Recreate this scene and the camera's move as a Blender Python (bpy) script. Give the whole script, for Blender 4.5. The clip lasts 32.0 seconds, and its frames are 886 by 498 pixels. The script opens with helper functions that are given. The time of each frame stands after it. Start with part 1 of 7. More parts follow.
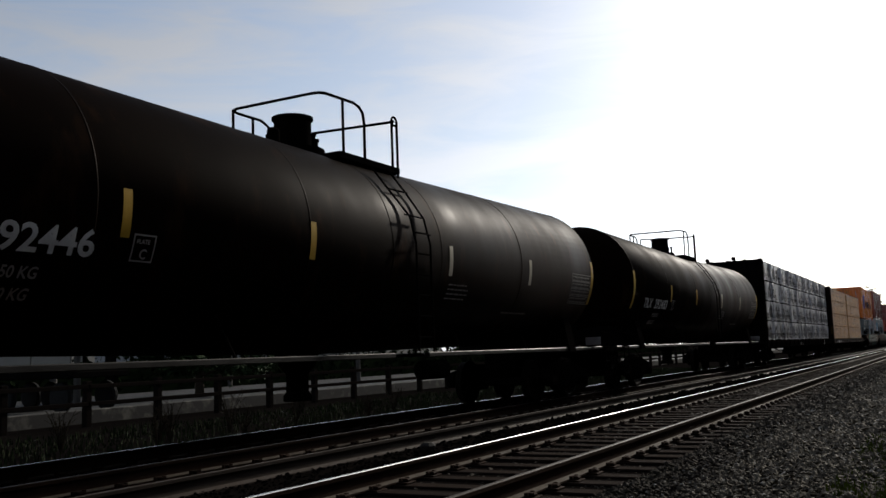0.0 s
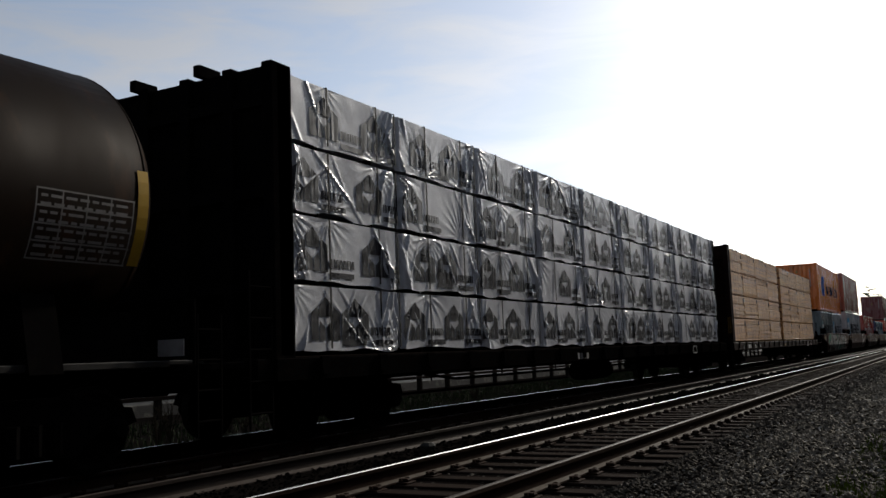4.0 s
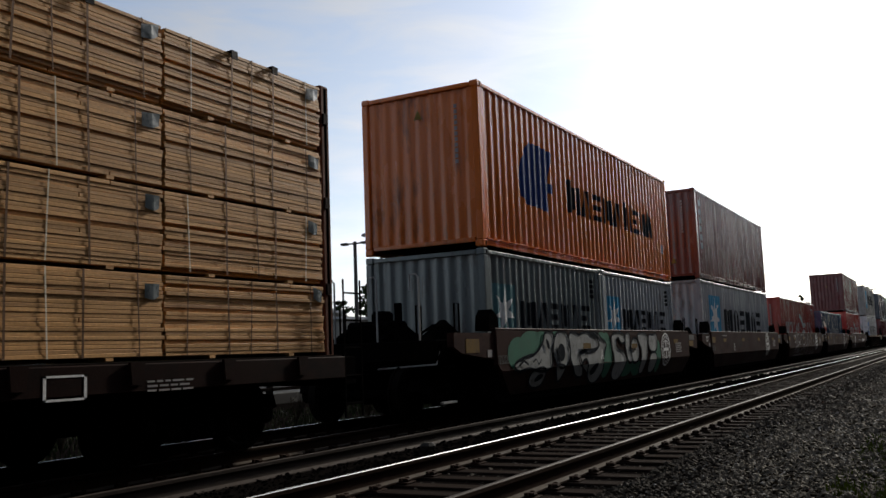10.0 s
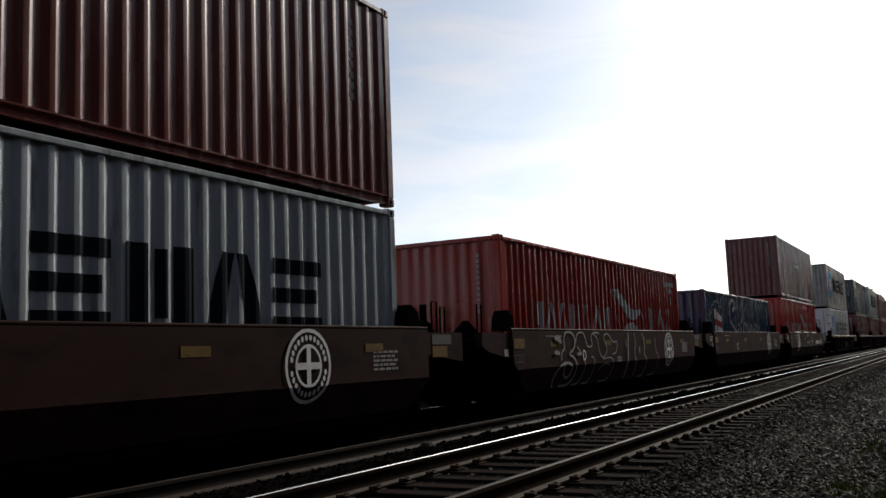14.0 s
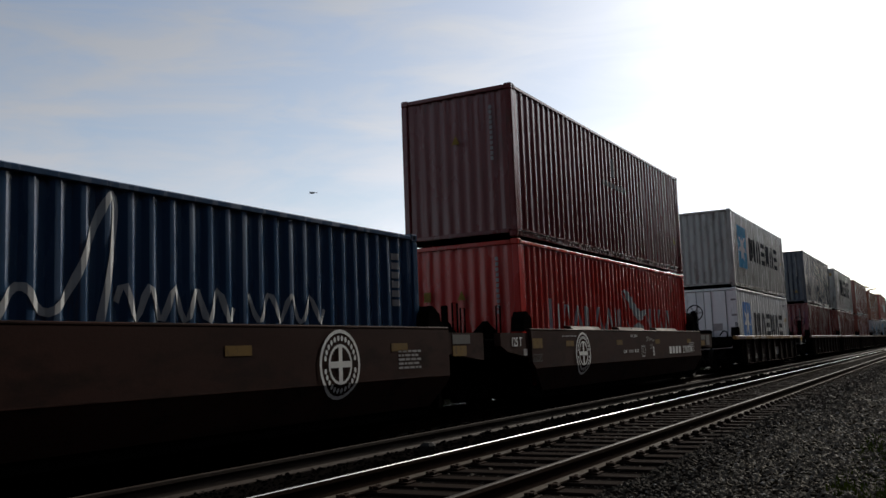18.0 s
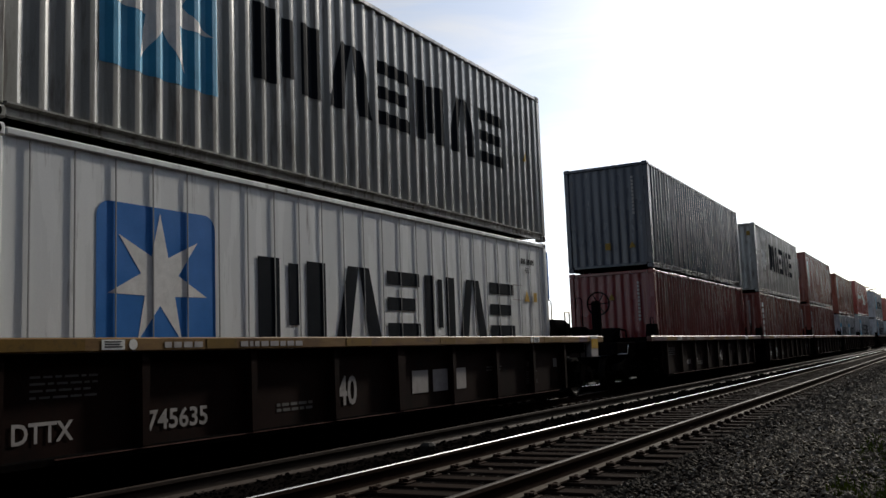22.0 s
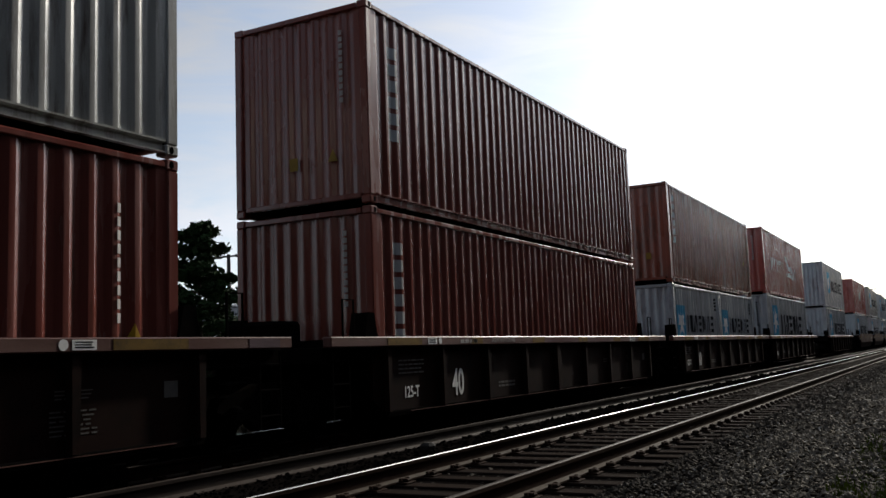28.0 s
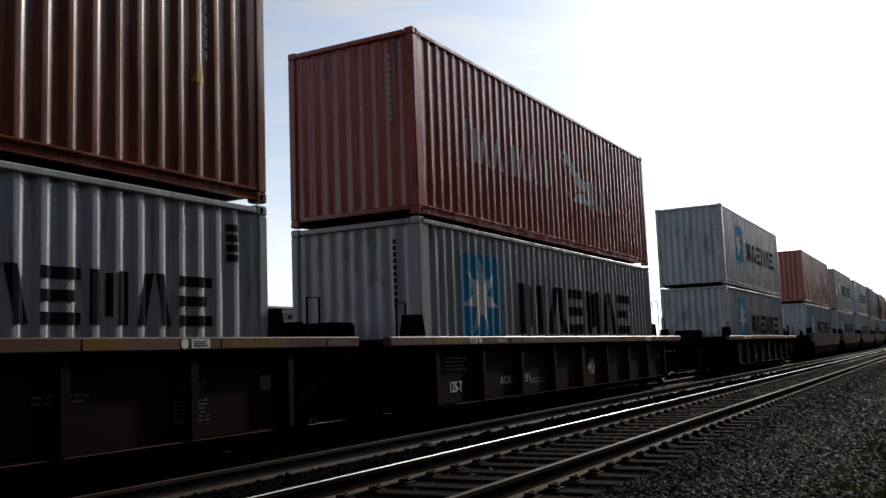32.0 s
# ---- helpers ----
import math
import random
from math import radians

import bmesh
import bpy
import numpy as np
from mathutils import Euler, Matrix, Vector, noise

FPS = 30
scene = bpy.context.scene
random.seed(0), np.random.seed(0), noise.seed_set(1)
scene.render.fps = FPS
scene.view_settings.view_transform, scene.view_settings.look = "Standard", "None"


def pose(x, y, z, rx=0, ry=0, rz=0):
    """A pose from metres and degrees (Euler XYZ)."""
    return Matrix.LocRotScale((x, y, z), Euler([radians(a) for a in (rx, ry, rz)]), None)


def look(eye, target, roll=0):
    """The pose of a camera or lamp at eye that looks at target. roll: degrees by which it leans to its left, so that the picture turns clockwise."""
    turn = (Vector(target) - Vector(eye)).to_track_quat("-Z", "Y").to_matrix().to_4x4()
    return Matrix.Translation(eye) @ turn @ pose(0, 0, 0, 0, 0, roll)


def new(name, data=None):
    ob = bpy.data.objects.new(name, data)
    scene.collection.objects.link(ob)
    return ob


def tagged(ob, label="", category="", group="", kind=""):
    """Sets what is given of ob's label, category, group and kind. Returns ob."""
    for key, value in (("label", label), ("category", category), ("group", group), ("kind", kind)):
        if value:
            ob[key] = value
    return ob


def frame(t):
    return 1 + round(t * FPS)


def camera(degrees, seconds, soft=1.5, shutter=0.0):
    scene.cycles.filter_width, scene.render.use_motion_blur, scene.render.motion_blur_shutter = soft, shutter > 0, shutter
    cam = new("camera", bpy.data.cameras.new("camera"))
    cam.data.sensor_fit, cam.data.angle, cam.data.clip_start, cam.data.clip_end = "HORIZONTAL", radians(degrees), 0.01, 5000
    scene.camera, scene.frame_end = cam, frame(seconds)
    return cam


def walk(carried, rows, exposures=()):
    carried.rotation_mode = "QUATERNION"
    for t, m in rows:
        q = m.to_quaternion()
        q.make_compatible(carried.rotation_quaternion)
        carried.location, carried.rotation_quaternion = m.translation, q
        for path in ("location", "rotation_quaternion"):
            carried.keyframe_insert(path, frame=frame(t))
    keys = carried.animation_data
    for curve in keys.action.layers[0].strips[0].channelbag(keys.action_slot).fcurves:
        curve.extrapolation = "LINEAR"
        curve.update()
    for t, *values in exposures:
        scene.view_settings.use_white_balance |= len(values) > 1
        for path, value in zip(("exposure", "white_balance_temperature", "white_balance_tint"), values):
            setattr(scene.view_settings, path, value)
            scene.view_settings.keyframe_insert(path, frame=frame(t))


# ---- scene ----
cam = camera(51.4, 32.0)
EYE = (0.0, 0.0, 1.20)
CAM_POSE = pose(*EYE, 90 + 6.514, 2.134, 28.792)
walk(cam, [(0.0, CAM_POSE), (32.0, CAM_POSE)], exposures=[(0.0, -0.05), (4.0, -0.05), (8.0, 0.10), (13.2, 0.05), (15.5, -0.40), (17.2, -0.33), (19.5, 0.05), (23.0, 0.08), (32.0, 0.12)])

# ---- world and sun ----
SUN_AZ, SUN_EL = -8.0, 27.0      # degrees left (minus: right) of the track's far end, and above the horizon
world = bpy.data.worlds.new("sky")
scene.world = world
world.use_nodes = True
wn, wl = world.node_tree.nodes, world.node_tree.links
wn.clear()
w_out = wn.new("ShaderNodeOutputWorld")
w_bg = wn.new("ShaderNodeBackground")
w_sky = wn.new("ShaderNodeTexSky")
w_sky.sky_type = "NISHITA"
w_sky.sun_disc = False
w_sky.sun_elevation = radians(SUN_EL)
w_sky.sun_rotation = radians(-SUN_AZ)
w_sky.air_density, w_sky.dust_density, w_sky.ozone_density = 1.0, 1.2, 2.0
w_tc = wn.new("ShaderNodeTexCoord")
w_map = wn.new("ShaderNodeMapping")
w_map.inputs["Scale"].default_value = (1.6, 1.6, 7.0)
w_map.inputs["Rotation"].default_value = (radians(9), radians(-7), radians(20))
w_noise = wn.new("ShaderNodeTexNoise")
w_noise.inputs["Scale"].default_value = 3.4
w_noise.inputs["Distortion"].default_value = 0.5
w_noise.inputs["Detail"].default_value = 7.0
w_noise.inputs["Roughness"].default_value = 0.58
w_ramp = wn.new("ShaderNodeValToRGB")
w_ramp.color_ramp.elements[0].position, w_ramp.color_ramp.elements[1].position = 0.38, 0.64
w_ramp.color_ramp.elements[0].color = (0.40, 0.40, 0.40, 1)
w_ramp.color_ramp.elements[1].color = (0.95, 0.95, 0.95, 1)
w_grey = wn.new("ShaderNodeRGBToBW")
w_white = wn.new("ShaderNodeMixRGB")
w_white.blend_type = "MULTIPLY"
w_white.inputs[0].default_value = 1.0
w_white.inputs[2].default_value = (1.145, 1.20, 1.31, 1)
w_mix = wn.new("ShaderNodeMixRGB")
wl.new(w_tc.outputs["Generated"], w_map.inputs["Vector"])
wl.new(w_map.outputs["Vector"], w_noise.inputs["Vector"])
wl.new(w_noise.outputs["Fac"], w_ramp.inputs["Fac"])
wl.new(w_ramp.outputs["Color"], w_mix.inputs[0])
wl.new(w_sky.outputs["Color"], w_mix.inputs[1])
wl.new(w_sky.outputs["Color"], w_grey.inputs["Color"])
wl.new(w_grey.outputs["Val"], w_white.inputs[1])
wl.new(w_white.outputs["Color"], w_mix.inputs[2])
wl.new(w_mix.outputs["Color"], w_bg.inputs["Color"])
w_bg.inputs["Strength"].default_value = 0.125
wl.new(w_bg.outputs["Background"], w_out.inputs["Surface"])
sun_data = bpy.data.lights.new("sun", "SUN")
sun_data.energy, sun_data.angle, sun_data.color = 3.2, radians(2.0), (1.0, 0.93, 0.82)
sun = new("sun", sun_data)
sun_dir = Vector((-math.sin(radians(SUN_AZ)) * math.cos(radians(SUN_EL)), math.cos(radians(SUN_AZ)) * math.cos(radians(SUN_EL)), math.sin(radians(SUN_EL))))
sun.matrix_world = look(sun_dir * 300, (0, 0, 0))


# ---- materials ----
def material(name, col, rough=0.6, metal=0.0, var=0.25, scale=2.5, fine=40.0, bump=0.15, grime=None, grime_amount=0.0, stretch=(1, 1, 1), spec=0.1, island=False):
    """A painted or bare surface: broad tone changes, fine grain, and grime with a shape of its own."""
    m = bpy.data.materials.new(name)
    m.use_nodes = True
    n, l = m.node_tree.nodes, m.node_tree.links
    b = n["Principled BSDF"]
    tc, info = n.new("ShaderNodeTexCoord"), n.new("ShaderNodeObjectInfo")
    rnd = info.outputs["Random"]
    if island:
        geo = n.new("ShaderNodeNewGeometry")
        rnd = geo.outputs["Random Per Island"]
    shift = n.new("ShaderNodeVectorMath")
    shift.operation = "MULTIPLY_ADD"
    comb = n.new("ShaderNodeCombineXYZ")
    for k in range(3):
        l.new(info.outputs["Random"], comb.inputs[k])
    l.new(comb.outputs[0], shift.inputs[0])
    shift.inputs[1].default_value = (17.0, 31.0, 13.0)
    l.new(tc.outputs["Object"], shift.inputs[2])
    mp = n.new("ShaderNodeMapping")
    mp.inputs["Scale"].default_value = stretch
    l.new(shift.outputs[0], mp.inputs["Vector"])
    big, small = n.new("ShaderNodeTexNoise"), n.new("ShaderNodeTexNoise")
    big.inputs["Scale"].default_value, big.inputs["Detail"].default_value = scale, 5.0
    small.inputs["Scale"].default_value, small.inputs["Detail"].default_value = fine, 3.0
    l.new(mp.outputs[0], big.inputs["Vector"])
    l.new(shift.outputs[0], small.inputs["Vector"])
    # tone = 1 + var * (broad + grain + object's own)
    a = n.new("ShaderNodeMath")
    a.operation = "MULTIPLY_ADD"
    l.new(small.outputs["Fac"], a.inputs[0])
    a.inputs[1].default_value = 0.5
    l.new(big.outputs["Fac"], a.inputs[2])
    r = n.new("ShaderNodeMath")
    r.operation = "MULTIPLY_ADD"
    l.new(rnd, r.inputs[0])
    r.inputs[1].default_value = 0.6 if island else 0.25
    l.new(a.outputs[0], r.inputs[2])
    tone = n.new("ShaderNodeMapRange")
    l.new(r.outputs[0], tone.inputs["Value"])
    tone.inputs["From Min"].default_value, tone.inputs["From Max"].default_value = 0.45, 1.45
    tone.inputs["To Min"].default_value, tone.inputs["To Max"].default_value = 1 - var, 1 + var
    mul = n.new("ShaderNodeMixRGB")
    mul.blend_type = "MULTIPLY"
    mul.inputs[0].default_value = 1.0
    mul.inputs[1].default_value = (*col, 1)
    l.new(tone.outputs[0], mul.inputs[2])
    colour = mul.outputs[0]
    if grime:
        g = n.new("ShaderNodeTexNoise")
        g.inputs["Scale"].default_value, g.inputs["Detail"].default_value, g.inputs["Roughness"].default_value = scale * 1.7, 8.0, 0.65
        l.new(mp.outputs[0], g.inputs["Vector"])
        gr = n.new("ShaderNodeMapRange")
        gr.inputs["From Min"].default_value, gr.inputs["From Max"].default_value = 0.62 - 0.25 * grime_amount, 0.80 - 0.2 * grime_amount
        gr.inputs["To Max"].default_value = 0.85
        l.new(g.outputs["Fac"], gr.inputs["Value"])
        gm = n.new("ShaderNodeMixRGB")
        l.new(gr.outputs[0], gm.inputs[0])
        l.new(colour, gm.inputs[1])
        gm.inputs[2].default_value = (*grime, 1)
        colour = gm.outputs[0]
    l.new(colour, b.inputs["Base Color"])
    rr = n.new("ShaderNodeMapRange")
    l.new(big.outputs["Fac"], rr.inputs["Value"])
    rr.inputs["From Min"].default_value, rr.inputs["From Max"].default_value = 0.3, 0.7
    rr.inputs["To Min"].default_value, rr.inputs["To Max"].default_value = max(0.05, rough - 0.1), min(1, rough + 0.12)
    l.new(rr.outputs[0], b.inputs["Roughness"])
    b.inputs["Metallic"].default_value = metal
    b.inputs["Specular IOR Level"].default_value = spec
    if bump:
        bp = n.new("ShaderNodeBump")
        bp.inputs["Strength"].default_value, bp.inputs["Distance"].default_value = bump, 0.02
        l.new(a.outputs[0], bp.inputs["Height"])
        l.new(bp.outputs[0], b.inputs["Normal"])
    return m


RUST = (0.060, 0.030, 0.019)


def paint(name, col, rough=0.24, amount=0.25, var=0.20):
    return material(name, col, rough, 0.0, var, 1.6, 60, 0.08, RUST, amount, stretch=(1.0, 3.0, 0.35), spec=0.5)


P_ORANGE = paint("orange paint", (0.68, 0.165, 0.022))
P_BROWN = paint("red-brown paint", (0.155, 0.042, 0.032))
P_MAROON = paint("maroon paint", (0.14, 0.024, 0.024))
P_RED = paint("red paint", (0.44, 0.028, 0.020))
P_RED2 = paint("darker red paint", (0.31, 0.032, 0.024))
P_DULLRED = paint("faded red paint", (0.33, 0.075, 0.060))
P_NAVY = paint("dark navy paint", (0.024, 0.034, 0.055), amount=0.10)
P_BLUE = paint("deep blue paint", (0.018, 0.050, 0.105), amount=0.08)
P_GREY = paint("pale grey paint", (0.34, 0.37, 0.39), amount=0.32)
P_GREY2 = paint("weathered grey paint", (0.33, 0.33, 0.305), amount=0.45)
P_GREEN = paint("grey-green paint", (0.17, 0.20, 0.20))
P_WHITE = paint("white enamel", (0.76, 0.78, 0.78), amount=0.05, var=0.08)
P_DARKGREY = paint("dark slate paint", (0.11, 0.125, 0.15))
M_BLACK = material("black tank paint", (0.0062, 0.0034, 0.0021), 0.50, 0.0, 0.40, 1.2, 50, 0.05, (0.032, 0.014, 0.006), 0.28, stretch=(1, 1, 0.35), spec=0.009)
M_BLACK.node_tree.nodes["Principled BSDF"].inputs["Specular Tint"].default_value = (1.0, 0.62, 0.40, 1)
# One near-black colour for running gear, underframes and thin fittings.
M_CAR = material("near-black steel", (0.005, 0.0046, 0.0045), 0.75, 0.0, 0.4, 3, 40, 0.2, (0.010, 0.008, 0.006), 0.3, spec=0.0)
M_WELL = material("oxide brown well paint", (0.040, 0.020, 0.016), 0.6, 0.0, 0.3, 1.4, 40, 0.1, (0.014, 0.010, 0.009), 0.5, stretch=(1, 0.5, 1.2), spec=0.02)
M_WELL2 = material("rust-brown ribbed steel", (0.015, 0.0075, 0.006), 0.62, 0.0, 0.3, 2, 40, 0.1, (0.007, 0.006, 0.0055), 0.5, spec=0.02)
M_SILL = material("rubbed sill steel", (0.11, 0.055, 0.045), 0.42, 0.0, 0.3, 2.5, 60, 0.1, (0.05, 0.024, 0.016), 0.4, stretch=(1, 0.3, 1), spec=0.2)
M_SILLYELLOW = material("rust-worn yellow sill paint", (0.17, 0.095, 0.028), 0.5, 0.0, 0.35, 2.5, 60, 0.1, (0.06, 0.026, 0.014), 0.6, stretch=(1, 0.3, 1), spec=0.15)
M_PURPLE = material("dull purple strip", (0.10, 0.065, 0.075), 0.5, 0, 0.25, 5, 60, 0.0)
M_PALEPOST = material("bare galvanised post", (0.38, 0.38, 0.37), 0.45, 0.3, 0.15, 5, 50, 0.0)
M_YELLOW = material("yellow reflective strip", (0.42, 0.25, 0.02), 0.5, 0, 0.2, 6, 60, 0.0)
M_YELLOWDULL = material("dirty yellow strip", (0.15, 0.085, 0.012), 0.6, 0, 0.35, 5, 60, 0.0, (0.05, 0.03, 0.012), 0.4)
M_STICKER = material("weathered yellow sticker", (0.24, 0.155, 0.03), 0.5, 0, 0.3, 9, 60, 0.0)
M_PALESTRIP = material("faded pale strip", (0.50, 0.46, 0.36), 0.5, 0, 0.2, 6, 60, 0.0)
M_WPAINT = material("worn white stencil", (0.76, 0.76, 0.74), 0.6, 0, 0.25, 8, 70, 0.0)
M_GPAINT = material("grey stencil", (0.36, 0.34, 0.33), 0.6, 0, 0.3, 8, 70, 0.0)
M_DKPAINT = material("dark navy marking", (0.012, 0.015, 0.020), 0.5, 0, 0.2, 6, 60, 0.0, spec=0.01)
M_SKYBLUE = material("light blue marking", (0.055, 0.30, 0.50), 0.45, 0, 0.2, 4, 60, 0.0)
M_MIDBLUE = material("mid blue marking", (0.03, 0.17, 0.50), 0.45, 0, 0.2, 4, 60, 0.0)
M_HLBLUE = material("dark blue emblem paint", (0.012, 0.035, 0.16), 0.45, 0, 0.2, 4, 60, 0.0)
M_REDMARK = material("red marking", (0.40, 0.06, 0.03), 0.5, 0, 0.2, 4, 60, 0.0)
M_RAILTOP = material("polished rail head", (0.40, 0.39, 0.375), 0.20, 1.0, 0.1, 4, 80, 0.02, stretch=(1, 0.05, 1))
M_RAILDULL = material("dull worn rail head", (0.050, 0.043, 0.038), 0.6, 0.3, 0.2, 4, 80, 0.05, stretch=(1, 0.05, 1), spec=0.05)
M_RAIL = material("rusty rail web", (0.028, 0.016, 0.011), 0.75, 0.0, 0.3, 6, 60, 0.2, spec=0.02)
M_TIE = material("weathered sleeper timber", (0.020, 0.0135, 0.0105), 0.85, 0, 0.4, 4, 45, 0.6, (0.015, 0.012, 0.011), 0.5, stretch=(0.25, 2, 2), spec=0.01)
M_PALESTONE = material("pale ballast stone", (0.26, 0.245, 0.215), 0.8, 0, 0.5, 3, 30, 0.3, island=True, spec=0.15)
M_BALLAST = material("crushed ballast stone", (0.112, 0.100, 0.078), 0.85, 0, 0.65, 3, 30, 0.4, (0.03, 0.025, 0.022), 0.5, island=True, spec=0.08)
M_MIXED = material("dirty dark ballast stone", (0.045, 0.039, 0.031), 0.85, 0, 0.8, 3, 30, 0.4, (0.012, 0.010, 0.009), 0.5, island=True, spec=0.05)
# Near-black bed and ballast hold the deep shade about the train in their colour.
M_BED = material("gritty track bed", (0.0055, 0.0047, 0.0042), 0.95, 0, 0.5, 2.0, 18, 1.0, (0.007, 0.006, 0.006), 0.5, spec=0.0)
M_SHADEDSTONE = material("track ballast darkened for deep shade", (0.0058, 0.005, 0.0044), 0.85, 0, 0.45, 3, 30, 0.4, (0.007, 0.006, 0.006), 0.5, island=True, spec=0.0)
M_WOOD = material("fresh sawn softwood", (0.58, 0.315, 0.112), 0.52, 0, 0.55, 3.0, 30, 0.25, (0.24, 0.11, 0.04), 0.42, stretch=(2, 0.12, 3), spec=0.30)
M_STRAPPALE = material("pale plastic strap", (0.72, 0.66, 0.52), 0.35, 0, 0.15, 4, 60, 0.0)
M_RAG = material("black rubber edge pad", (0.012, 0.011, 0.011), 0.7, 0, 0.3, 9, 60, 0.3)
M_STRAP = material("rusty steel strap", (0.13, 0.075, 0.045), 0.5, 0.3, 0.2, 4, 60, 0.0)
M_WRAP = material("silver-grey plastic wrap", (0.64, 0.65, 0.68), 0.33, 0.0, 0.25, 1.2, 30, 0.05, spec=1.0)
# Verge grass carries shade in its colour; the corner copy is lightened as sunlit.
M_GRASS = material("rough grass in shade", (0.008, 0.014, 0.0035), 0.9, 0, 0.5, 2.0, 25, 0.4, (0.035, 0.032, 0.014), 0.4, island=True, spec=0.08)
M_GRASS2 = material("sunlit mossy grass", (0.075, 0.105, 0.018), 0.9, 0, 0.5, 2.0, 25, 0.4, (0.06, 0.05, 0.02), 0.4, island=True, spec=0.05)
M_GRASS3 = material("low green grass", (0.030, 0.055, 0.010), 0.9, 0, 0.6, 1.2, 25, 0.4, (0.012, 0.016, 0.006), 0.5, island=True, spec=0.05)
M_FOOT = material("dusty rail foot", (0.085, 0.070, 0.056), 0.8, 0, 0.35, 5, 50, 0.2, (0.03, 0.022, 0.016), 0.4, stretch=(1, 0.4, 1), spec=0.05)
M_RUSTPOST = material("rust-red post", (0.12, 0.045, 0.028), 0.6, 0, 0.3, 3, 40, 0.1, (0.03, 0.02, 0.015), 0.4, spec=0.05)
# Hedge leaves: a darker copy of the foliage, with shade in the colour.
M_HEDGE = material("hedge leaves darkened for shade", (0.007, 0.011, 0.005), 0.9, 0, 0.5, 2, 20, 0.0, island=True, spec=0.0)
M_LEAF = material("dark conifer foliage", (0.018, 0.034, 0.012), 0.8, 0, 0.5, 2, 20, 0.0, island=True, spec=0.08)
M_BARK = material("rough bark", (0.06, 0.045, 0.035), 0.9, 0, 0.3, 4, 30, 0.5)
M_ASPHALT = material("pale worn asphalt", (0.035, 0.035, 0.035), 0.85, 0, 0.25, 1.0, 50, 0.3, (0.10, 0.10, 0.10), 0.3, spec=0.08)
M_CONC = material("grey concrete", (0.045, 0.043, 0.040), 0.85, 0, 0.25, 1.2, 30, 0.3, (0.15, 0.14, 0.12), 0.4, spec=0.08)
M_TIMBER = material("dark creosoted timber", (0.010, 0.008, 0.007), 0.85, 0, 0.3, 4, 30, 0.3, spec=0.0)
M_SHED = material("cream metal cladding", (0.22, 0.21, 0.19), 0.6, 0, 0.15, 1, 30, 0.1)
M_ROOF = material("grey sheet roof", (0.30, 0.31, 0.33), 0.55, 0.2, 0.15, 1, 30, 0.1)
M_SIGN = material("pale sign enamel", (0.55, 0.54, 0.52), 0.5, 0, 0.1, 2, 30, 0.0)
M_WAREHOUSE = material("pale blue-grey cladding", (0.24, 0.25, 0.27), 0.6, 0, 0.1, 1, 30, 0.05)
M_GLASS = material("dark window glass", (0.02, 0.025, 0.03), 0.08, 0, 0.1, 1, 20, 0.0, spec=0.5)
M_POLE = material("weathered pole", (0.07, 0.065, 0.06), 0.8, 0, 0.3, 4, 30, 0.2)
M_STEELG = material("dull galvanised steel", (0.25, 0.25, 0.25), 0.5, 0.7, 0.2, 5, 50, 0.05)
M_GREENPAINT = material("green sprayed paint", (0.04, 0.15, 0.095), 0.55, 0, 0.3, 4, 60, 0.0)
M_GREYWHITE = material("chalky grey-white marking", (0.40, 0.41, 0.41), 0.55, 0, 0.25, 4, 60, 0.0)
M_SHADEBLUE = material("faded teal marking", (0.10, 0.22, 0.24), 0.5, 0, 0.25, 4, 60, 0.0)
P_BROWN2 = paint("rust-stained brown paint", (0.22, 0.065, 0.038), amount=0.6)
M_SPRAY = material("chalky sprayed white", (0.30, 0.31, 0.30), 0.6, 0, 0.35, 3, 60, 0.0, (0.14, 0.14, 0.13), 0.4)
M_OLDRAIL = material("old rusty rail", (0.035, 0.026, 0.021), 0.7, 0.1, 0.3, 5, 60, 0.2, spec=0.08)


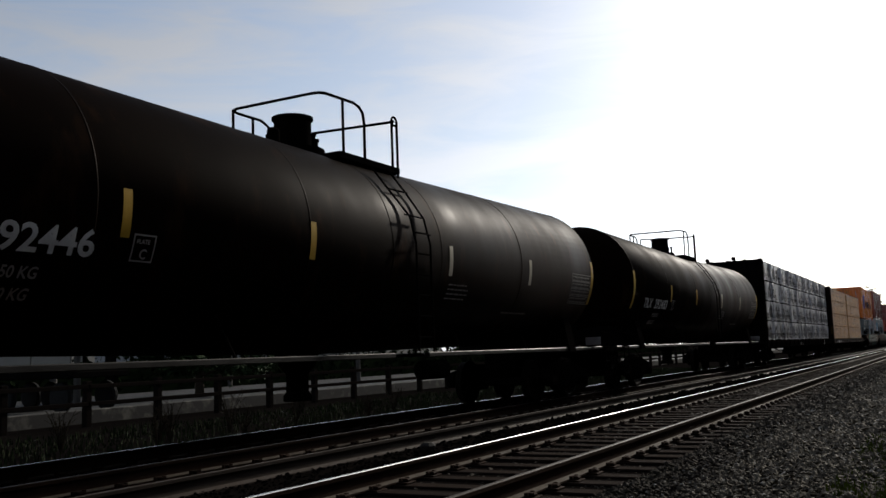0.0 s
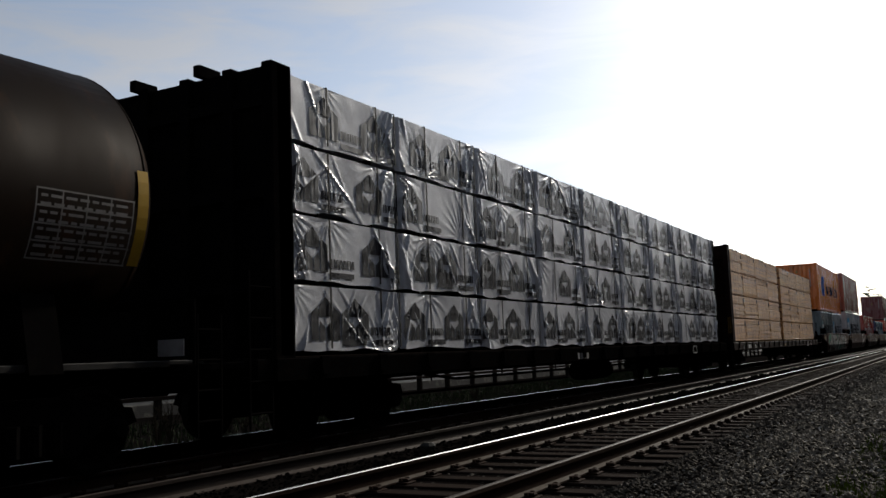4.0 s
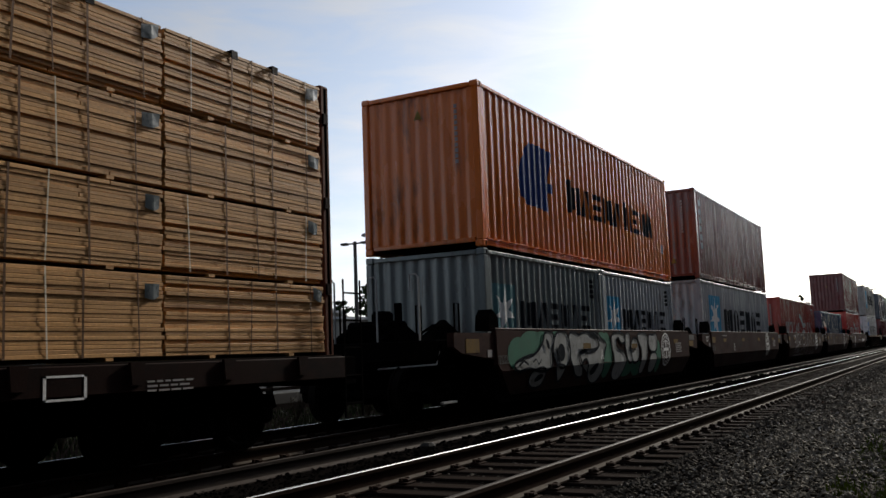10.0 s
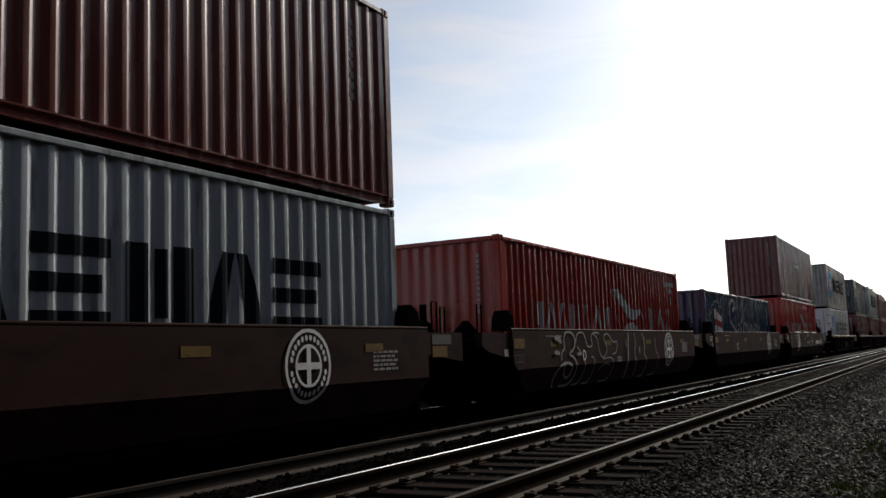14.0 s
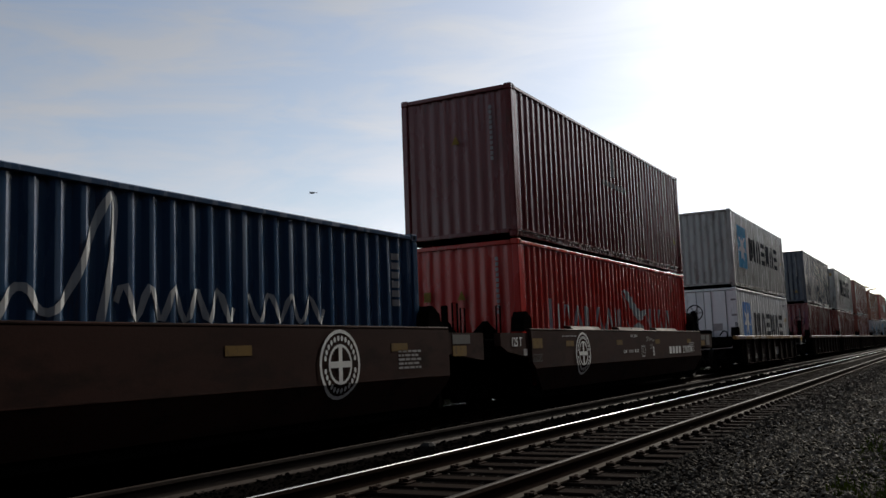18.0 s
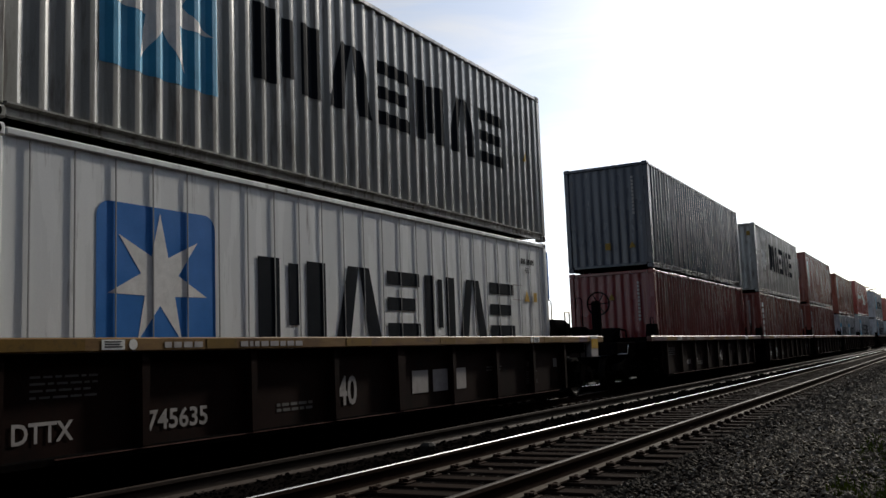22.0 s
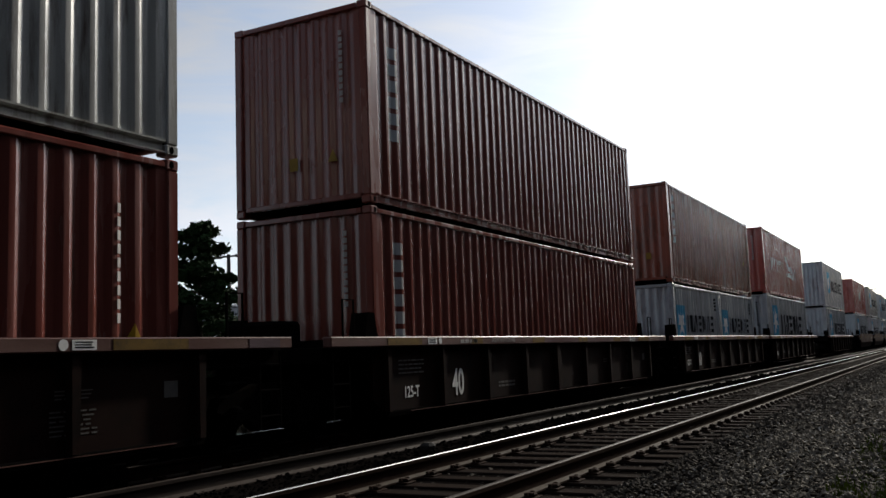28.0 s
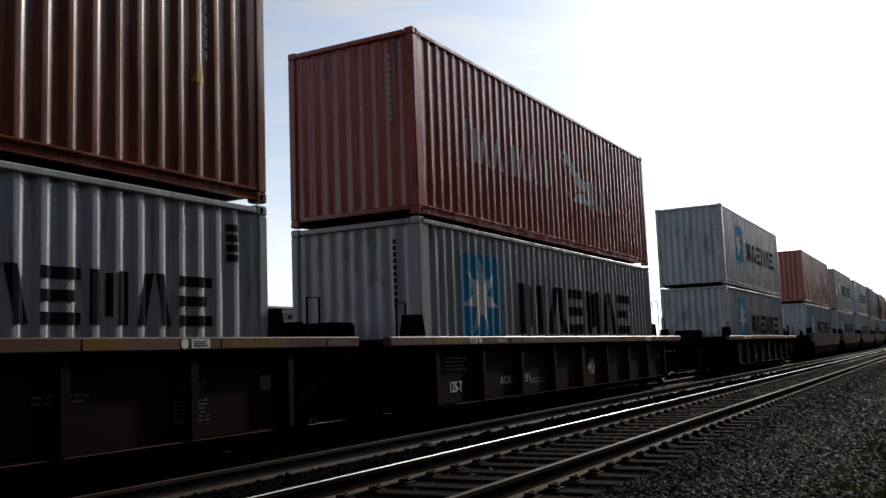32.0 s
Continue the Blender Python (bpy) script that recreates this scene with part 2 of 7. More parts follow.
# ---- mesh tools ----
class Shape:
    """Vertices and faces gathered for one mesh."""

    def __init__(self):
        self.v, self.f = [], []

    def add(self, verts, faces):
        k = len(self.v)
        self.v.extend(verts)
        self.f.extend([tuple(i + k for i in f) for f in faces])
        return self

    def box(self, x0, x1, y0, y1, z0, z1, c=0.0):
        lo, hi = (min(x0, x1), min(y0, y1), min(z0, z1)), (max(x0, x1), max(y0, y1), max(z0, z1))
        if not c:
            v = [(x, y, z) for x in (lo[0], hi[0]) for y in (lo[1], hi[1]) for z in (lo[2], hi[2])]
            return self.add(v, [(0, 1, 3, 2), (4, 6, 7, 5), (0, 4, 5, 1), (2, 3, 7, 6), (0, 2, 6, 4), (1, 5, 7, 3)])
        c = min(c, 0.45 * min(hi[k] - lo[k] for k in range(3)))
        v, ix, f = [], {}, []
        for s in [(a, b, d) for a in (0, 1) for b in (0, 1) for d in (0, 1)]:
            for ax in range(3):
                ix[s, ax] = len(v)
                v.append(tuple((hi[k] - (0 if k == ax else c)) if s[k] else (lo[k] + (0 if k == ax else c)) for k in range(3)))
        mid = [(lo[k] + hi[k]) / 2 for k in range(3)]

        def face(ids):
            p = [Vector(v[i]) for i in ids]
            nrm = (p[1] - p[0]).cross(p[2] - p[0])
            cen = sum(p, Vector()) / len(p) - Vector(mid)
            f.append(tuple(ids) if nrm.dot(cen) > 0 else tuple(reversed(ids)))

        for ax in range(3):
            o = [k for k in range(3) if k != ax]
            for s in (0, 1):
                ids = []
                for a, b in ((0, 0), (1, 0), (1, 1), (0, 1)):
                    q = [0, 0, 0]
                    q[ax], q[o[0]], q[o[1]] = s, a, b
                    ids.append(ix[tuple(q), ax])
                face(ids)
            for a in (0, 1):
                for b in (0, 1):
                    q0, q1 = [0, 0, 0], [0, 0, 0]
                    q0[ax], q1[ax] = 0, 1
                    q0[o[0]] = q1[o[0]] = a
                    q0[o[1]] = q1[o[1]] = b
                    face([ix[tuple(q0), o[0]], ix[tuple(q1), o[0]], ix[tuple(q1), o[1]], ix[tuple(q0), o[1]]])
        for s in [(a, b, d) for a in (0, 1) for b in (0, 1) for d in (0, 1)]:
            face([ix[s, 0], ix[s, 1], ix[s, 2]])
        return self.add(v, f)

    def tube(self, pts, r, seg=8, cap=True, r1=None):
        """A round bar through the points; r1 is its last radius."""
        pts = [Vector(p) for p in pts]
        rings, n = [], len(pts)
        up = None
        for i, p in enumerate(pts):
            d = (pts[min(i + 1, n - 1)] - pts[max(i - 1, 0)]).normalized()
            if up is None:
                up = d.orthogonal().normalized()
            up = (up - d * up.dot(d)).normalized()
            side = d.cross(up)
            rad = r if r1 is None else r + (r1 - r) * i / (n - 1)
            rings.append([tuple(p + (up * math.cos(2 * math.pi * k / seg) + side * math.sin(2 * math.pi * k / seg)) * rad) for k in range(seg)])
        v = [q for ring in rings for q in ring]
        f = [(i * seg + k, i * seg + (k + 1) % seg, (i + 1) * seg + (k + 1) % seg, (i + 1) * seg + k) for i in range(n - 1) for k in range(seg)]
        if cap:
            f += [tuple(range(seg - 1, -1, -1)), tuple((n - 1) * seg + k for k in range(seg))]
        return self.add(v, f)

    def lathe(self, profile, axis, seg=24, origin=(0, 0, 0)):
        """profile: (radius, along) pairs turned about the axis 'x', 'y' or 'z' through origin."""
        v, f = [], []
        for r, h in profile:
            for k in range(seg):
                a = 2 * math.pi * k / seg
                c, s = r * math.cos(a), r * math.sin(a)
                q = {"x": (h, c, s), "y": (c, h, s), "z": (c, s, h)}[axis]
                v.append(tuple(q[i] + origin[i] for i in range(3)))
        for i in range(len(profile) - 1):
            for k in range(seg):
                q = (i * seg + k, i * seg + (k + 1) % seg, (i + 1) * seg + (k + 1) % seg, (i + 1) * seg + k)
                f.append(q if axis != "y" else tuple(reversed(q)))
        a, b = tuple(range(seg)), tuple((len(profile) - 1) * seg + k for k in range(seg))
        f += [tuple(reversed(a)), b] if axis != "y" else [a, tuple(reversed(b))]
        return self.add(v, f)

    def prism(self, poly, axis, a, b):
        """A flat polygon of (u, v) pairs pushed along an axis from a to b: x takes (y, z), y takes (x, z), z takes (x, y)."""
        put = {"x": lambda u, w, h: (h, u, w), "y": lambda u, w, h: (u, h, w), "z": lambda u, w, h: (u, w, h)}[axis]
        n = len(poly)
        v = [put(u, w, a) for u, w in poly] + [put(u, w, b) for u, w in poly]
        f = [tuple(range(n - 1, -1, -1)), tuple(range(n, 2 * n))] + [(i, (i + 1) % n, n + (i + 1) % n, n + i) for i in range(n)]
        return self.add(v, f)


def mesh_of(name, sh, mat, smooth=False, weld=False):
    me = bpy.data.meshes.new(name)
    me.from_pydata(sh.v, [], sh.f)
    me.update()
    bm = bmesh.new()
    bm.from_mesh(me)
    if weld:
        bmesh.ops.remove_doubles(bm, verts=bm.verts, dist=0.0004)
    bmesh.ops.recalc_face_normals(bm, faces=bm.faces)
    bm.to_mesh(me)
    bm.free()
    me.materials.append(mat)
    if smooth:
        me.polygons.foreach_set("use_smooth", [True] * len(me.polygons))
        me.set_sharp_from_angle(angle=radians(35))
    return me


def part(name, sh, mat, parent, label="", smooth=False):
    ob = new(name, sh if isinstance(sh, bpy.types.Mesh) else mesh_of(name, sh, mat, smooth))
    ob.parent = parent
    return tagged(ob, label)


def thing(name, label, category, at=(0, 0, 0), group="", kind=""):
    ob = new(name)
    ob.empty_display_size = 0.3
    ob.location = at
    return tagged(ob, label, category, group, kind)


def text_shape(word, size, origin, along=(0, 1, 0), up=(0, 0, 1), deep=0.004, squeeze=1.0, bold=0.02):
    """The built-in font's outline as a mesh on a flat face: origin is its lower left."""
    cu = bpy.data.curves.new("word", "FONT")
    cu.body, cu.size, cu.fill_mode = word, size, "FRONT"
    cu.resolution_u = 3
    cu.offset = bold * size
    ob = bpy.data.objects.new("word", cu)
    scene.collection.objects.link(ob)
    me = ob.to_mesh()
    o, a, u = Vector(origin), Vector(along), Vector(up)
    nrm = a.cross(u)
    sh = Shape()
    sh.add([tuple(o + a * (p.co.x * squeeze) + u * p.co.y + nrm * deep) for p in me.vertices], [tuple(f.vertices) for f in me.polygons])
    ob.to_mesh_clear()
    bpy.data.objects.remove(ob)
    return sh


TRAIN = []      # every thing that rides, with its place along the train at the start


def rides(ob, y0):
    TRAIN.append((ob, y0))
    return ob


TRACK_X = -8.13
SPEEDS = ((0, 8.10), (2, 8.00), (4, 7.95), (9, 7.76), (13, 7.693), (17, 7.637), (21, 7.715), (25, 7.585), (29, 7.566), (32, 7.541))


def travelled(t):
    """Metres that the train has gone by t seconds, from where its places are counted."""
    s = 0.87
    for (ta, va), (tb, vb) in zip(SPEEDS, SPEEDS[1:]):
        if t <= ta:
            break
        e = min(t, tb)
        ve = va + (vb - va) * (e - ta) / (tb - ta)
        s += (va + ve) / 2 * (e - ta)
    return s


# ---- containers ----
def wave(length, pitch, depth, inset=0.12, bend=0.0):
    """(y, x) corners of a corrugated wall's section, x from -depth to 0; bend: half the width of its rounded folds."""
    n = max(1, round((length - 2 * inset) / pitch))
    p = (length - 2 * inset) / n
    pts = [(0.0, 0.0), (inset, 0.0)]
    for k in range(n):
        y = inset + k * p
        g = depth / (0.25 * p) * bend
        for q, x, sa, sb in ((0.12, 0.0, 0, -1), (0.37, -depth, -1, 0), (0.63, -depth, 0, 1), (0.88, 0.0, 1, 0)):
            if bend:
                dip = g * 0.25 * (1 if x < 0 else -1)
                pts += [(y + p * q - bend, x - sa * g), (y + p * q, x + dip), (y + p * q + bend, x + sb * g)]
            else:
                pts.append((y + p * q, x))
    pts += [(length - inset, 0.0), (length, 0.0)]
    return pts


def clip_slab(poly, a, b):
    """The part of a polygon of (y, z) between y = a and y = b."""
    for lim, sign in ((a, 1), (b, -1)):
        out = []
        for p, q in zip(poly, poly[1:] + poly[:1]):
            dp, dq = sign * (p[0] - lim), sign * (q[0] - lim)
            if dp >= 0:
                out.append(p)
            if dp * dq < 0:
                k = dp / (dp - dq)
                out.append((p[0] + (q[0] - p[0]) * k, p[1] + (q[1] - p[1]) * k))
        poly = out
        if len(poly) < 3:
            return []
    return poly


def decal(polys, pts, x, lift=0.004):
    """Painted shapes of (y, z) laid on a corrugated wall whose outer face is at x."""
    sh = Shape()
    for poly in polys:
        lo, hi = min(p[0] for p in poly), max(p[0] for p in poly)
        for (ya, xa), (yb, xb) in zip(pts, pts[1:]):
            if yb <= lo or ya >= hi or yb - ya < 1e-6:
                continue
            c = clip_slab(list(poly), ya, yb)
            if c:
                sh.add([(x + lift + xa + (xb - xa) * (q[0] - ya) / (yb - ya), q[0], q[1]) for q in c], [tuple(range(len(c)))])
    return sh


def rect(y0, y1, z0, z1):
    return [(y0, z0), (y1, z0), (y1, z1), (y0, z1)]


def star_fans(cy, cz, r, n=7, inner=0.38):
    """A star as thin triangles and a middle, each convex."""
    tip = [(cy + r * math.sin(2 * math.pi * k / n), cz + r * math.cos(2 * math.pi * k / n)) for k in range(n)]
    ins = [(cy + r * inner * math.sin(2 * math.pi * (k + 0.5) / n), cz + r * inner * math.cos(2 * math.pi * (k + 0.5) / n)) for k in range(n)]
    return [[tip[k], ins[k], ins[k - 1]] for k in range(n)] + [ins]


def letter_bars(y0, y1, z0, z1, n, gap=0.24, tall=(), stem=0.30, level=True):
    """A row of plain upright, slanted and level bars that stands for a painted name; n: the number of its groups or their widths."""
    ws = [1.0] * n if isinstance(n, int) else list(n)
    out, y, u = [], y0, (y1 - y0) / sum(ws)
    for k, wk in enumerate(ws):
        a, b = y, y + wk * u * (1 - gap * 0.6)
        h, w = z1 - z0, stem * (b - a)
        top = z1 + (0.18 * h if k in tall else 0)
        if k % 3 == 0:
            out += [rect(a, a + w, z0, top), rect(b - w, b, z0, z1), rect((a + b - w * 0.5) / 2, (a + b + w * 0.5) / 2, z0 + 0.15 * h, z1 - 0.05 * h)]
        elif k % 3 == 1 or not level:
            m = (a + b) / 2
            out += [[(a, z0), (a + w, z0), (m, z1), (m - w * 0.8, top)], [(b - w, z0), (b, z0), (m + w * 0.8, z1), (m + 0.01, z1)]]
        else:
            out += [rect(a, b, z1 - 0.21 * h, z1), rect(a, b - 0.15 * (b - a), z0 + 0.40 * h, z0 + 0.60 * h), rect(a, b, z0, z0 + 0.21 * h)]
        y += wk * u
    return out


SIX = (1.3, 1.05, 0.9, 0.95, 0.95, 1.0)


def ellipse(cy, cz, ry, rz, n=20, a0=0, a1=360):
    return [(cy + ry * math.cos(radians(a0 + (a1 - a0) * k / n)), cz + rz * math.sin(radians(a0 + (a1 - a0) * k / n))) for k in range(n)]


def ring(cy, cz, ry, rz, w, n=24, a0=0, a1=360):
    out = []
    for k in range(n):
        a, b = radians(a0 + (a1 - a0) * k / n), radians(a0 + (a1 - a0) * (k + 1) / n)
        out.append([(cy + ry * math.cos(a), cz + rz * math.sin(a)), (cy + ry * math.cos(b), cz + rz * math.sin(b)),
                    (cy + (ry - w) * math.cos(b), cz + (rz - w) * math.sin(b)), (cy + (ry - w) * math.cos(a), cz + (rz - w) * math.sin(a))])
    return out


def stroke(points, w):
    """A painted line of the width w, in pieces that share their edges."""
    side = []
    for k, p in enumerate(points):
        a, b = points[max(0, k - 1)], points[min(len(points) - 1, k + 1)]
        d = math.hypot(b[0] - a[0], b[1] - a[1]) or 1
        ny, nz = -(b[1] - a[1]) / d * w / 2, (b[0] - a[0]) / d * w / 2
        side.append(((p[0] + ny, p[1] + nz), (p[0] - ny, p[1] - nz)))
    return [[a[0], b[0], b[1], a[1]] for a, b in zip(side, side[1:])]


def sprayed(name, shape, mat, parent, label):
    """Painted strips joined to one sheet."""
    return part(name, mesh_of(name, shape, mat, weld=True), mat, parent, label)


W2 = 1.219      # half a container's width


def container(y0, z0, length, height, mat, label, marks=(), flat=False, doors_first=False, group="", rear=P_GREY):
    """A freight container, its near long side at +x. marks: (name, material, polygons of (y, z)) on that side, z from its floor."""
    ob = thing("freight_container", label, "container", (TRACK_X, y0, z0), group)
    rides(ob, y0)
    pts = wave(length - 0.28, 1.15 if flat else 0.278, 0.0015 if flat else 0.036, bend=0.0 if flat else 0.0062)
    if flat:
        pts = [(y, -x - 0.008) for y, x in pts]
    pts = [(y + 0.14, x) for y, x in pts]
    zb, zt = 0.16, height - 0.10
    for side, s in (("near", 1), ("far", -1)):
        sh, xw = Shape(), W2 - 0.022
        v = [(s * (xw + x), y, z) for y, x in pts for z in (zb, zt)]
        n = len(pts)
        v += [(s * (xw - 0.06), pts[0][0], zb), (s * (xw - 0.06), pts[0][0], zt), (s * (xw - 0.06), pts[-1][0], zb), (s * (xw - 0.06), pts[-1][0], zt)]
        f = [(2 * k, 2 * k + 2, 2 * k + 3, 2 * k + 1) for k in range(n - 1)] + [(2 * n, 2 * n + 1, 2 * n + 3, 2 * n + 2)]
        sh.add(v, f)
        part("side_wall", sh, mat, ob, smooth=not flat)
    # ends: a corrugated front, and doors at the other end
    for y, s, door in ((0.05, -1, doors_first), (length - 0.05, 1, not doors_first)):
        if door:
            for k in (-1, 1):
                leaf = part("door", Shape().box(k * 0.01, k * (W2 - 0.13), y - 0.025, y + 0.025, zb - 0.02, zt - 0.02, 0.012), mat, ob)
                for q in (0.28, 0.82):
                    part("locking_bar", Shape().tube([(k * q, y + s * 0.05, zb - 0.03), (k * q, y + s * 0.05, zt)], 0.017, 6), M_STEELG if flat else mat, leaf, "upright locking bar")
                for q in (0.2, 0.42, 0.64, 0.86):
                    part("hinge", Shape().box(k * (W2 - 0.22), k * (W2 - 0.03), y + s * 0.02, y + s * 0.055, zb + (zt - zb) * q - 0.035, zb + (zt - zb) * q + 0.035, 0.008), M_STEELG if flat else mat, leaf)
        else:
            ew = wave(2 * W2 - 0.26, 0.25, 0.030, 0.1, 0.012)
            v = [(-W2 + 0.13 + yy, y - s * (-x), z) for yy, x in ew for z in (zb, zt)]
            n = len(ew)
            v += [(-W2 + 0.13, y - s * 0.07, zb), (-W2 + 0.13, y - s * 0.07, zt), (W2 - 0.13, y - s * 0.07, zb), (W2 - 0.13, y - s * 0.07, zt)]
            part("end_wall", Shape().add(v, [(2 * k, 2 * k + 2, 2 * k + 3, 2 * k + 1) for k in range(n - 1)] + [(2 * n, 2 * n + 1, 2 * n + 3, 2 * n + 2)]), mat, ob, smooth=True)
        part("end_sill", Shape().box(-W2 + 0.17, W2 - 0.17, y - 0.03, y + 0.03, 0.085, zb, 0.01), mat, ob)
        part("end_header", Shape().box(-W2 + 0.17, W2 - 0.17, y - 0.045, y + 0.045, zt, height - 0.02, 0.01), mat, ob)
        for x in (-1, 1):
            part("corner_post", Shape().box(x * W2, x * (W2 - 0.13), y - 0.05 if s < 0 else y - 0.10, y + 0.10 if s < 0 else y + 0.05, 0.118, height - 0.118, 0.015), mat, ob)
            for z in (0.0, height - 0.118):
                sh = Shape().box(x * (W2 + 0.003), x * (W2 - 0.162), y - s * 0.125, y + s * 0.053, z, z + 0.118, 0.018)
                cast = part("corner_casting", sh, mat, ob)
                # A raised near-black slab stands for the shade inside the casting's hole.
                if x > 0:
                    part("casting_hole", Shape().prism([(y - s * 0.05 + 0.032 * math.cos(q * math.pi / 4), z + 0.06 + 0.042 * math.sin(q * math.pi / 4)) for q in range(8)], "x", W2 - 0.01, W2 + 0.0045), M_CAR, cast)
    for x in (-1, 1):
        part("top_rail", Shape().box(x * W2, x * (W2 - 0.06), 0.18, length - 0.18, zt, height - 0.03, 0.012), mat, ob)
        part("bottom_rail", Shape().prism([(x * (W2 - 0.002), zb), (x * (W2 - 0.002), zb - 0.02), (x * (W2 - 0.045), zb - 0.035), (x * (W2 - 0.045), 0.045), (x * (W2 - 0.004), 0.04), (x * (W2 - 0.004), 0.028), (x * (W2 - 0.075), 0.028), (x * (W2 - 0.075), zb)], "y", 0.18, length - 0.18), mat, ob)
    rw = wave(length - 0.3, 0.36, 0.02)
    v = [(x, y + 0.15, height - 0.035 + d) for y, d in rw for x in (-W2 + 0.06, W2 - 0.06)]
    v += [(-W2 + 0.06, 0.15, height - 0.08), (W2 - 0.06, 0.15, height - 0.08), (-W2 + 0.06, length - 0.15, height - 0.08), (W2 - 0.06, length - 0.15, height - 0.08)]
    n = len(rw)
    part("roof", Shape().add(v, [(2 * k, 2 * k + 1, 2 * k + 3, 2 * k + 2) for k in range(n - 1)] + [(2 * n, 2 * n + 2, 2 * n + 3, 2 * n + 1)]), mat, ob)
    part("floor", Shape().box(-W2 + 0.05, W2 - 0.05, 0.12, length - 0.12, 0.11, 0.15), M_CAR, ob)
    for k, (nm, mm, polys) in enumerate(marks):
        if nm == "name_blocks":
            for p in polys:
                part("name_block", decal([p], pts, W2 - 0.022, 0.004 + 0.002 * k), mm, ob)
        else:
            q = part(nm, mesh_of(nm, decal(polys, pts, W2 - 0.022, 0.004 + 0.002 * k), mm, weld=True), mm, ob)
            if nm == "code_column":
                tagged(q, kind="stuff")
    return ob


# ---- running gear ----
GEAR = {}
WHEELSETS = []      # every pair of wheels with its axle
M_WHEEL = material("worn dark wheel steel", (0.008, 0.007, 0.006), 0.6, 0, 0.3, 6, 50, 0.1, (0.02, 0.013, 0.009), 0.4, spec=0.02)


def gear_mesh(key, build, mat, smooth=False):
    if key not in GEAR:
        GEAR[key] = mesh_of(key, build(), mat, smooth)
    return GEAR[key]


def wheel_shape():
    p = [(0.06, -0.09), (0.11, -0.09), (0.12, -0.045), (0.33, -0.035), (0.36, -0.065), (0.415, -0.065), (0.419, 0.05), (0.445, 0.055), (0.445, 0.085), (0.35, 0.085), (0.33, 0.03), (0.12, 0.04), (0.11, 0.07), (0.06, 0.07)]
    return Shape().lathe([(r, -h) for r, h in p], "x", 28)


def frame_shape(s):
    """A cast side frame: arched top chord, dipped bottom chord, bearing jaws and spring opening."""
    out = [(-1.16, 0.66), (-1.10, 0.80), (-0.75, 0.84), (-0.45, 0.94), (0.45, 0.94), (0.75, 0.84), (1.10, 0.80), (1.16, 0.66), (1.02, 0.62), (0.78, 0.64), (0.45, 0.40), (-0.45, 0.40), (-0.78, 0.64), (-1.02, 0.62)]
    sh = Shape().prism(out, "x", s * 0.95, s * 1.10)
    for k in (-0.22, 0.0, 0.22):
        sh.lathe([(0.075, 0.45), (0.075, 0.72)], "z", 10, (s * 1.10, k, 0))
    for k in (-0.89, 0.89):
        sh.lathe([(0.11, 1.02), (0.11, 1.17), (0.07, 1.20)] if s > 0 else [(0.07, -1.20), (0.11, -1.17), (0.11, -1.02)], "x", 12, (0, k, 0.60))
    return sh


def truck(parent, y):
    """A two-axle truck under a car at y."""
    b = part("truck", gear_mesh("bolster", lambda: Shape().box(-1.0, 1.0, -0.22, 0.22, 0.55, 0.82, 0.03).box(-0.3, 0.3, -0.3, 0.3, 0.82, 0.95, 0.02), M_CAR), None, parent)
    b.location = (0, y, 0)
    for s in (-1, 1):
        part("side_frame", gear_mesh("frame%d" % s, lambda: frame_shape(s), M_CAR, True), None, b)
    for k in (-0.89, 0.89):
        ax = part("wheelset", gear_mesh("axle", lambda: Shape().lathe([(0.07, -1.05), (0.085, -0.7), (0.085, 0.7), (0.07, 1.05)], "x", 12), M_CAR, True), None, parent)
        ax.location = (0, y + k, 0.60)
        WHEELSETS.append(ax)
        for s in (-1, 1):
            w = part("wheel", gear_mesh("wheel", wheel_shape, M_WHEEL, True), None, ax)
            w.location = (s * 0.755, 0, 0)
            if s < 0:
                w.rotation_euler = (0, 0, math.pi)
    return b


def coupler(parent, y, s):
    part("coupler", Shape().box(-0.10, 0.10, y, y + s * 0.55, 0.92, 1.12, 0.03).box(-0.17, 0.17, y + s * 0.5, y + s * 0.78, 0.86, 1.16, 0.05), M_CAR, parent)


def ladder(parent, x, y0, y1, z0, z1, n, r=0.013, name="ladder", mat=None):
    sh = Shape()
    for y in (y0, y1):
        sh.tube([(x, y, z0), (x, y, z1)], r, 6)
    for k in range(n):
        z = z0 + (z1 - z0) * (k + 0.5) / n
        sh.tube([(x, y0, z), (x, y1, z)], r, 6)
    return part(name, sh, mat or M_CAR, parent)


def brake_wheel(parent, x, y, z, r=0.28):
    sh = Shape()
    sh.tube([(x + r * math.cos(a), y, z + r * math.sin(a)) for a in [2 * math.pi * k / 24 for k in range(25)]], 0.018, 6)
    for k in range(6):
        a = math.pi * k / 3
        sh.tube([(x, y, z), (x + r * math.cos(a), y, z + r * math.sin(a))], 0.012, 5)
    sh.lathe([(0.05, -0.05), (0.05, 0.05)], "y", 10, (x, y, z))
    return part("brake_wheel", sh, M_CAR, parent, "round spoked hand brake wheel", True)


# ---- well cars ----
def plain_marks(parent, name, mat, x, boxes, deep=0.004):
    sh = Shape()
    for y0, y1, z0, z1 in boxes:
        sh.box(x, x + deep, y0, y1, z0, z1)
    ob = part(name, sh, mat, parent)
    return tagged(ob, kind="stuff") if name == "small_print" else ob


def plain_shape(boxes, x, deep=0.004):
    sh = Shape()
    for y0, y1, z0, z1 in boxes:
        sh.box(x, x + deep, y0, y1, z0, z1)
    return sh


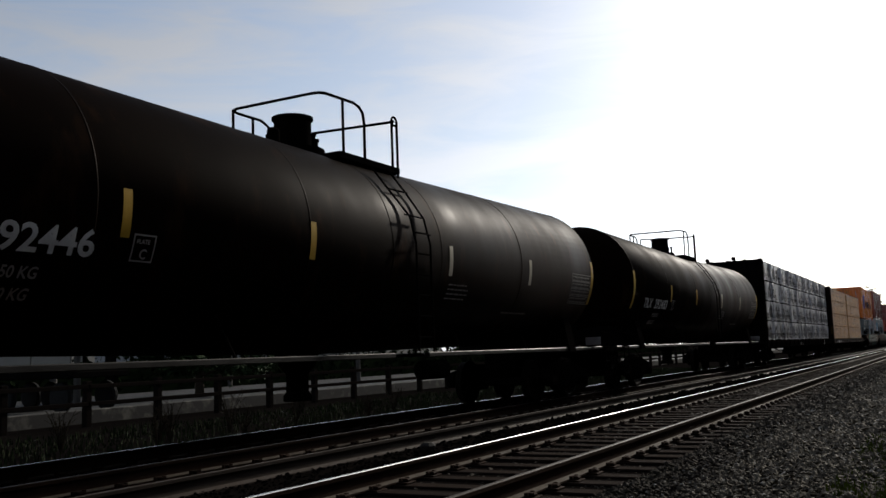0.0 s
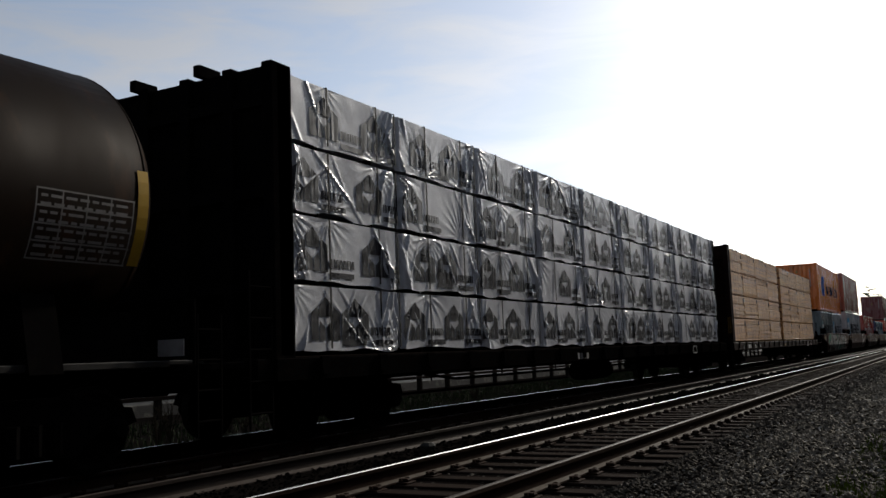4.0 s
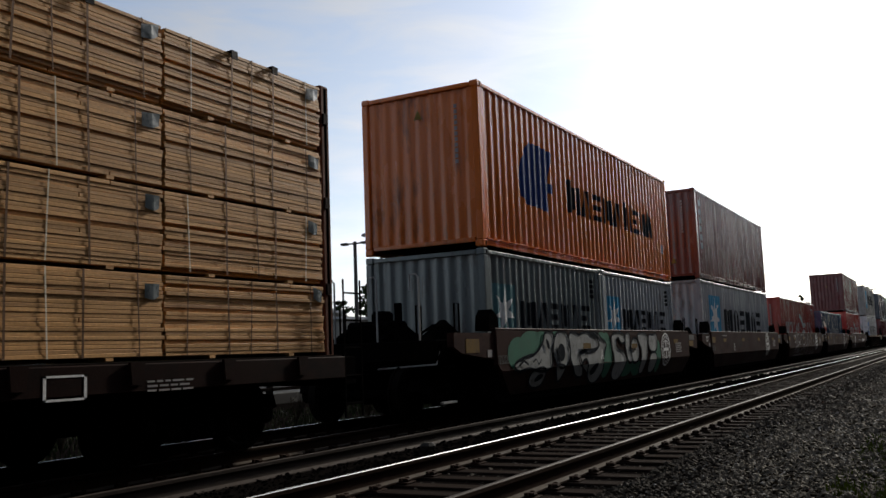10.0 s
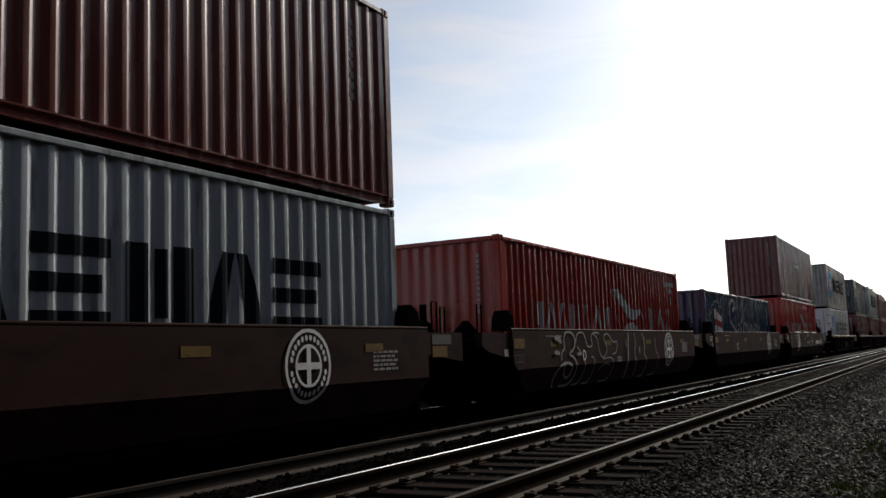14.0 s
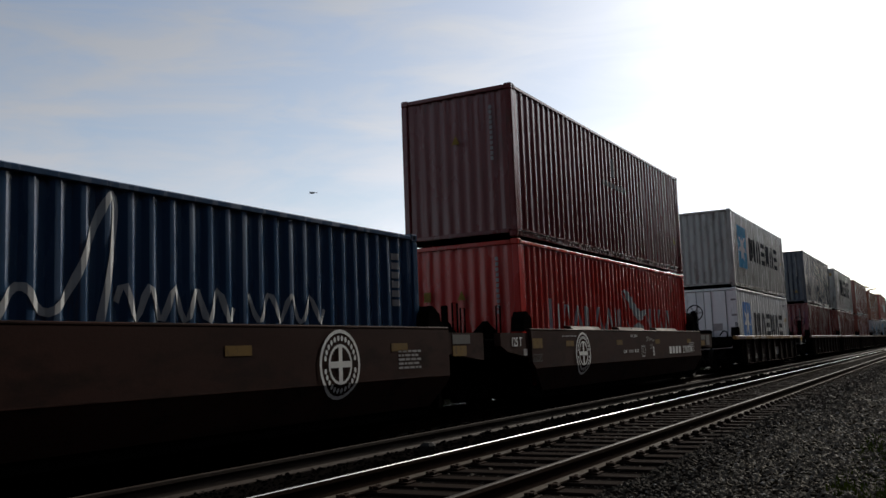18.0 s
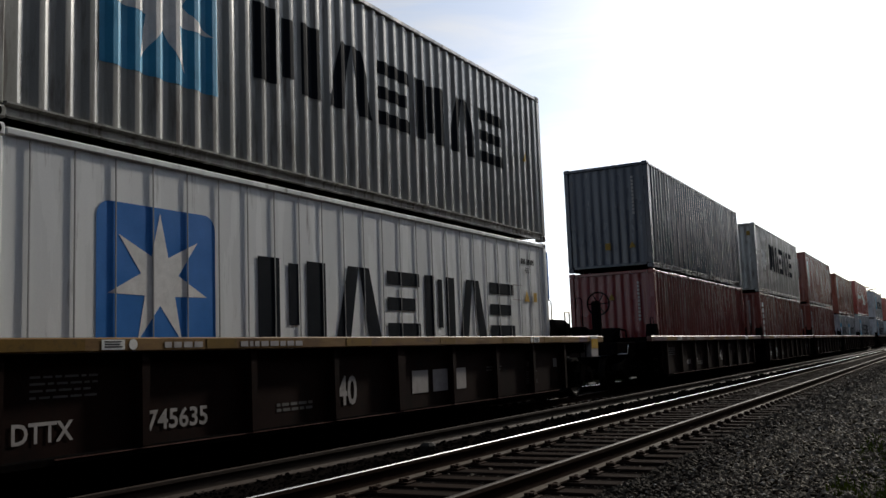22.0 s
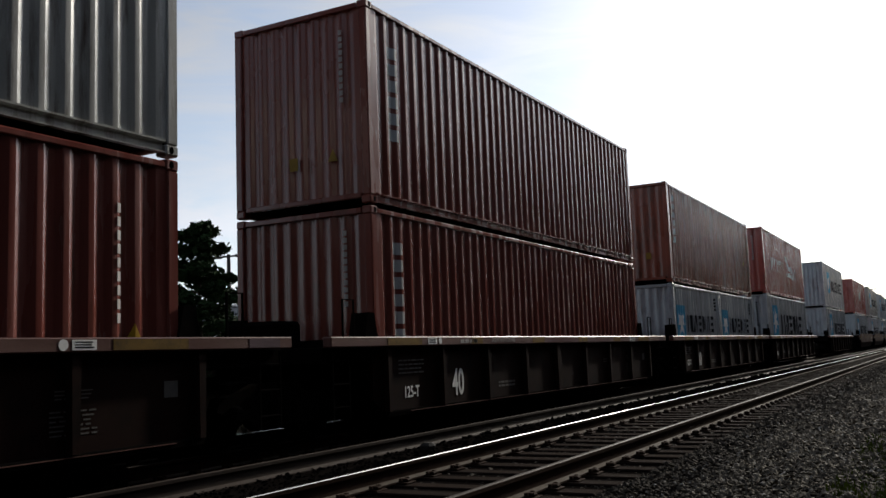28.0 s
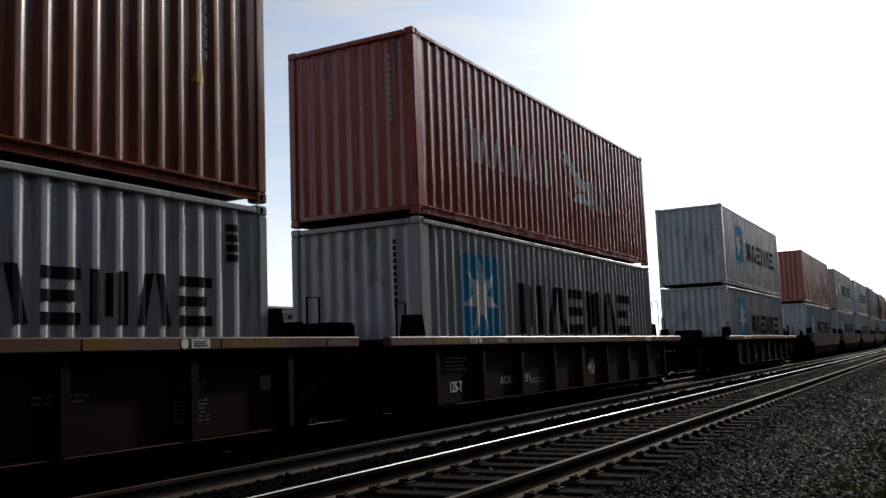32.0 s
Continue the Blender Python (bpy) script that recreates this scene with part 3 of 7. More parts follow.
def text_rows(y0, y1, z0, z1, rows, seed, fill=0.55):
    """Bars for small print that cannot be read."""
    r, out = random.Random(seed), []
    h = (z1 - z0) / rows
    for k in range(rows):
        y, z = y0, z1 - (k + 1) * h
        while y < y1 - 0.05:
            w = r.uniform(0.05, 0.16)
            out.append((y, min(y1, y + w), z, z + h * fill))
            y += w + 0.03
    return out


def end_gear(ob, y, s, tall=0.55):
    """Platform grabs, hand rails and boxes at a car's end; s points away from the car."""
    for x, m in ((-0.95, M_CAR), (0.55, M_CAR), (1.25, M_CAR)):
        part("hand_rail", Shape().tube([(x, y, 1.42), (x, y, 1.45 + tall), (x, y + s * 0.16, 1.45 + tall), (x, y + s * 0.16, 1.42)], 0.016, 6), m, ob)
    part("valve_box", Shape().box(-0.75, 0.15, y - 0.28, y + 0.28, 1.42, 1.78, 0.05).box(-0.35, -0.05, y - 0.15, y + 0.15, 1.75, 1.95, 0.05), M_CAR, ob)
    part("rail_post", Shape().box(0.28, 0.38, y + s * 0.3, y + s * 0.4, 1.40, 1.50 + tall, 0.01), M_CAR, ob)


def car_end(ob, y, s, wheel=None, posts=(-0.75, 0.06, 0.83), rail=None):
    """The open end of a car: tall rails, brake gear and steps; s points away from the car."""
    for k, x in enumerate(posts):
        if k == 0:
            part("rail_post", Shape().box(x - 0.05, x + 0.05, y - 0.04, y + 0.04, 1.40, 2.40, 0.012), M_CAR, ob)
        part("hand_rail", Shape().tube([(x + 0.16, y, 1.40), (x + 0.16, y, 2.40), (x + 0.12, y, 2.45), (x, y, 2.45), (x, y, 2.2)], 0.016, 6), rail or M_PALEPOST, ob)
    part("valve_box", Shape().box(-0.55, 0.1, y - s * 0.75, y - s * 0.25, 1.42, 1.75, 0.05), M_CAR, ob)
    part("pipe", Shape().tube([(0.95, y - s * 1.1, 1.45), (0.95, y - s * 1.1, 1.62), (0.95, y - s * 0.5, 1.66), (0.9, y - s * 0.1, 1.5)], 0.022, 6), M_CAR, ob)
    if wheel:
        x, yy, z = wheel
        part("brake_housing", Shape().box(x - 0.09, x + 0.09, yy - s * 0.26, yy - s * 0.06, 1.40, z + 0.06, 0.04).tube([(x, yy - s * 0.15, z), (x, yy, z)], 0.03, 8), M_CAR, ob)
        brake_wheel(ob, x, yy, z, 0.25)
    part("cut_lever", Shape().tube([(1.35, y + s * 0.05, 1.25), (1.35, y + s * 0.14, 1.05), (0.3, y + s * 0.14, 1.0)], 0.014, 6), M_PALEPOST, ob)
    for z in (0.45, 0.72, 1.0):
        part("step", Shape().box(1.30, 1.36, y - s * 0.45, y - s * 0.02, z, z + 0.03), M_PALEPOST if z < 0.5 else M_CAR, ob)


def reservoir(ob, x, y0, y1, z, r):
    """A lying air tank with a short stack."""
    part("reservoir", Shape().lathe([(r * 0.3, y0), (r * 0.9, y0 + 0.06), (r, y0 + 0.14), (r, y1 - 0.14), (r * 0.9, y1 - 0.06), (r * 0.3, y1)], "y", 18, (x, 0, z)), M_CAR, ob, "black air tank", True)
    for y in (y0 + 0.25, y1 - 0.25):
        part("saddle", Shape().box(x - r, x + r, y - 0.04, y + 0.04, 1.42, z, 0.01), M_CAR, ob)


def plate_x(z):
    """How far out a well car's flush side stands at height z: it leans in below."""
    return 1.53 - 0.34 * max(0.0, 0.88 - z)


def plate_decal(polys, lift):
    """Painted shapes of (y, z) on that side."""
    sh = Shape()
    for k, p in enumerate(polys):
        p = [(y, min(1.555, max(0.48, z))) for y, z in p]
        for a, b in ((0.0, 0.88), (0.88, 2.0)):
            q = clip_slab([(z, y) for y, z in p], a, b)
            if q:
                sh.add([(plate_x(z) + lift + 0.00005 * k, y, z) for z, y in q], [tuple(range(len(q)))])
    return sh


def well_plate(y0, L, label, lead=1.6, tail=1.6, ends=(False, False), group="", yel=(-0.26, 0.19, 1.24, 1.42)):
    """One unit of an articulated well car with flush steel sides."""
    ob = thing("well_car", label, "rail car", (TRACK_X, y0, 0), group)
    rides(ob, y0)
    for s in (-1, 1):
        sh = Shape()
        up = [(y, z) for y, z in [(-0.30, 1.56), (L + 0.30, 1.56), (L + 0.30, 0.88), (-0.14, 0.88), (-0.28, 1.0)]]
        sh.prism(up, "x", s * 1.44, s * 1.53)
        low = [(-0.14, 0.88), (L + 0.30, 0.88), (L + 0.30, 0.80), (L - 0.10, 0.46), (0.45, 0.46), (-0.02, 0.78)]
        n = len(low)
        v = [(s * plate_x(z), y, z) for y, z in low] + [(s * (plate_x(z) - 0.08), y, z) for y, z in low]
        sh.add(v, [tuple(range(n)), tuple(range(2 * n - 1, n - 1, -1))] + [(k, (k + 1) % n, n + (k + 1) % n, n + k) for k in range(n)])
        part("side_plate", sh, M_WELL, ob)
        part("top_chord", Shape().box(s * 1.32, s * 1.525, -0.32, L + 0.32, 1.565, 1.60, 0.01), M_WELL, ob)
        part("lower_chord", Shape().box(s * 1.20, s * 1.345, 0.5, L - 0.15, 0.40, 0.50, 0.015), M_CAR, ob)
        part("stiffener", Shape().box(s * 1.53, s * 1.537, 0.2, L - 0.2, 0.885, 0.90), M_WELL, ob)
        for a, b in ((-lead + 0.35, -0.34), (L + 0.34, L + tail - 0.35)):
            part("end_plate", Shape().prism([(a, 1.52), (b, 1.52), (b, 1.08), (a + (0.25 if a < 0 else 0), 1.20), (a, 1.30)], "x", s * 1.38, s * 1.50), M_WELL, ob)
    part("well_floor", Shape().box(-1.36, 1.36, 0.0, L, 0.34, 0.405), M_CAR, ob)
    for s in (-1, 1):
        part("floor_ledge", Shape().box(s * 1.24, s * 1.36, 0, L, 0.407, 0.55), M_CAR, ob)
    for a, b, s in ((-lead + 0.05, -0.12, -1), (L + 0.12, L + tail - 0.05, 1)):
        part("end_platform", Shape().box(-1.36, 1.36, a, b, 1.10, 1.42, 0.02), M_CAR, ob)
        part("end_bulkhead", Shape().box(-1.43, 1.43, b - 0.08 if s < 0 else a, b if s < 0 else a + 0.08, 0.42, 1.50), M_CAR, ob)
        for x in (-0.8, 0.1, 0.9):
            part("bracket", Shape().prism([(a + 0.2, 1.42), (b - 0.2, 1.42), ((a + b) / 2, 1.75)], "x", x, x + 0.10), M_CAR, ob)
        part("guide_post", Shape().prism([((b if s < 0 else a) - 0.24, 1.56), ((b if s < 0 else a) + 0.16, 1.56), ((b if s < 0 else a) + 0.13, 1.80), ((b if s < 0 else a) - 0.08, 1.92), ((b if s < 0 else a) - 0.20, 1.80)], "x", 1.16, 1.42), M_CAR, ob)
        end_gear(ob, (a + b) / 2, s)
    for y in (1.4, 4.52, 7.61, 10.86):
        part("stripe", Shape().box(1.53, 1.534, y, y + 0.42, 1.26, 1.37), M_YELLOWDULL, ob, "yellow reflective strip")
    xs = 1.53 if yel[0] > -0.31 else 1.50
    part("stripe", Shape().box(xs, xs + 0.005, *yel), M_YELLOWDULL, ob, "yellow reflective panel")
    part("notice", Shape().box(1.50, 1.505, -0.60, -0.44, 1.12, 1.24), M_GPAINT, ob, "small pale notice")
    frame_lines = part("label_box", plate_decal(stroke([(-0.27, 1.005), (0.18, 1.005), (0.18, 1.13), (-0.27, 1.13), (-0.27, 1.005)], 0.010), 0.006), M_LABEL, ob, "thin pale outline")
    tagged(part("label_print", plain_shape(text_rows(-0.24, 0.15, 1.015, 1.12, 5, 31, 0.4), 1.532), M_LABEL, frame_lines, "rows of unread small print"), kind="stuff")
    part("stripe", Shape().box(1.50, 1.505, L + 0.47, L + 0.92, 1.16, 1.32), M_YELLOWDULL, ob, "yellow reflective panel")
    part("label_plate", Shape().box(1.50, 1.506, L + 0.47, L + 1.05, 1.345, 1.49), M_LABEL, ob, "dull grey label plate")
    if tail > 2:
        part("label_plate", Shape().box(1.50, 1.506, L + 1.14, L + 1.56, 1.18, 1.49), M_LABEL, ob, "dull grey label plate")
    plain_marks(ob, "small_print", M_GPAINT, 1.53, text_rows(L - 1.15, L - 0.55, 1.02, 1.30, 5, 3) + text_rows(1.2, 2.0, 1.45, 1.49, 1, 4))
    return ob


def round_badge(ob, x, y, z, r):
    polys = ring(y, z, r, r, r * 0.10) + ring(y, z, r * 0.58, r * 0.58, r * 0.08) + [rect(y - r * 0.09, y + r * 0.09, z - r * 0.5, z + r * 0.5), rect(y - r * 0.5, y + r * 0.5, z - r * 0.09, z + r * 0.09)]
    for k in range(26):
        if k % 13 != 0:
            polys.append(ellipse(y + r * 0.75 * math.cos(k * math.pi / 13), z + r * 0.75 * math.sin(k * math.pi / 13), r * 0.065, r * 0.085, 6))
    return part("badge", plate_decal(polys, x - 1.53), M_WPAINT, ob, "round white painted badge with a cross")


def words(ob, text, size, y, z, x, mat=None, squeeze=0.9):
    return part("lettering", text_shape(text, size, (x, y, z), squeeze=squeeze), mat or M_WPAINT, ob, "painted lettering " + text)


def well_rib(y0, L, label, lead=1.55, tail=1.45, ends=(False, False), group="", sill=None):
    """A well car or unit with a bright top sill over ribbed sides."""
    ob = thing("well_car", label, "rail car", (TRACK_X, y0, 0), group)
    rides(ob, y0)
    for s in (-1, 1):
        part("top_sill", Shape().box(s * 1.40, s * 1.53, -lead, L + tail, 1.33, 1.46, 0.012), sill or M_SILL, ob, "rubbed steel top sill")
        part("side_panel", Shape().prism([(-0.35, 1.33), (L + 0.1, 1.33), (L + 0.1, 0.46), (-0.1, 0.46), (-0.35, 0.62)], "x", s * 1.34, s * 1.40), M_WELL2, ob)
        part("lower_chord", Shape().box(s * 1.34, s * 1.46, -0.1, L + 0.1, 0.38, 0.46, 0.012), M_CAR, ob)
        part("lower_lip", Shape().box(s * 1.40, s * 1.475, 0.5, L - 0.3, 0.434, 0.442), M_SILL, ob, "rubbed edge of the lower chord")
        ys = [-0.05 + k * (L + 0.1) / 8 for k in range(9)]
        for k, y in enumerate(ys):
            w = 0.10 if k == 4 else 0.05
            part("rib", Shape().prism([(y - w, 1.33), (y + w, 1.33), (y + w * 0.8, 0.46), (y - w * 0.8, 0.46)], "x", s * 1.395, s * 1.49), M_WELL2, ob)
    part("well_floor", Shape().box(-1.34, 1.34, 0, L, 0.34, 0.405), M_CAR, ob)
    r = random.Random(int(y0))
    for a, b, mm in ((-1.5, -0.35, M_PURPLE), (-0.2, 0.75, M_YELLOWDULL), (2.28, 2.70, M_YELLOWDULL), (4.76, 5.28, M_YELLOWDULL), (7.1, 7.6, M_YELLOWDULL), (9.3, 9.75, M_YELLOWDULL), (11.1, 12.0, M_YELLOWDULL), (12.95, 13.42, M_PURPLE)):
        if a > -lead and b < L + tail:
            a += r.uniform(-0.05, 0.05)
            part("stripe", Shape().box(1.53, 1.534, a, b, 1.345, 1.445), mm, ob, "worn yellow reflective strip" if mm is M_YELLOWDULL else "dull purple strip")
    for a, b in ((0.93, 1.19), (10.62, 10.88)):
        n = part("notice", Shape().box(1.53, 1.534, a, b, 1.35, 1.44), M_WPAINT, ob, "pale printed notice")
        tagged(part("notice_print", Shape().box(1.534, 1.536, a + 0.03, b - 0.03, 1.368, 1.38).box(1.534, 1.536, a + 0.03, b - 0.06, 1.392, 1.402).box(1.534, 1.536, a + 0.03, b - 0.04, 1.415, 1.425), M_DKPAINT, n, "rows of unread small print"), kind="stuff")
    for a in (1.29, 10.53):
        part("number_disc", Shape().lathe([(0.05, 1.53), (0.05, 1.534)], "x", 14, (0, a, 1.395)), M_WPAINT, ob, "small round pale mark")
    part("notice", Shape().box(1.402, 1.406, 11.8, 11.98, 0.88, 1.04), M_LABEL, ob, "small dull plate")
    if not sill:
        words(ob, "GROSS WT. FOR 20 FT CONTAINERS", 0.085, 3.03, 1.37, 1.531, M_GPAINT, 0.66)
    for a, b in ((1.93, 2.52),) if not sill else ((1.68, 2.24), (2.76, 3.84)):
        tagged(part("sill_print", plain_shape(text_rows(a, b, 1.36, 1.43, 1, int(a * 7) + int(y0), 0.8), 1.53), M_GPAINT, ob, "row of small unread print"), kind="stuff")
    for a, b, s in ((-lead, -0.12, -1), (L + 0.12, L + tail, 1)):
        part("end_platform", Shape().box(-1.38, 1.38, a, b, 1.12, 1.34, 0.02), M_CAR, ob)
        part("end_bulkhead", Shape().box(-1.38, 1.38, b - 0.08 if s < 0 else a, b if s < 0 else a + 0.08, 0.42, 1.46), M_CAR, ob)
        q = b if s < 0 else a
        for x in (-1.25, 0.98):
            part("guide_post", Shape().prism([(q - 0.16, 1.46), (q + 0.16, 1.46), (q + 0.08, 1.80), (q - 0.08, 1.80)], "x", x, x + 0.27), M_CAR, ob)
        part("hand_rail", Shape().tube([(1.3, q + s * 0.5, 1.46), (1.3, q + s * 0.5, 1.95), (1.3, q + s * 0.75, 1.95), (1.3, q + s * 0.75, 1.46)], 0.015, 6), M_CAR, ob)
        part("valve_box", Shape().box(-0.5, 0.35, q + s * 0.35, q + s * 0.95, 1.34, 1.72, 0.05), M_CAR, ob)
        ladder(ob, 1.45, q + s * 0.85, q + s * 1.2, 0.45, 1.3, 3)
    plain_marks(ob, "small_print", M_LABEL, 1.40, text_rows(0.3, 1.0, 0.95, 1.18, 4, 9, 0.35) + text_rows(10.5, 11.0, 0.62, 0.86, 6, 10, 0.35) + text_rows(10.55, 10.95, 0.93, 1.03, 3, 11, 0.35) + text_rows(8.9, 9.5, 0.9, 1.0, 2, 12, 0.4))
    plain_marks(ob, "small_print", M_LABEL, 1.40, text_rows(3.5, 4.2, 0.62, 0.74, 2, 14))
    return ob


# ---- flat cars and lumber ----
def bulkhead_flat(y0, L, label, mat_end, group="", deep=0.38):
    """A flat car with an upright bulkhead at each end; y0 is the face of its first bulkhead."""
    ob = thing("bulkhead_flat_car", label, "rail car", (TRACK_X, y0, 0), group)
    rides(ob, y0)
    part("deck", Shape().box(-1.40, 1.40, 0.0, L, 1.16, 1.24, 0.01), M_TIMBER, ob, "dark plank deck")
    for s in (-1, 1):
        part("side_sill", Shape().box(s * 1.33, s * 1.44, 0.0, L, 0.95, 1.22, 0.012), mat_end, ob)
        for k in range(18):
            y = 0.9 + k * (L - 1.8) / 17
            part("stake_pocket", Shape().prism([(y - 0.09, 1.23), (y + 0.09, 1.23), (y + 0.07, 1.02), (y - 0.07, 1.02)], "x", s * 1.44, s * 1.475), mat_end, ob)
    part("centre_sill", Shape().box(-0.3, 0.3, 0.3, L - 0.3, 0.86, 1.16, 0.02), M_CAR, ob)
    for k in range(9):
        y = 2 + k * (L - 4) / 8
        part("cross_bearer", Shape().prism([(-1.33, 1.16), (1.33, 1.16), (1.33, 1.04), (0.3, 0.90), (-0.3, 0.90), (-1.33, 1.04)], "y", y - 0.06, y + 0.06), M_CAR, ob)
    part("air_pipe", Shape().tube([(1.05, 3.6, 0.95), (1.05, 5.0, 0.80), (1.05, L - 5.0, 0.80), (1.05, L - 3.6, 0.95)], 0.025, 6), M_CAR, ob)
    part("brake_rod", Shape().tube([(0.75, 3.4, 0.62), (0.75, L * 0.45, 0.60)], 0.02, 6), M_CAR, ob)
    part("brake_rod", Shape().tube([(0.75, L * 0.55, 0.60), (0.75, L - 3.4, 0.62)], 0.02, 6), M_CAR, ob)
    part("reservoir", Shape().lathe([(0.06, L * 0.46), (0.2, L * 0.465), (0.22, L * 0.48), (0.22, L * 0.53), (0.2, L * 0.545), (0.06, L * 0.55)], "y", 14, (0.85, 0, 0.72)), M_CAR, ob, smooth=True)
    for k in range(7):
        y = 4.2 + k * (L - 8.4) / 6
        part("hanger", Shape().tube([(1.05, y, 0.80), (1.05, y, 1.16)], 0.014, 5), M_CAR, ob)
    for y, s in ((0.0, -1), (L, 1)):
        a, b = (y, y + 0.38) if s < 0 else (y - deep, y)
        out = 1.42 if s < 0 else 1.27
        bulk = part("bulkhead", Shape().box(-out, out, a + (0.10 if s < 0 else 0.05), b - 0.04, 1.24, 4.70, 0.01), mat_end, ob, "tall steel end bulkhead")
        for x in (-out, -0.75, -0.05, 0.65, out - 0.16):
            part("bulkhead_post", Shape().box(x, x + 0.16, a, b, 1.0, 4.72, 0.015), mat_end if s < 0 or mat_end is M_CAR else M_RUSTPOST, bulk)
        for z in (2.0, 3.1, 4.2):
            part("bulkhead_rib", Shape().box(-1.30, 1.30, a + 0.02, a + 0.10, z, z + 0.14), mat_end, bulk)
        for x in (-0.9, 0.2):
            part("top_lug", Shape().box(x, x + 0.10, a, b, 4.72, 4.86), mat_end, bulk)
        part("end_sill", Shape().box(-1.40, 1.40, y + s * 0.02, y + s * 0.30, 0.86, 1.22, 0.015), M_CAR, ob)
        coupler(ob, y + s * 0.2, s)
        ladder(ob, 1.40, y + s * 0.04, y + s * 0.42, 0.45, 2.2, 5)
        truck(ob, y - s * 2.1)
    return ob


BOARD = {}


def board_mesh(length):
    key = round(length, 2)
    if key not in BOARD:
        BOARD[key] = mesh_of("board", Shape().box(-0.06, 0.045, 0, length, 0, 0.0385, 0.004), M_WOOD)
    return BOARD[key]


def lumber_bundle(y0, z0, length, height, seed, x0=-1.27, width=2.56, detail=True, top=False, ragged=False):
    """A strapped bundle of sawn boards; the face that shows is built board by board."""
    r = random.Random(seed)
    ob = thing("lumber_bundle", "bundle of pale sawn boards held by dark steel straps", "lumber", (TRACK_X, y0, z0), "lumber bundles")
    rides(ob, y0)
    rows = int((height - 0.035) / 0.0405)
    z = 0.032
    # The core is darker than the boards: shade of the gaps as colour.
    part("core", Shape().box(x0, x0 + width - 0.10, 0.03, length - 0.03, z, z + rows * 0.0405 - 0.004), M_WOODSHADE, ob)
    if ragged:
        ends = Shape()
        for k in range(rows):
            x = x0
            while x < x0 + width - 0.16:
                w = r.choice((0.089, 0.14, 0.184))
                ends.box(x, x + w - 0.004, 0.10, r.uniform(-0.05, 0.025), z + k * 0.0405, z + k * 0.0405 + 0.037)
                x += w
        tagged(part("board_ends", ends, M_ENDGRAIN, ob, "uneven dark board ends"), kind="stuff")
    for k in range(2):
        yy = (0.25 + 0.5 * k) * length
        part("bearer", Shape().box(x0, x0 + width, yy - 0.045, yy + 0.045, 0.0, 0.032), M_WOOD, ob)
    for k in range(rows):
        out = r.uniform(-0.005, 0.004) if r.random() < 0.80 else r.choice((-0.010, -0.016, -0.024, -0.045))
        cut = length if r.random() < 0.8 else length * r.choice((0.5, 0.62, 0.75))
        y = r.uniform(-0.012, 0.012) if r.random() < 0.85 else r.uniform(-0.04, 0.03)
        for ln in ((cut, length - cut) if cut < length else (length,)):
            b = part("board", board_mesh(ln - 0.01), None, ob)
            b.location = (x0 + width - 0.045 + out, y, z)
            b.rotation_euler = (r.uniform(-0.0011, 0.0011), 0, r.uniform(-0.0015, 0.0015))
            y += ln
        z += 0.0405
    for k, yy in enumerate((0.13, 0.36, 0.50, 0.64, 0.88)):
        q, lean, hw = yy * length + r.uniform(-0.07, 0.07), r.uniform(-0.035, 0.035), 0.008 if k % 2 == 0 else 0.012
        a, b = x0 + width + 0.005, x0 + width + 0.007
        band = Shape().add([(x, q + u + lean * w, zz) for x in (a, b) for zz, w in ((0.03, 1), (z + 0.004, 0)) for u in (-hw, hw)], [(0, 1, 3, 2), (4, 6, 7, 5), (0, 4, 5, 1), (2, 3, 7, 6), (0, 2, 6, 4), (1, 5, 7, 3)])
        pale = k % 2 == 0 and r.random() < 0.4
        part("strap", band.box(x0, b, q - hw, q + hw, z, z + 0.004), M_STRAPPALE if pale else M_STRAP, ob, "pale plastic strap" if pale else "rusty flat steel strap")
        if top and k % 2:
            part("edge_pad", Shape().prism([(x0 + width - 0.09, z + 0.004), (x0 + width + 0.03, z + 0.004), (x0 + width + 0.034, z - 0.075), (x0 + width + 0.045, z - 0.075), (x0 + width + 0.042, z + 0.022), (x0 + width - 0.09, z + 0.02)], "y", q - 0.05, q + 0.05), M_RAG, ob, "black edge pad under a strap")
    if detail:
        q, a, b = length - r.uniform(0.12, 0.22), x0 + width + 0.012, x0 + width + 0.018
        s, w = r.uniform(-0.03, 0.03), r.uniform(0.10, 0.14)
        zt = z - r.uniform(0.03, 0.10)
        part("tag", Shape().add([(a, q - w, zt + s), (b, q, zt), (a, q + w * 0.8, zt - s), (a, q - w, zt - 0.14 + s), (b + 0.005, q, zt - 0.16), (a, q + w * 0.7, zt - 0.13 - s)], [(0, 1, 4, 3), (1, 2, 5, 4)]), M_TAG, ob, "creased shiny plastic tag")
    return ob


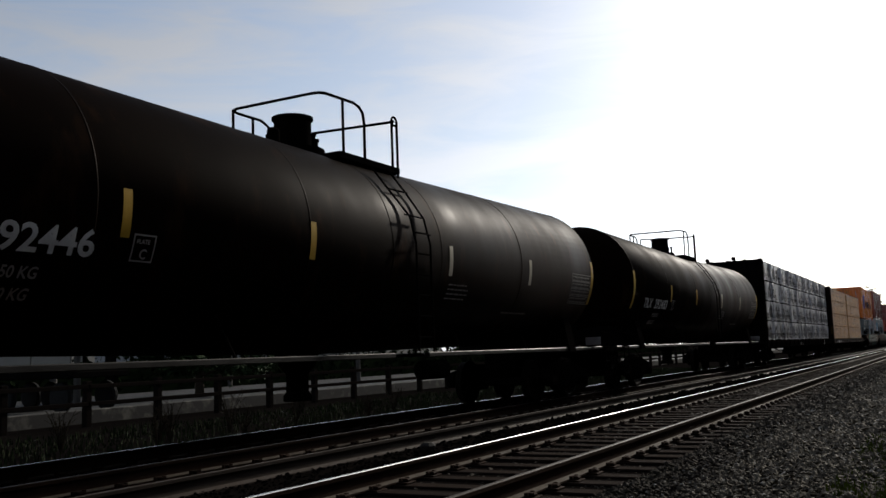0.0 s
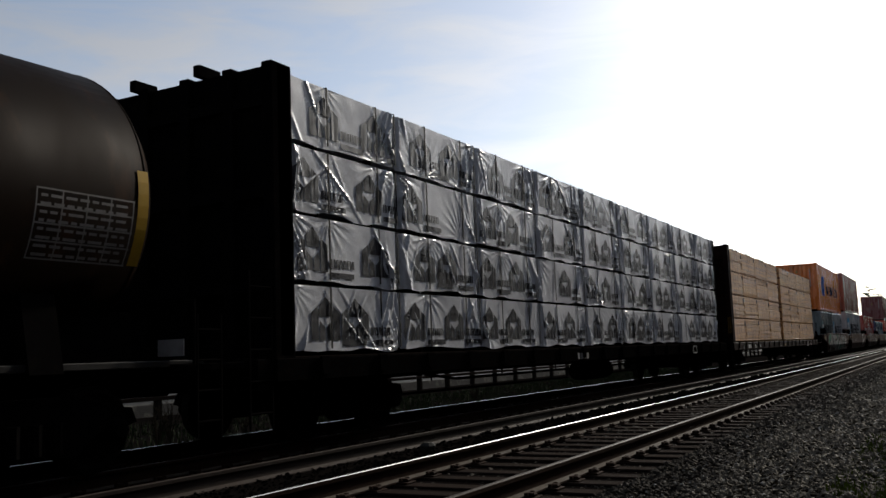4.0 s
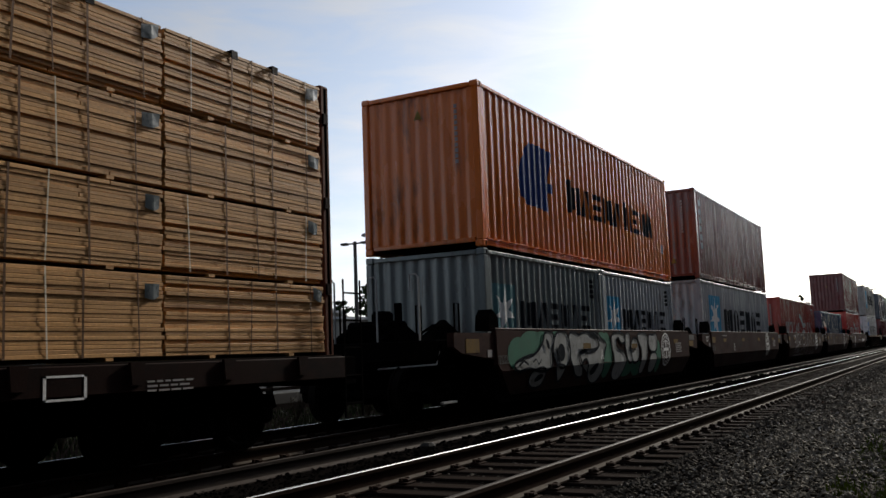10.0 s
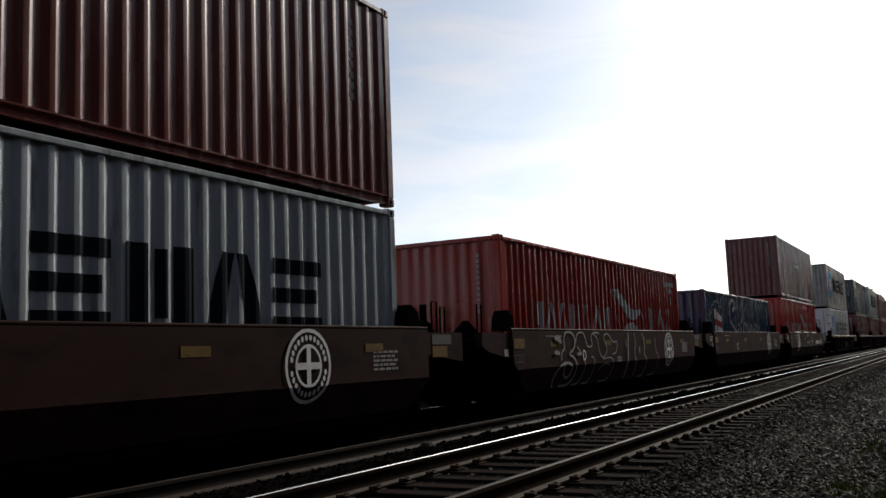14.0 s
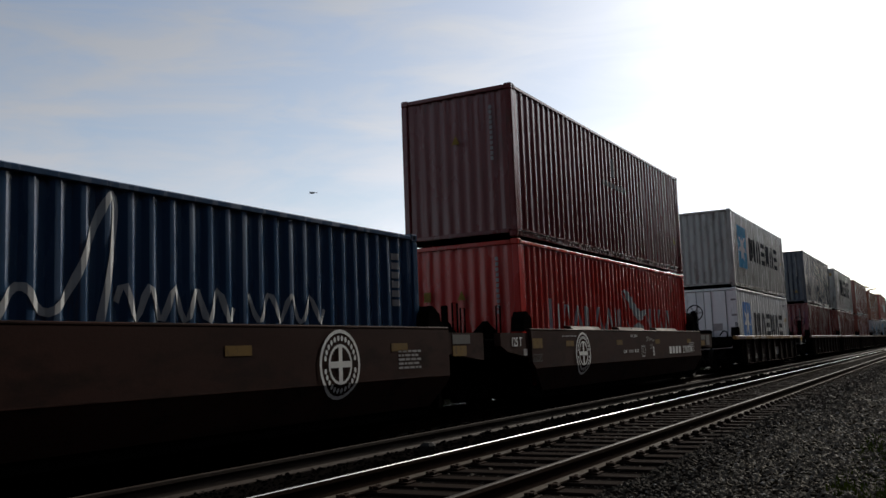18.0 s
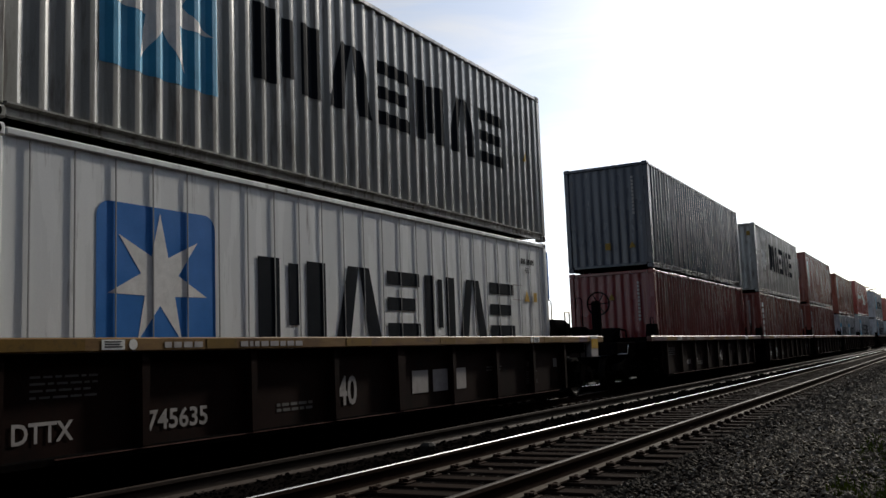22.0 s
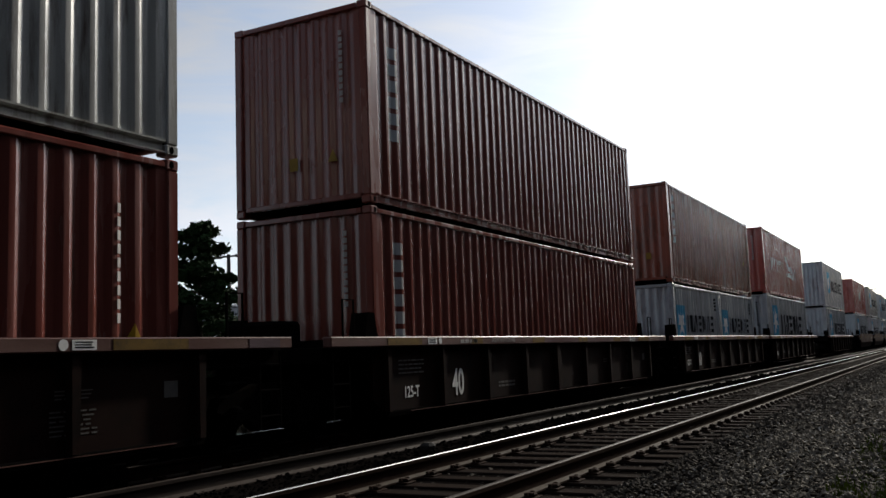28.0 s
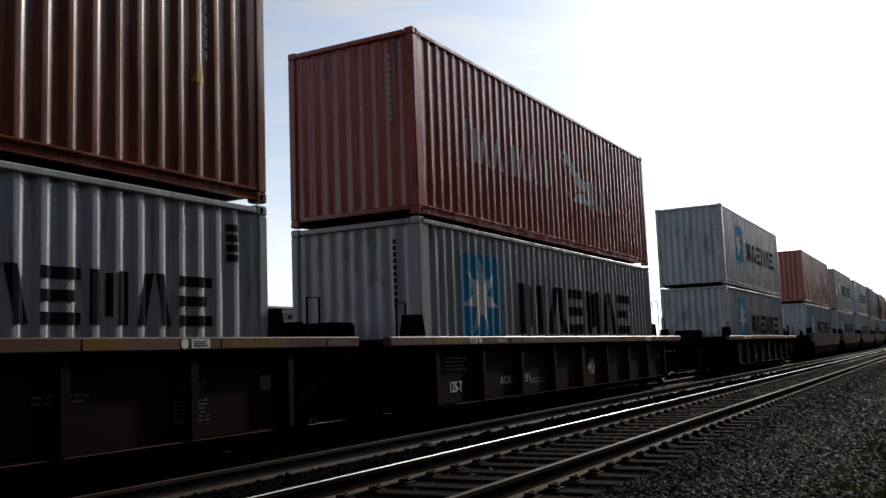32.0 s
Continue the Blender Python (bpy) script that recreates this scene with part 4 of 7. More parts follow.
def wrapped_bundle(y0, z0, length, height, seed):
    """A lumber bundle under creased plastic wrap."""
    r = random.Random(seed)
    ob = thing("wrapped_lumber_bundle", "lumber bundle in creased silver-grey plastic wrap with dark print", "lumber", (TRACK_X, y0, z0), "wrapped lumber bundles")
    rides(ob, y0)
    x1, ny, nz = 1.27, 120, 34
    h0, h1 = 0.075, height - 0.015
    # tension folds fan out from straps and corners; a few long creases cross the sheet
    fans = []
    for _ in range(r.choice((3, 4, 5))):
        top = r.random() < 0.5
        fans.append((r.choice((0.0, 0.33 * length, 0.80 * length, length)) + r.uniform(-0.05, 0.05), h1 if top else h0, r.uniform(14, 26), r.uniform(0, 6), r.uniform(0.010, 0.021), r.uniform(0.22, 0.50)))
    creases = [(r.uniform(0.2, length - 0.2), r.uniform(h0 + 0.2, h1 - 0.2), r.uniform(0.5, 1.5) * r.choice((-1, -1, 1)), r.uniform(0.008, 0.026), r.uniform(0.012, 0.028), r.uniform(0.15, 0.45)) for _ in range(r.choice((1, 3, 5)))]
    creases += [(r.choice((r.uniform(0, 0.25), length - r.uniform(0, 0.4))), r.uniform(h0, h1), r.uniform(0.15, 0.7) * r.choice((-1, -1, 1)), r.uniform(0.012, 0.045), r.uniform(0.015, 0.035), r.uniform(0.15, 0.4)) for _ in range(7)]

    def relief(y, z):
        d = 0.003 * noise.noise(Vector((y * 4.1, z * 4.1, seed * 1.7))) + 0.016 * noise.noise(Vector((y * 0.9, z * 1.1, seed * 0.9 + 5)))
        for cy, cz, fq, ph, am, rd in fans:
            u, w = y - cy, z - cz
            q = math.hypot(u, w)
            if 0.02 < q < 3 * rd:
                d += am * math.exp(-(q / rd) ** 2) * (0.5 + 0.5 * math.cos(fq * math.atan2(w, u) + ph + 1.5 * noise.noise(Vector((y * 2, z * 2, seed))))) ** 3 * min(1.0, q / 0.12)
        for cy, cz, sl, am, wd, ln in creases:
            e = (y - cy) - sl * (z - cz)
            d += am * math.exp(-(e / wd) ** 2) * math.exp(-((z - cz) / ln) ** 2)
        return d

    v = []
    for i in range(ny + 1):
        y = length * i / ny
        for j in range(nz + 1):
            z = h0 + (h1 - h0) * j / nz
            edge = min(1.0, min(y, length - y) / 0.07)
            sag = (0.035 + 0.07 * noise.noise(Vector((y * 1.6, seed * 3.1, 2.0)))) * max(0.0, 1 - (z - h0) / 0.2)
            v.append((x1 - 0.05 * (1 - edge) + relief(y, z) * (0.3 + 0.7 * edge), y, z - max(0.0, min(0.07, sag))))
    f = [(i * (nz + 1) + j, (i + 1) * (nz + 1) + j, (i + 1) * (nz + 1) + j + 1, i * (nz + 1) + j + 1) for i in range(ny) for j in range(nz)]
    cover = Shape().add(v, f).box(-1.25, x1 - 0.06, 0.02, length - 0.02, h0, h1 - 0.005)
    part("wrap", cover, M_WRAP, ob, smooth=True)
    part("top_sheet", Shape().box(-1.26, x1 - 0.045, 0.01, length - 0.01, h1 - 0.012, h1 + 0.004), M_WRAP, ob)
    for k in range(2):
        yy = (0.25 + 0.5 * k) * length
        part("bearer", Shape().box(-1.25, x1 - 0.04, yy - 0.045, yy + 0.045, 0.0, 0.08), M_TIMBER, ob)
    # prints: a dark house outline and bars of unread words
    for cy in [q for q in (length * r.uniform(0.12, 0.32), length * r.uniform(0.52, 0.78)) if r.random() < 0.8]:
        w, b = 0.31, h0 + 0.10
        polys = [[(cy - w, b), (cy - w + 0.15, b), (cy - w + 0.15, b + 0.43), (cy - w, b + 0.34)],
                 [(cy - w + 0.175, b), (cy - 0.015, b), (cy - 0.015, b + 0.16), (cy - w + 0.175, b + 0.25)],
                 [(cy + 0.015, b), (cy + w - 0.175, b), (cy + w - 0.175, b + 0.25), (cy + 0.015, b + 0.16)],
                 [(cy - w + 0.175, b + 0.30), (cy + w - 0.175, b + 0.30), (cy + w - 0.175, b + 0.44), (cy, b + 0.55), (cy - w + 0.175, b + 0.44)],
                 [(cy + w - 0.15, b), (cy + w, b), (cy + w, b + 0.34), (cy + w - 0.15, b + 0.43)]]
        bars, q = [rect(cy + 0.36, cy + 0.90, h0 + 0.03, h0 + 0.10)], cy + 0.36
        for _ in range(8):
            ww = r.uniform(0.03, 0.065)
            bars.append(rect(q, q + ww, b + 0.06, b + 0.17))
            q += ww + 0.018
        for nm, group in (("house_print", polys), ("word_print", bars)):
            sh = Shape()
            for p in group:
                lo, hi = min(a for a, _ in p), max(a for a, _ in p)
                n = max(1, int((hi - lo) / 0.05))
                for k in range(n):
                    cut = clip_slab(list(p), max(0.01, lo + (hi - lo) * k / n), min(length - 0.01, lo + (hi - lo) * (k + 1) / n))
                    if cut:
                        sh.add([(x1 + relief(a, b2) + 0.007, a, b2) for a, b2 in cut], [tuple(range(len(cut)))])
            if sh.f:
                ob2 = part(nm, sh, M_PRINT, ob, "dark printed house shape" if nm == "house_print" else "dark bars of printed words")
                if nm == "word_print":
                    tagged(ob2, kind="stuff")
    for yy in (0.33, 0.80, 0.995):
        q = yy * length
        part("strap", Shape().box(x1 + 0.012, x1 + 0.018, q - 0.014, q + 0.014, h0, h1).box(-1.25, x1 + 0.018, q - 0.014, q + 0.014, h1 + 0.004, h1 + 0.008), M_RAG, ob)
    return ob


# ---- tank cars ----
def tank_car(y0, label, number):
    """A black tank car; y0 is the first ring seam of its shell."""
    ob = thing("tank_car", label, "rail car", (TRACK_X, y0, 0), "tank cars")
    rides(ob, y0)
    L, R = 16.35, 1.45
    ZC = 2.715

    def rise(y):
        """How far the shell, which dips to its middle, stands above its low point at y."""
        return 0.11 * min(1.0, abs(y - L / 2) / (L / 2))

    def bent(sh):
        sh.v = [(x, y, z + rise(y)) for x, y, z in sh.v]
        return sh

    prof = [(0.02, -0.62), (0.43, -0.59), (0.82, -0.50), (1.13, -0.34), (1.33, -0.17), (1.43, -0.03), (R, 0.0)]
    shell = prof + [(R, L / 2)] + [(R, L)] + [(r, L - y) for r, y in reversed(prof[:-1])]
    part("tank_shell", bent(Shape().lathe(shell, "y", 72, (0, 0, ZC))), M_BLACK, ob, smooth=True)
    for y in (0.0, 3.1, 6.3, 8.2, 9.6, 12.6, L):
        part("weld_seam", bent(Shape().lathe([(R - 0.004, y - 0.02), (R + 0.004, y - 0.008), (R + 0.004, y + 0.008), (R - 0.004, y + 0.02)], "y", 72, (0, 0, ZC))), M_BLACK, ob, smooth=True)

    def on_shell(y, z0, z1, w, deep=0.006, n=8):
        sh = Shape()
        ring_pts = []
        for k in range(n + 1):
            z = z0 + (z1 - z0) * k / n
            ring_pts.append((math.sqrt(max(0, (R + deep) ** 2 - (z - ZC - rise(y)) ** 2)), z))
        for (xa, za), (xb, zb) in zip(ring_pts, ring_pts[1:]):
            sh.add([(xa, y, za), (xa, y + w, za), (xb, y + w, zb), (xb, y, zb)], [(0, 1, 2, 3)])
        return sh

    for y, mm in ((3.40, M_YELLOW), (6.30, M_YELLOW), (9.84, M_PALESTRIP), (12.93, M_PALESTRIP)):
        part("stripe", on_shell(y, 2.40, 2.86, 0.11), mm, ob, "upright yellow reflective strip" if mm is M_YELLOW else "upright faded pale strip")
    for y in (-0.04, L - 0.10):
        part("stripe", on_shell(y, 2.15, 3.06, 0.13), M_YELLOW, ob, "tall yellow reflective strip")
    sh = text_shape(number, 0.335, (0, 1.96, 2.20), squeeze=1.18)
    sh.v = [(math.sqrt((R + 0.008) ** 2 - (z - ZC - rise(y)) ** 2), y, z) for x, y, z in sh.v]
    part("lettering", sh, M_WPAINT, ob, "large white painted number " + number)
    sh = text_shape("TILX", 0.335, (0, 1.01, 2.20), squeeze=1.02)
    sh.v = [(math.sqrt((R + 0.008) ** 2 - (z - ZC - rise(y)) ** 2), y, z) for x, y, z in sh.v]
    part("lettering", sh, M_WPAINT, ob, "large white painted lettering TILX")
    for word, y, z in (("93850 KG", 2.06, 1.98), ("35650 KG", 2.06, 1.80)):
        sh = text_shape(word, 0.14, (0, y, z))
        sh.v = [(math.sqrt((R + 0.008) ** 2 - (zz - ZC - rise(yy)) ** 2), yy, zz) for x, yy, zz in sh.v]
        part("lettering", sh, M_GPAINT, ob, "small grey lettering " + word)
    sh = Shape()
    for a in (on_shell(3.57, 2.19, 2.205, 0.28, n=1), on_shell(3.57, 2.435, 2.45, 0.28, n=1), on_shell(3.57, 2.19, 2.45, 0.015, n=4), on_shell(3.835, 2.19, 2.45, 0.015, n=4)):
        sh.add(a.v, a.f)
    sh2 = text_shape("C", 0.13, (0, 3.67, 2.22))
    sh.add([(math.sqrt((R + 0.008) ** 2 - (zz - ZC - rise(yy)) ** 2), yy, zz) for x, yy, zz in sh2.v], sh2.f)
    sh2 = text_shape("PLATE", 0.06, (0, 3.61, 2.36))
    sh.add([(math.sqrt((R + 0.008) ** 2 - (zz - ZC - rise(yy)) ** 2), yy, zz) for x, yy, zz in sh2.v], sh2.f)
    part("label_box", sh, M_GPAINT, ob, "small square outline with a letter C")
    sh = Shape()
    for a, b, c, d in text_rows(9.9, 10.6, 2.05, 2.33, 4, 22, 0.3) + text_rows(12.2, 13.3, 1.88, 1.93, 1, 23):
        q = on_shell(a, c, d, b - a, n=1)
        sh.add(q.v, q.f)
    tagged(part("small_print", sh, M_GPAINT, ob, "rows of small unread stencil print"), kind="stuff")
    # a stencilled table near the far end
    sh = Shape()
    for k in range(5):
        q = on_shell(L - 1.22, 2.14 + k * 0.148, 2.155 + k * 0.148, 1.08, n=1)
        sh.add(q.v, q.f)
    for k in range(5):
        q = on_shell(L - 1.22 + k * 0.265, 2.14, 2.745, 0.015, n=6)
        sh.add(q.v, q.f)
    for a, b, c, d in text_rows(L - 1.17, L - 0.2, 2.17, 2.74, 8, 21, 0.35):
        q = on_shell(a, c, d, b - a, n=1)
        sh.add(q.v, q.f)
    tagged(part("stencil_table", sh, M_LABEL2, ob, "ruled table of small unread stencil print"), kind="stuff")
    # top fittings
    yd = 7.85
    part("manway", Shape().lathe([(0.46, ZC + R - 0.12), (0.46, ZC + R + 0.04), (0.27, ZC + R + 0.07), (0.27, ZC + R + 0.48), (0.30, ZC + R + 0.49), (0.30, ZC + R + 0.53), (0.12, ZC + R + 0.56)], "z", 28, (0, yd, 0)), M_CAR, ob, smooth=True)
    for a in range(6):
        q = 2 * math.pi * a / 6
        part("hold_down_bolt", Shape().lathe([(0.03, ZC + R + 0.02), (0.03, ZC + R + 0.20), (0.045, ZC + R + 0.21), (0.045, ZC + R + 0.25)], "z", 6, (0.37 * math.cos(q), yd + 0.37 * math.sin(q), 0)), M_CAR, ob)
    part("vent_valve", Shape().lathe([(0.09, ZC + R - 0.05), (0.09, ZC + R + 0.16), (0.05, ZC + R + 0.20)], "z", 12, (0.25, yd - 0.75, 0)), M_CAR, ob)
    for s in (-1, 1):
        walk_board = part("platform", Shape().box(s * 0.36, s * 0.76, 7.95, 9.58, 4.03, 4.13, 0.008), M_CAR, ob, "open grating walkway")
        for y in (8.1, 8.7, 9.3):
            part("bracket", Shape().box(s * 0.40, s * 0.72, y - 0.03, y + 0.03, 3.9, 4.09), M_CAR, walk_board)
    part("guard_rail", Shape().tube([(-0.95, 8.57, 4.0), (-0.95, 8.55, 4.65), (-0.95, 8.47, 4.83), (-0.95, 8.3, 4.9), (-0.95, 7.75, 4.9), (-0.9, 7.6, 4.9), (-0.78, 7.55, 4.9), (0.6, 7.5, 4.88), (0.71, 7.52, 4.88), (0.75, 7.62, 4.89), (0.75, 8.32, 4.91), (0.75, 8.47, 4.88), (0.75, 8.57, 4.80), (0.75, 8.6, 4.65), (0.75, 8.6, 4.1)], 0.022, 8), M_CAR, ob, smooth=True)
    part("guard_rail", Shape().tube([(-0.95, 8.9, 4.0), (-0.95, 8.9, 4.75), (-0.95, 8.97, 4.86), (-0.95, 9.1, 4.9), (-0.93, 9.35, 4.9), (-0.83, 9.43, 4.9), (0.62, 9.45, 4.86), (0.75, 9.45, 4.86)], 0.022, 8), M_CAR, ob, smooth=True)
    for x, y, z0, z1 in ((0.75, 8.05, 4.1, 4.9), (0.75, 9.38, 4.1, 4.86), (0.75, 9.53, 3.9, 4.86), (-0.92, 7.62, 4.0, 4.9), (-0.95, 8.1, 4.0, 4.9)):
        part("rail_post", Shape().tube([(x, y, z0), (x, y, z1)], 0.021, 8), M_CAR, ob)
    part("rail_eye", Shape().tube([(0.75, 9.455 + 0.075 * math.cos(k * math.pi / 6), 4.86 + 0.07 * math.sin(k * math.pi / 6)) for k in range(13)], 0.018, 6), M_CAR, ob)
    for s in (-1, 1):
        # curved ladder down the shell
        lad = Shape()
        for y, top in ((8.67, 8.45), (9.08, 8.95)):
            lad.tube([(s * 0.95, top, 3.95), (s * 1.22, top, 3.6), (s * 1.44, y, 3.2), (s * 1.54, y, 2.8), (s * 1.54, y, 1.25)], 0.016, 6)
        for z in (1.45, 1.75, 2.05, 2.35, 2.65, 2.95):
            lad.tube([(s * 1.54, 8.67, z), (s * 1.54, 9.08, z)], 0.014, 6)
        for xx, z in ((1.46, 3.2), (1.22, 3.6)):
            lad.tube([(s * xx, 8.5, z), (s * xx, 9.0, z)], 0.014, 6)
        part("ladder", lad, M_CAR, ob)
        # low walkway sill along the side
        for a, b in ((-1.0, 8.5), (9.45, L + 1.0)):
            part("side_sill", Shape().box(s * 1.16, s * 1.25, a, b, 1.17, 1.24, 0.01), M_SILLDARK, ob)
        for y in (1.3, 5.2, 10.6, 13.2):
            part("brace", Shape().tube([(s * 1.2, y, 1.24), (s * 1.05, y - 0.15, 1.72)], 0.02, 6), M_CAR, ob)
        for y in (-0.9, L + 0.75):
            ladder(ob, s * 1.38, y, y + 0.35, 0.45, 1.7, 4)
            part("corner_rail", Shape().tube([(s * 1.34, y, 1.2), (s * 1.34, y, 1.85), (s * 0.7, y, 1.85)], 0.016, 6), M_CAR, ob)
    for a, b in ((-1.4, 1.8), (L - 1.8, L + 1.4)):
        part("under_frame", Shape().box(-0.35, 0.35, a, b, 0.85, 1.40, 0.02), M_CAR, ob)
    for a in (0.8, L - 1.15):
        part("saddle", Shape().prism([(-1.3, 1.15), (1.3, 1.15), (1.16, 1.86), (0.5, 1.40), (-0.5, 1.40), (-1.16, 1.86)], "y", a, a + 0.35), M_CAR, ob)
    # Added dark boxes close the bright gap under the tank's ends.
    for a in (-0.32, L - 0.6):
        part("head_brace", Shape().box(-0.92, 0.92, a, a + 0.92, 1.2, 1.74, 0.03), M_CAR, ob)
    for a in (-1.4, L + 0.5):
        part("end_platform", Shape().box(-1.35, 1.35, a, a + 1.0, 1.12, 1.2, 0.01), M_CAR, ob)
    part("outlet_valve", Shape().lathe([(0.35, 1.36), (0.25, 1.1), (0.16, 1.0), (0.16, 0.75), (0.20, 0.7), (0.20, 0.62)], "z", 16, (0, yd, 0)), M_CAR, ob)
    part("brake_cylinder", Shape().lathe([(0.16, 10.5), (0.16, 11.2)], "y", 14, (0.5, 0, 0.95)), M_CAR, ob)
    part("end_placard", Shape().box(1.0, 1.35, L + 0.58, L + 0.60, 1.28, 1.45), M_GPAINT, ob, "pale end step plate")
    for y in (0.95, L - 0.95):
        truck(ob, y)
    coupler(ob, -1.0, -1)
    coupler(ob, L + 1.0, 1)
    brake_wheel(ob, -0.5, -1.3, 2.0, 0.25)
    return ob


M_WOODSHADE = material("shade-dark wood inside a bundle", (0.13, 0.072, 0.032), 0.8, 0, 0.3, 3, 40, 0.2)
M_ENDGRAIN = material("rough end grain", (0.135, 0.062, 0.030), 0.8, 0, 0.4, 3, 40, 0.2, (0.08, 0.04, 0.02), 0.4, island=True, spec=0.05)
M_FLAT = material("faded oxide red steel", (0.017, 0.008, 0.0065), 0.65, 0.0, 0.45, 2.2, 40, 0.15, (0.007, 0.006, 0.006), 0.6, stretch=(1, 0.6, 1), spec=0.02)
M_PRINT = material("smudged dark print", (0.030, 0.031, 0.035), 0.35, 0, 0.35, 6, 50, 0.0, (0.18, 0.185, 0.19), 0.22, spec=0.4)
M_TAG = material("glossy tag plastic", (0.10, 0.12, 0.125), 0.25, 0, 0.4, 9, 60, 0.0, spec=0.6)
M_LABEL2 = material("faded stencil grey", (0.27, 0.26, 0.25), 0.6, 0, 0.3, 9, 70, 0.0)
M_LABEL = material("dull label plate", (0.11, 0.105, 0.10), 0.6, 0, 0.3, 14, 90, 0.0)
M_SILLDARK = material("worn black sill", (0.022, 0.021, 0.020), 0.5, 0.1, 0.3, 3, 50, 0.1)

tank_car(22.90 - 19.38, "black tank car with yellow strips and a railed top walkway", "292446")
tank_car(22.90, "black tank car with rusty streaks under its ladder", "292483")

wrapped_flat = bulkhead_flat(41.20, 23.80, "dark bulkhead flat car under a wrapped lumber load", M_CAR, "bulkhead flat cars", 0.22)
for i in range(9):
    for j in range(4):
        wrapped_bundle(41.66 + i * 2.56, 1.25 + j * 0.865, 2.50, 0.865, i * 7 + j)
flat = bulkhead_flat(66.40, 23.17, "oxide red bulkhead flat car under a bare lumber load", M_FLAT, "bulkhead flat cars", 0.17)
for i in range(8):
    for j in range(4):
        lumber_bundle((66.84 + i * 2.765) if i < 4 else (78.58 + (i - 4) * 2.70), 1.25 + j * 0.857, 2.72 if i < 4 else 2.67, 0.857, 100 + i * 7 + j, top=j == 3, ragged=i in (0, 4))
for k in range(3):
    part("letter_bar", Shape().box(1.44, 1.444, 2.58 + k * 0.19, 2.73 + k * 0.19, 0.99, 1.13), M_WPAINT, flat, "white painted bar")
for word, y in (("624", 3.88), ("74", 4.88)):
    words(flat, word, 0.17, y, 0.99, 1.444, M_WPAINT, 1.15)
tagged(part("small_print", plain_shape(text_rows(1.58, 1.8, 0.98, 1.11, 3, 40, 0.4) + text_rows(19.9, 20.5, 0.95, 1.08, 3, 41, 0.4), 1.44), M_GPAINT, flat, "rows of unread small print"), kind="stuff")
part("stripe", Shape().box(1.44, 1.445, 11.1, 11.55, 1.0, 1.09), M_YELLOWDULL, flat, "yellow reflective strip")
part("stripe", Shape().box(1.27, 1.40, -0.006, -0.001, 1.55, 2.12), M_YELLOWDULL, flat, "upright yellow reflective strip")
frame_marks = Shape()
for a, b, c0, d0 in ((18.75, 19.2, 0.92, 0.94), (18.75, 19.2, 1.12, 1.14), (18.75, 18.78, 0.92, 1.14), (19.17, 19.2, 0.92, 1.14)):
    frame_marks.box(1.44, 1.444, a, b, c0, d0)
part("label_box", frame_marks, M_WPAINT, flat, "white square outline")
frame_marks = Shape()
for a, b, c0, d0 in ((19.24, 19.66, 0.955, 0.97), (19.24, 19.66, 1.15, 1.165), (19.24, 19.255, 0.955, 1.165), (19.645, 19.66, 0.955, 1.165)):
    frame_marks.box(1.44, 1.444, a, b, c0, d0)
part("label_box", frame_marks, M_WPAINT, wrapped_flat, "white square outline")
for k in range(4):
    part("letter_bar", Shape().box(1.44, 1.444, 9.6 + k * 0.17, 9.72 + k * 0.17, 1.0, 1.12), M_GPAINT, wrapped_flat, "grey painted bar")

# ---- the container train ----
HC, STD, FT40, FT20 = 2.896, 2.591, 12.192, 6.058
HC_TOP = 2.955     # upper boxes, with their stacking cones
ZW = 0.41


def star_block(y, z, w, h, blue, white, r=None, corner=0.0):
    """A blue panel with a white star."""
    c = corner
    edge = rect(y, y + w, z, z + h)
    if c:
        edge = [(a + c * math.cos(q), b + c * math.sin(q)) for a, b, q0 in ((y + w - c, z + h - c, 0), (y + c, z + h - c, 90), (y + c, z + c, 180), (y + w - c, z + c, 270)) for q in [radians(q0 + 18 * k) for k in range(6)]]
    return [("panel", blue, [edge]), ("star", white, star_fans(y + w / 2, z + h / 2, r or 0.44 * min(w, h)))]


def pennant(k=1.0, dz=0.0):
    """A swept pennant over a low arc, with two thin stays."""
    f = lambda pts: [(6.23 + (y - 6.23) * k, z + dz) for y, z in pts]
    out = [f([(6.24, 2.17), (6.45, 2.06), (6.9, 1.78), (7.4, 1.50), (7.85, 1.44), (8.3, 1.60), (8.5, 1.77), (8.2, 1.73), (7.85, 1.70), (7.4, 1.84), (6.9, 2.08), (6.6, 2.19)]),
           f([(6.95, 1.17), (8.28, 1.17), (8.05, 1.31), (7.8, 1.40), (7.5, 1.40), (7.15, 1.32)])]
    return out + stroke(f([(6.25, 2.15), (6.5, 1.6), (6.72, 1.17)]), 0.03) + stroke(f([(8.48, 1.74), (8.62, 1.4), (8.8, 1.17)]), 0.03)


def code_column(y, z0, z1, n, w=0.09):
    h = (z1 - z0) / n
    return [rect(y, y + w, z0 + k * h, z0 + (k + 0.7) * h) for k in range(n)]


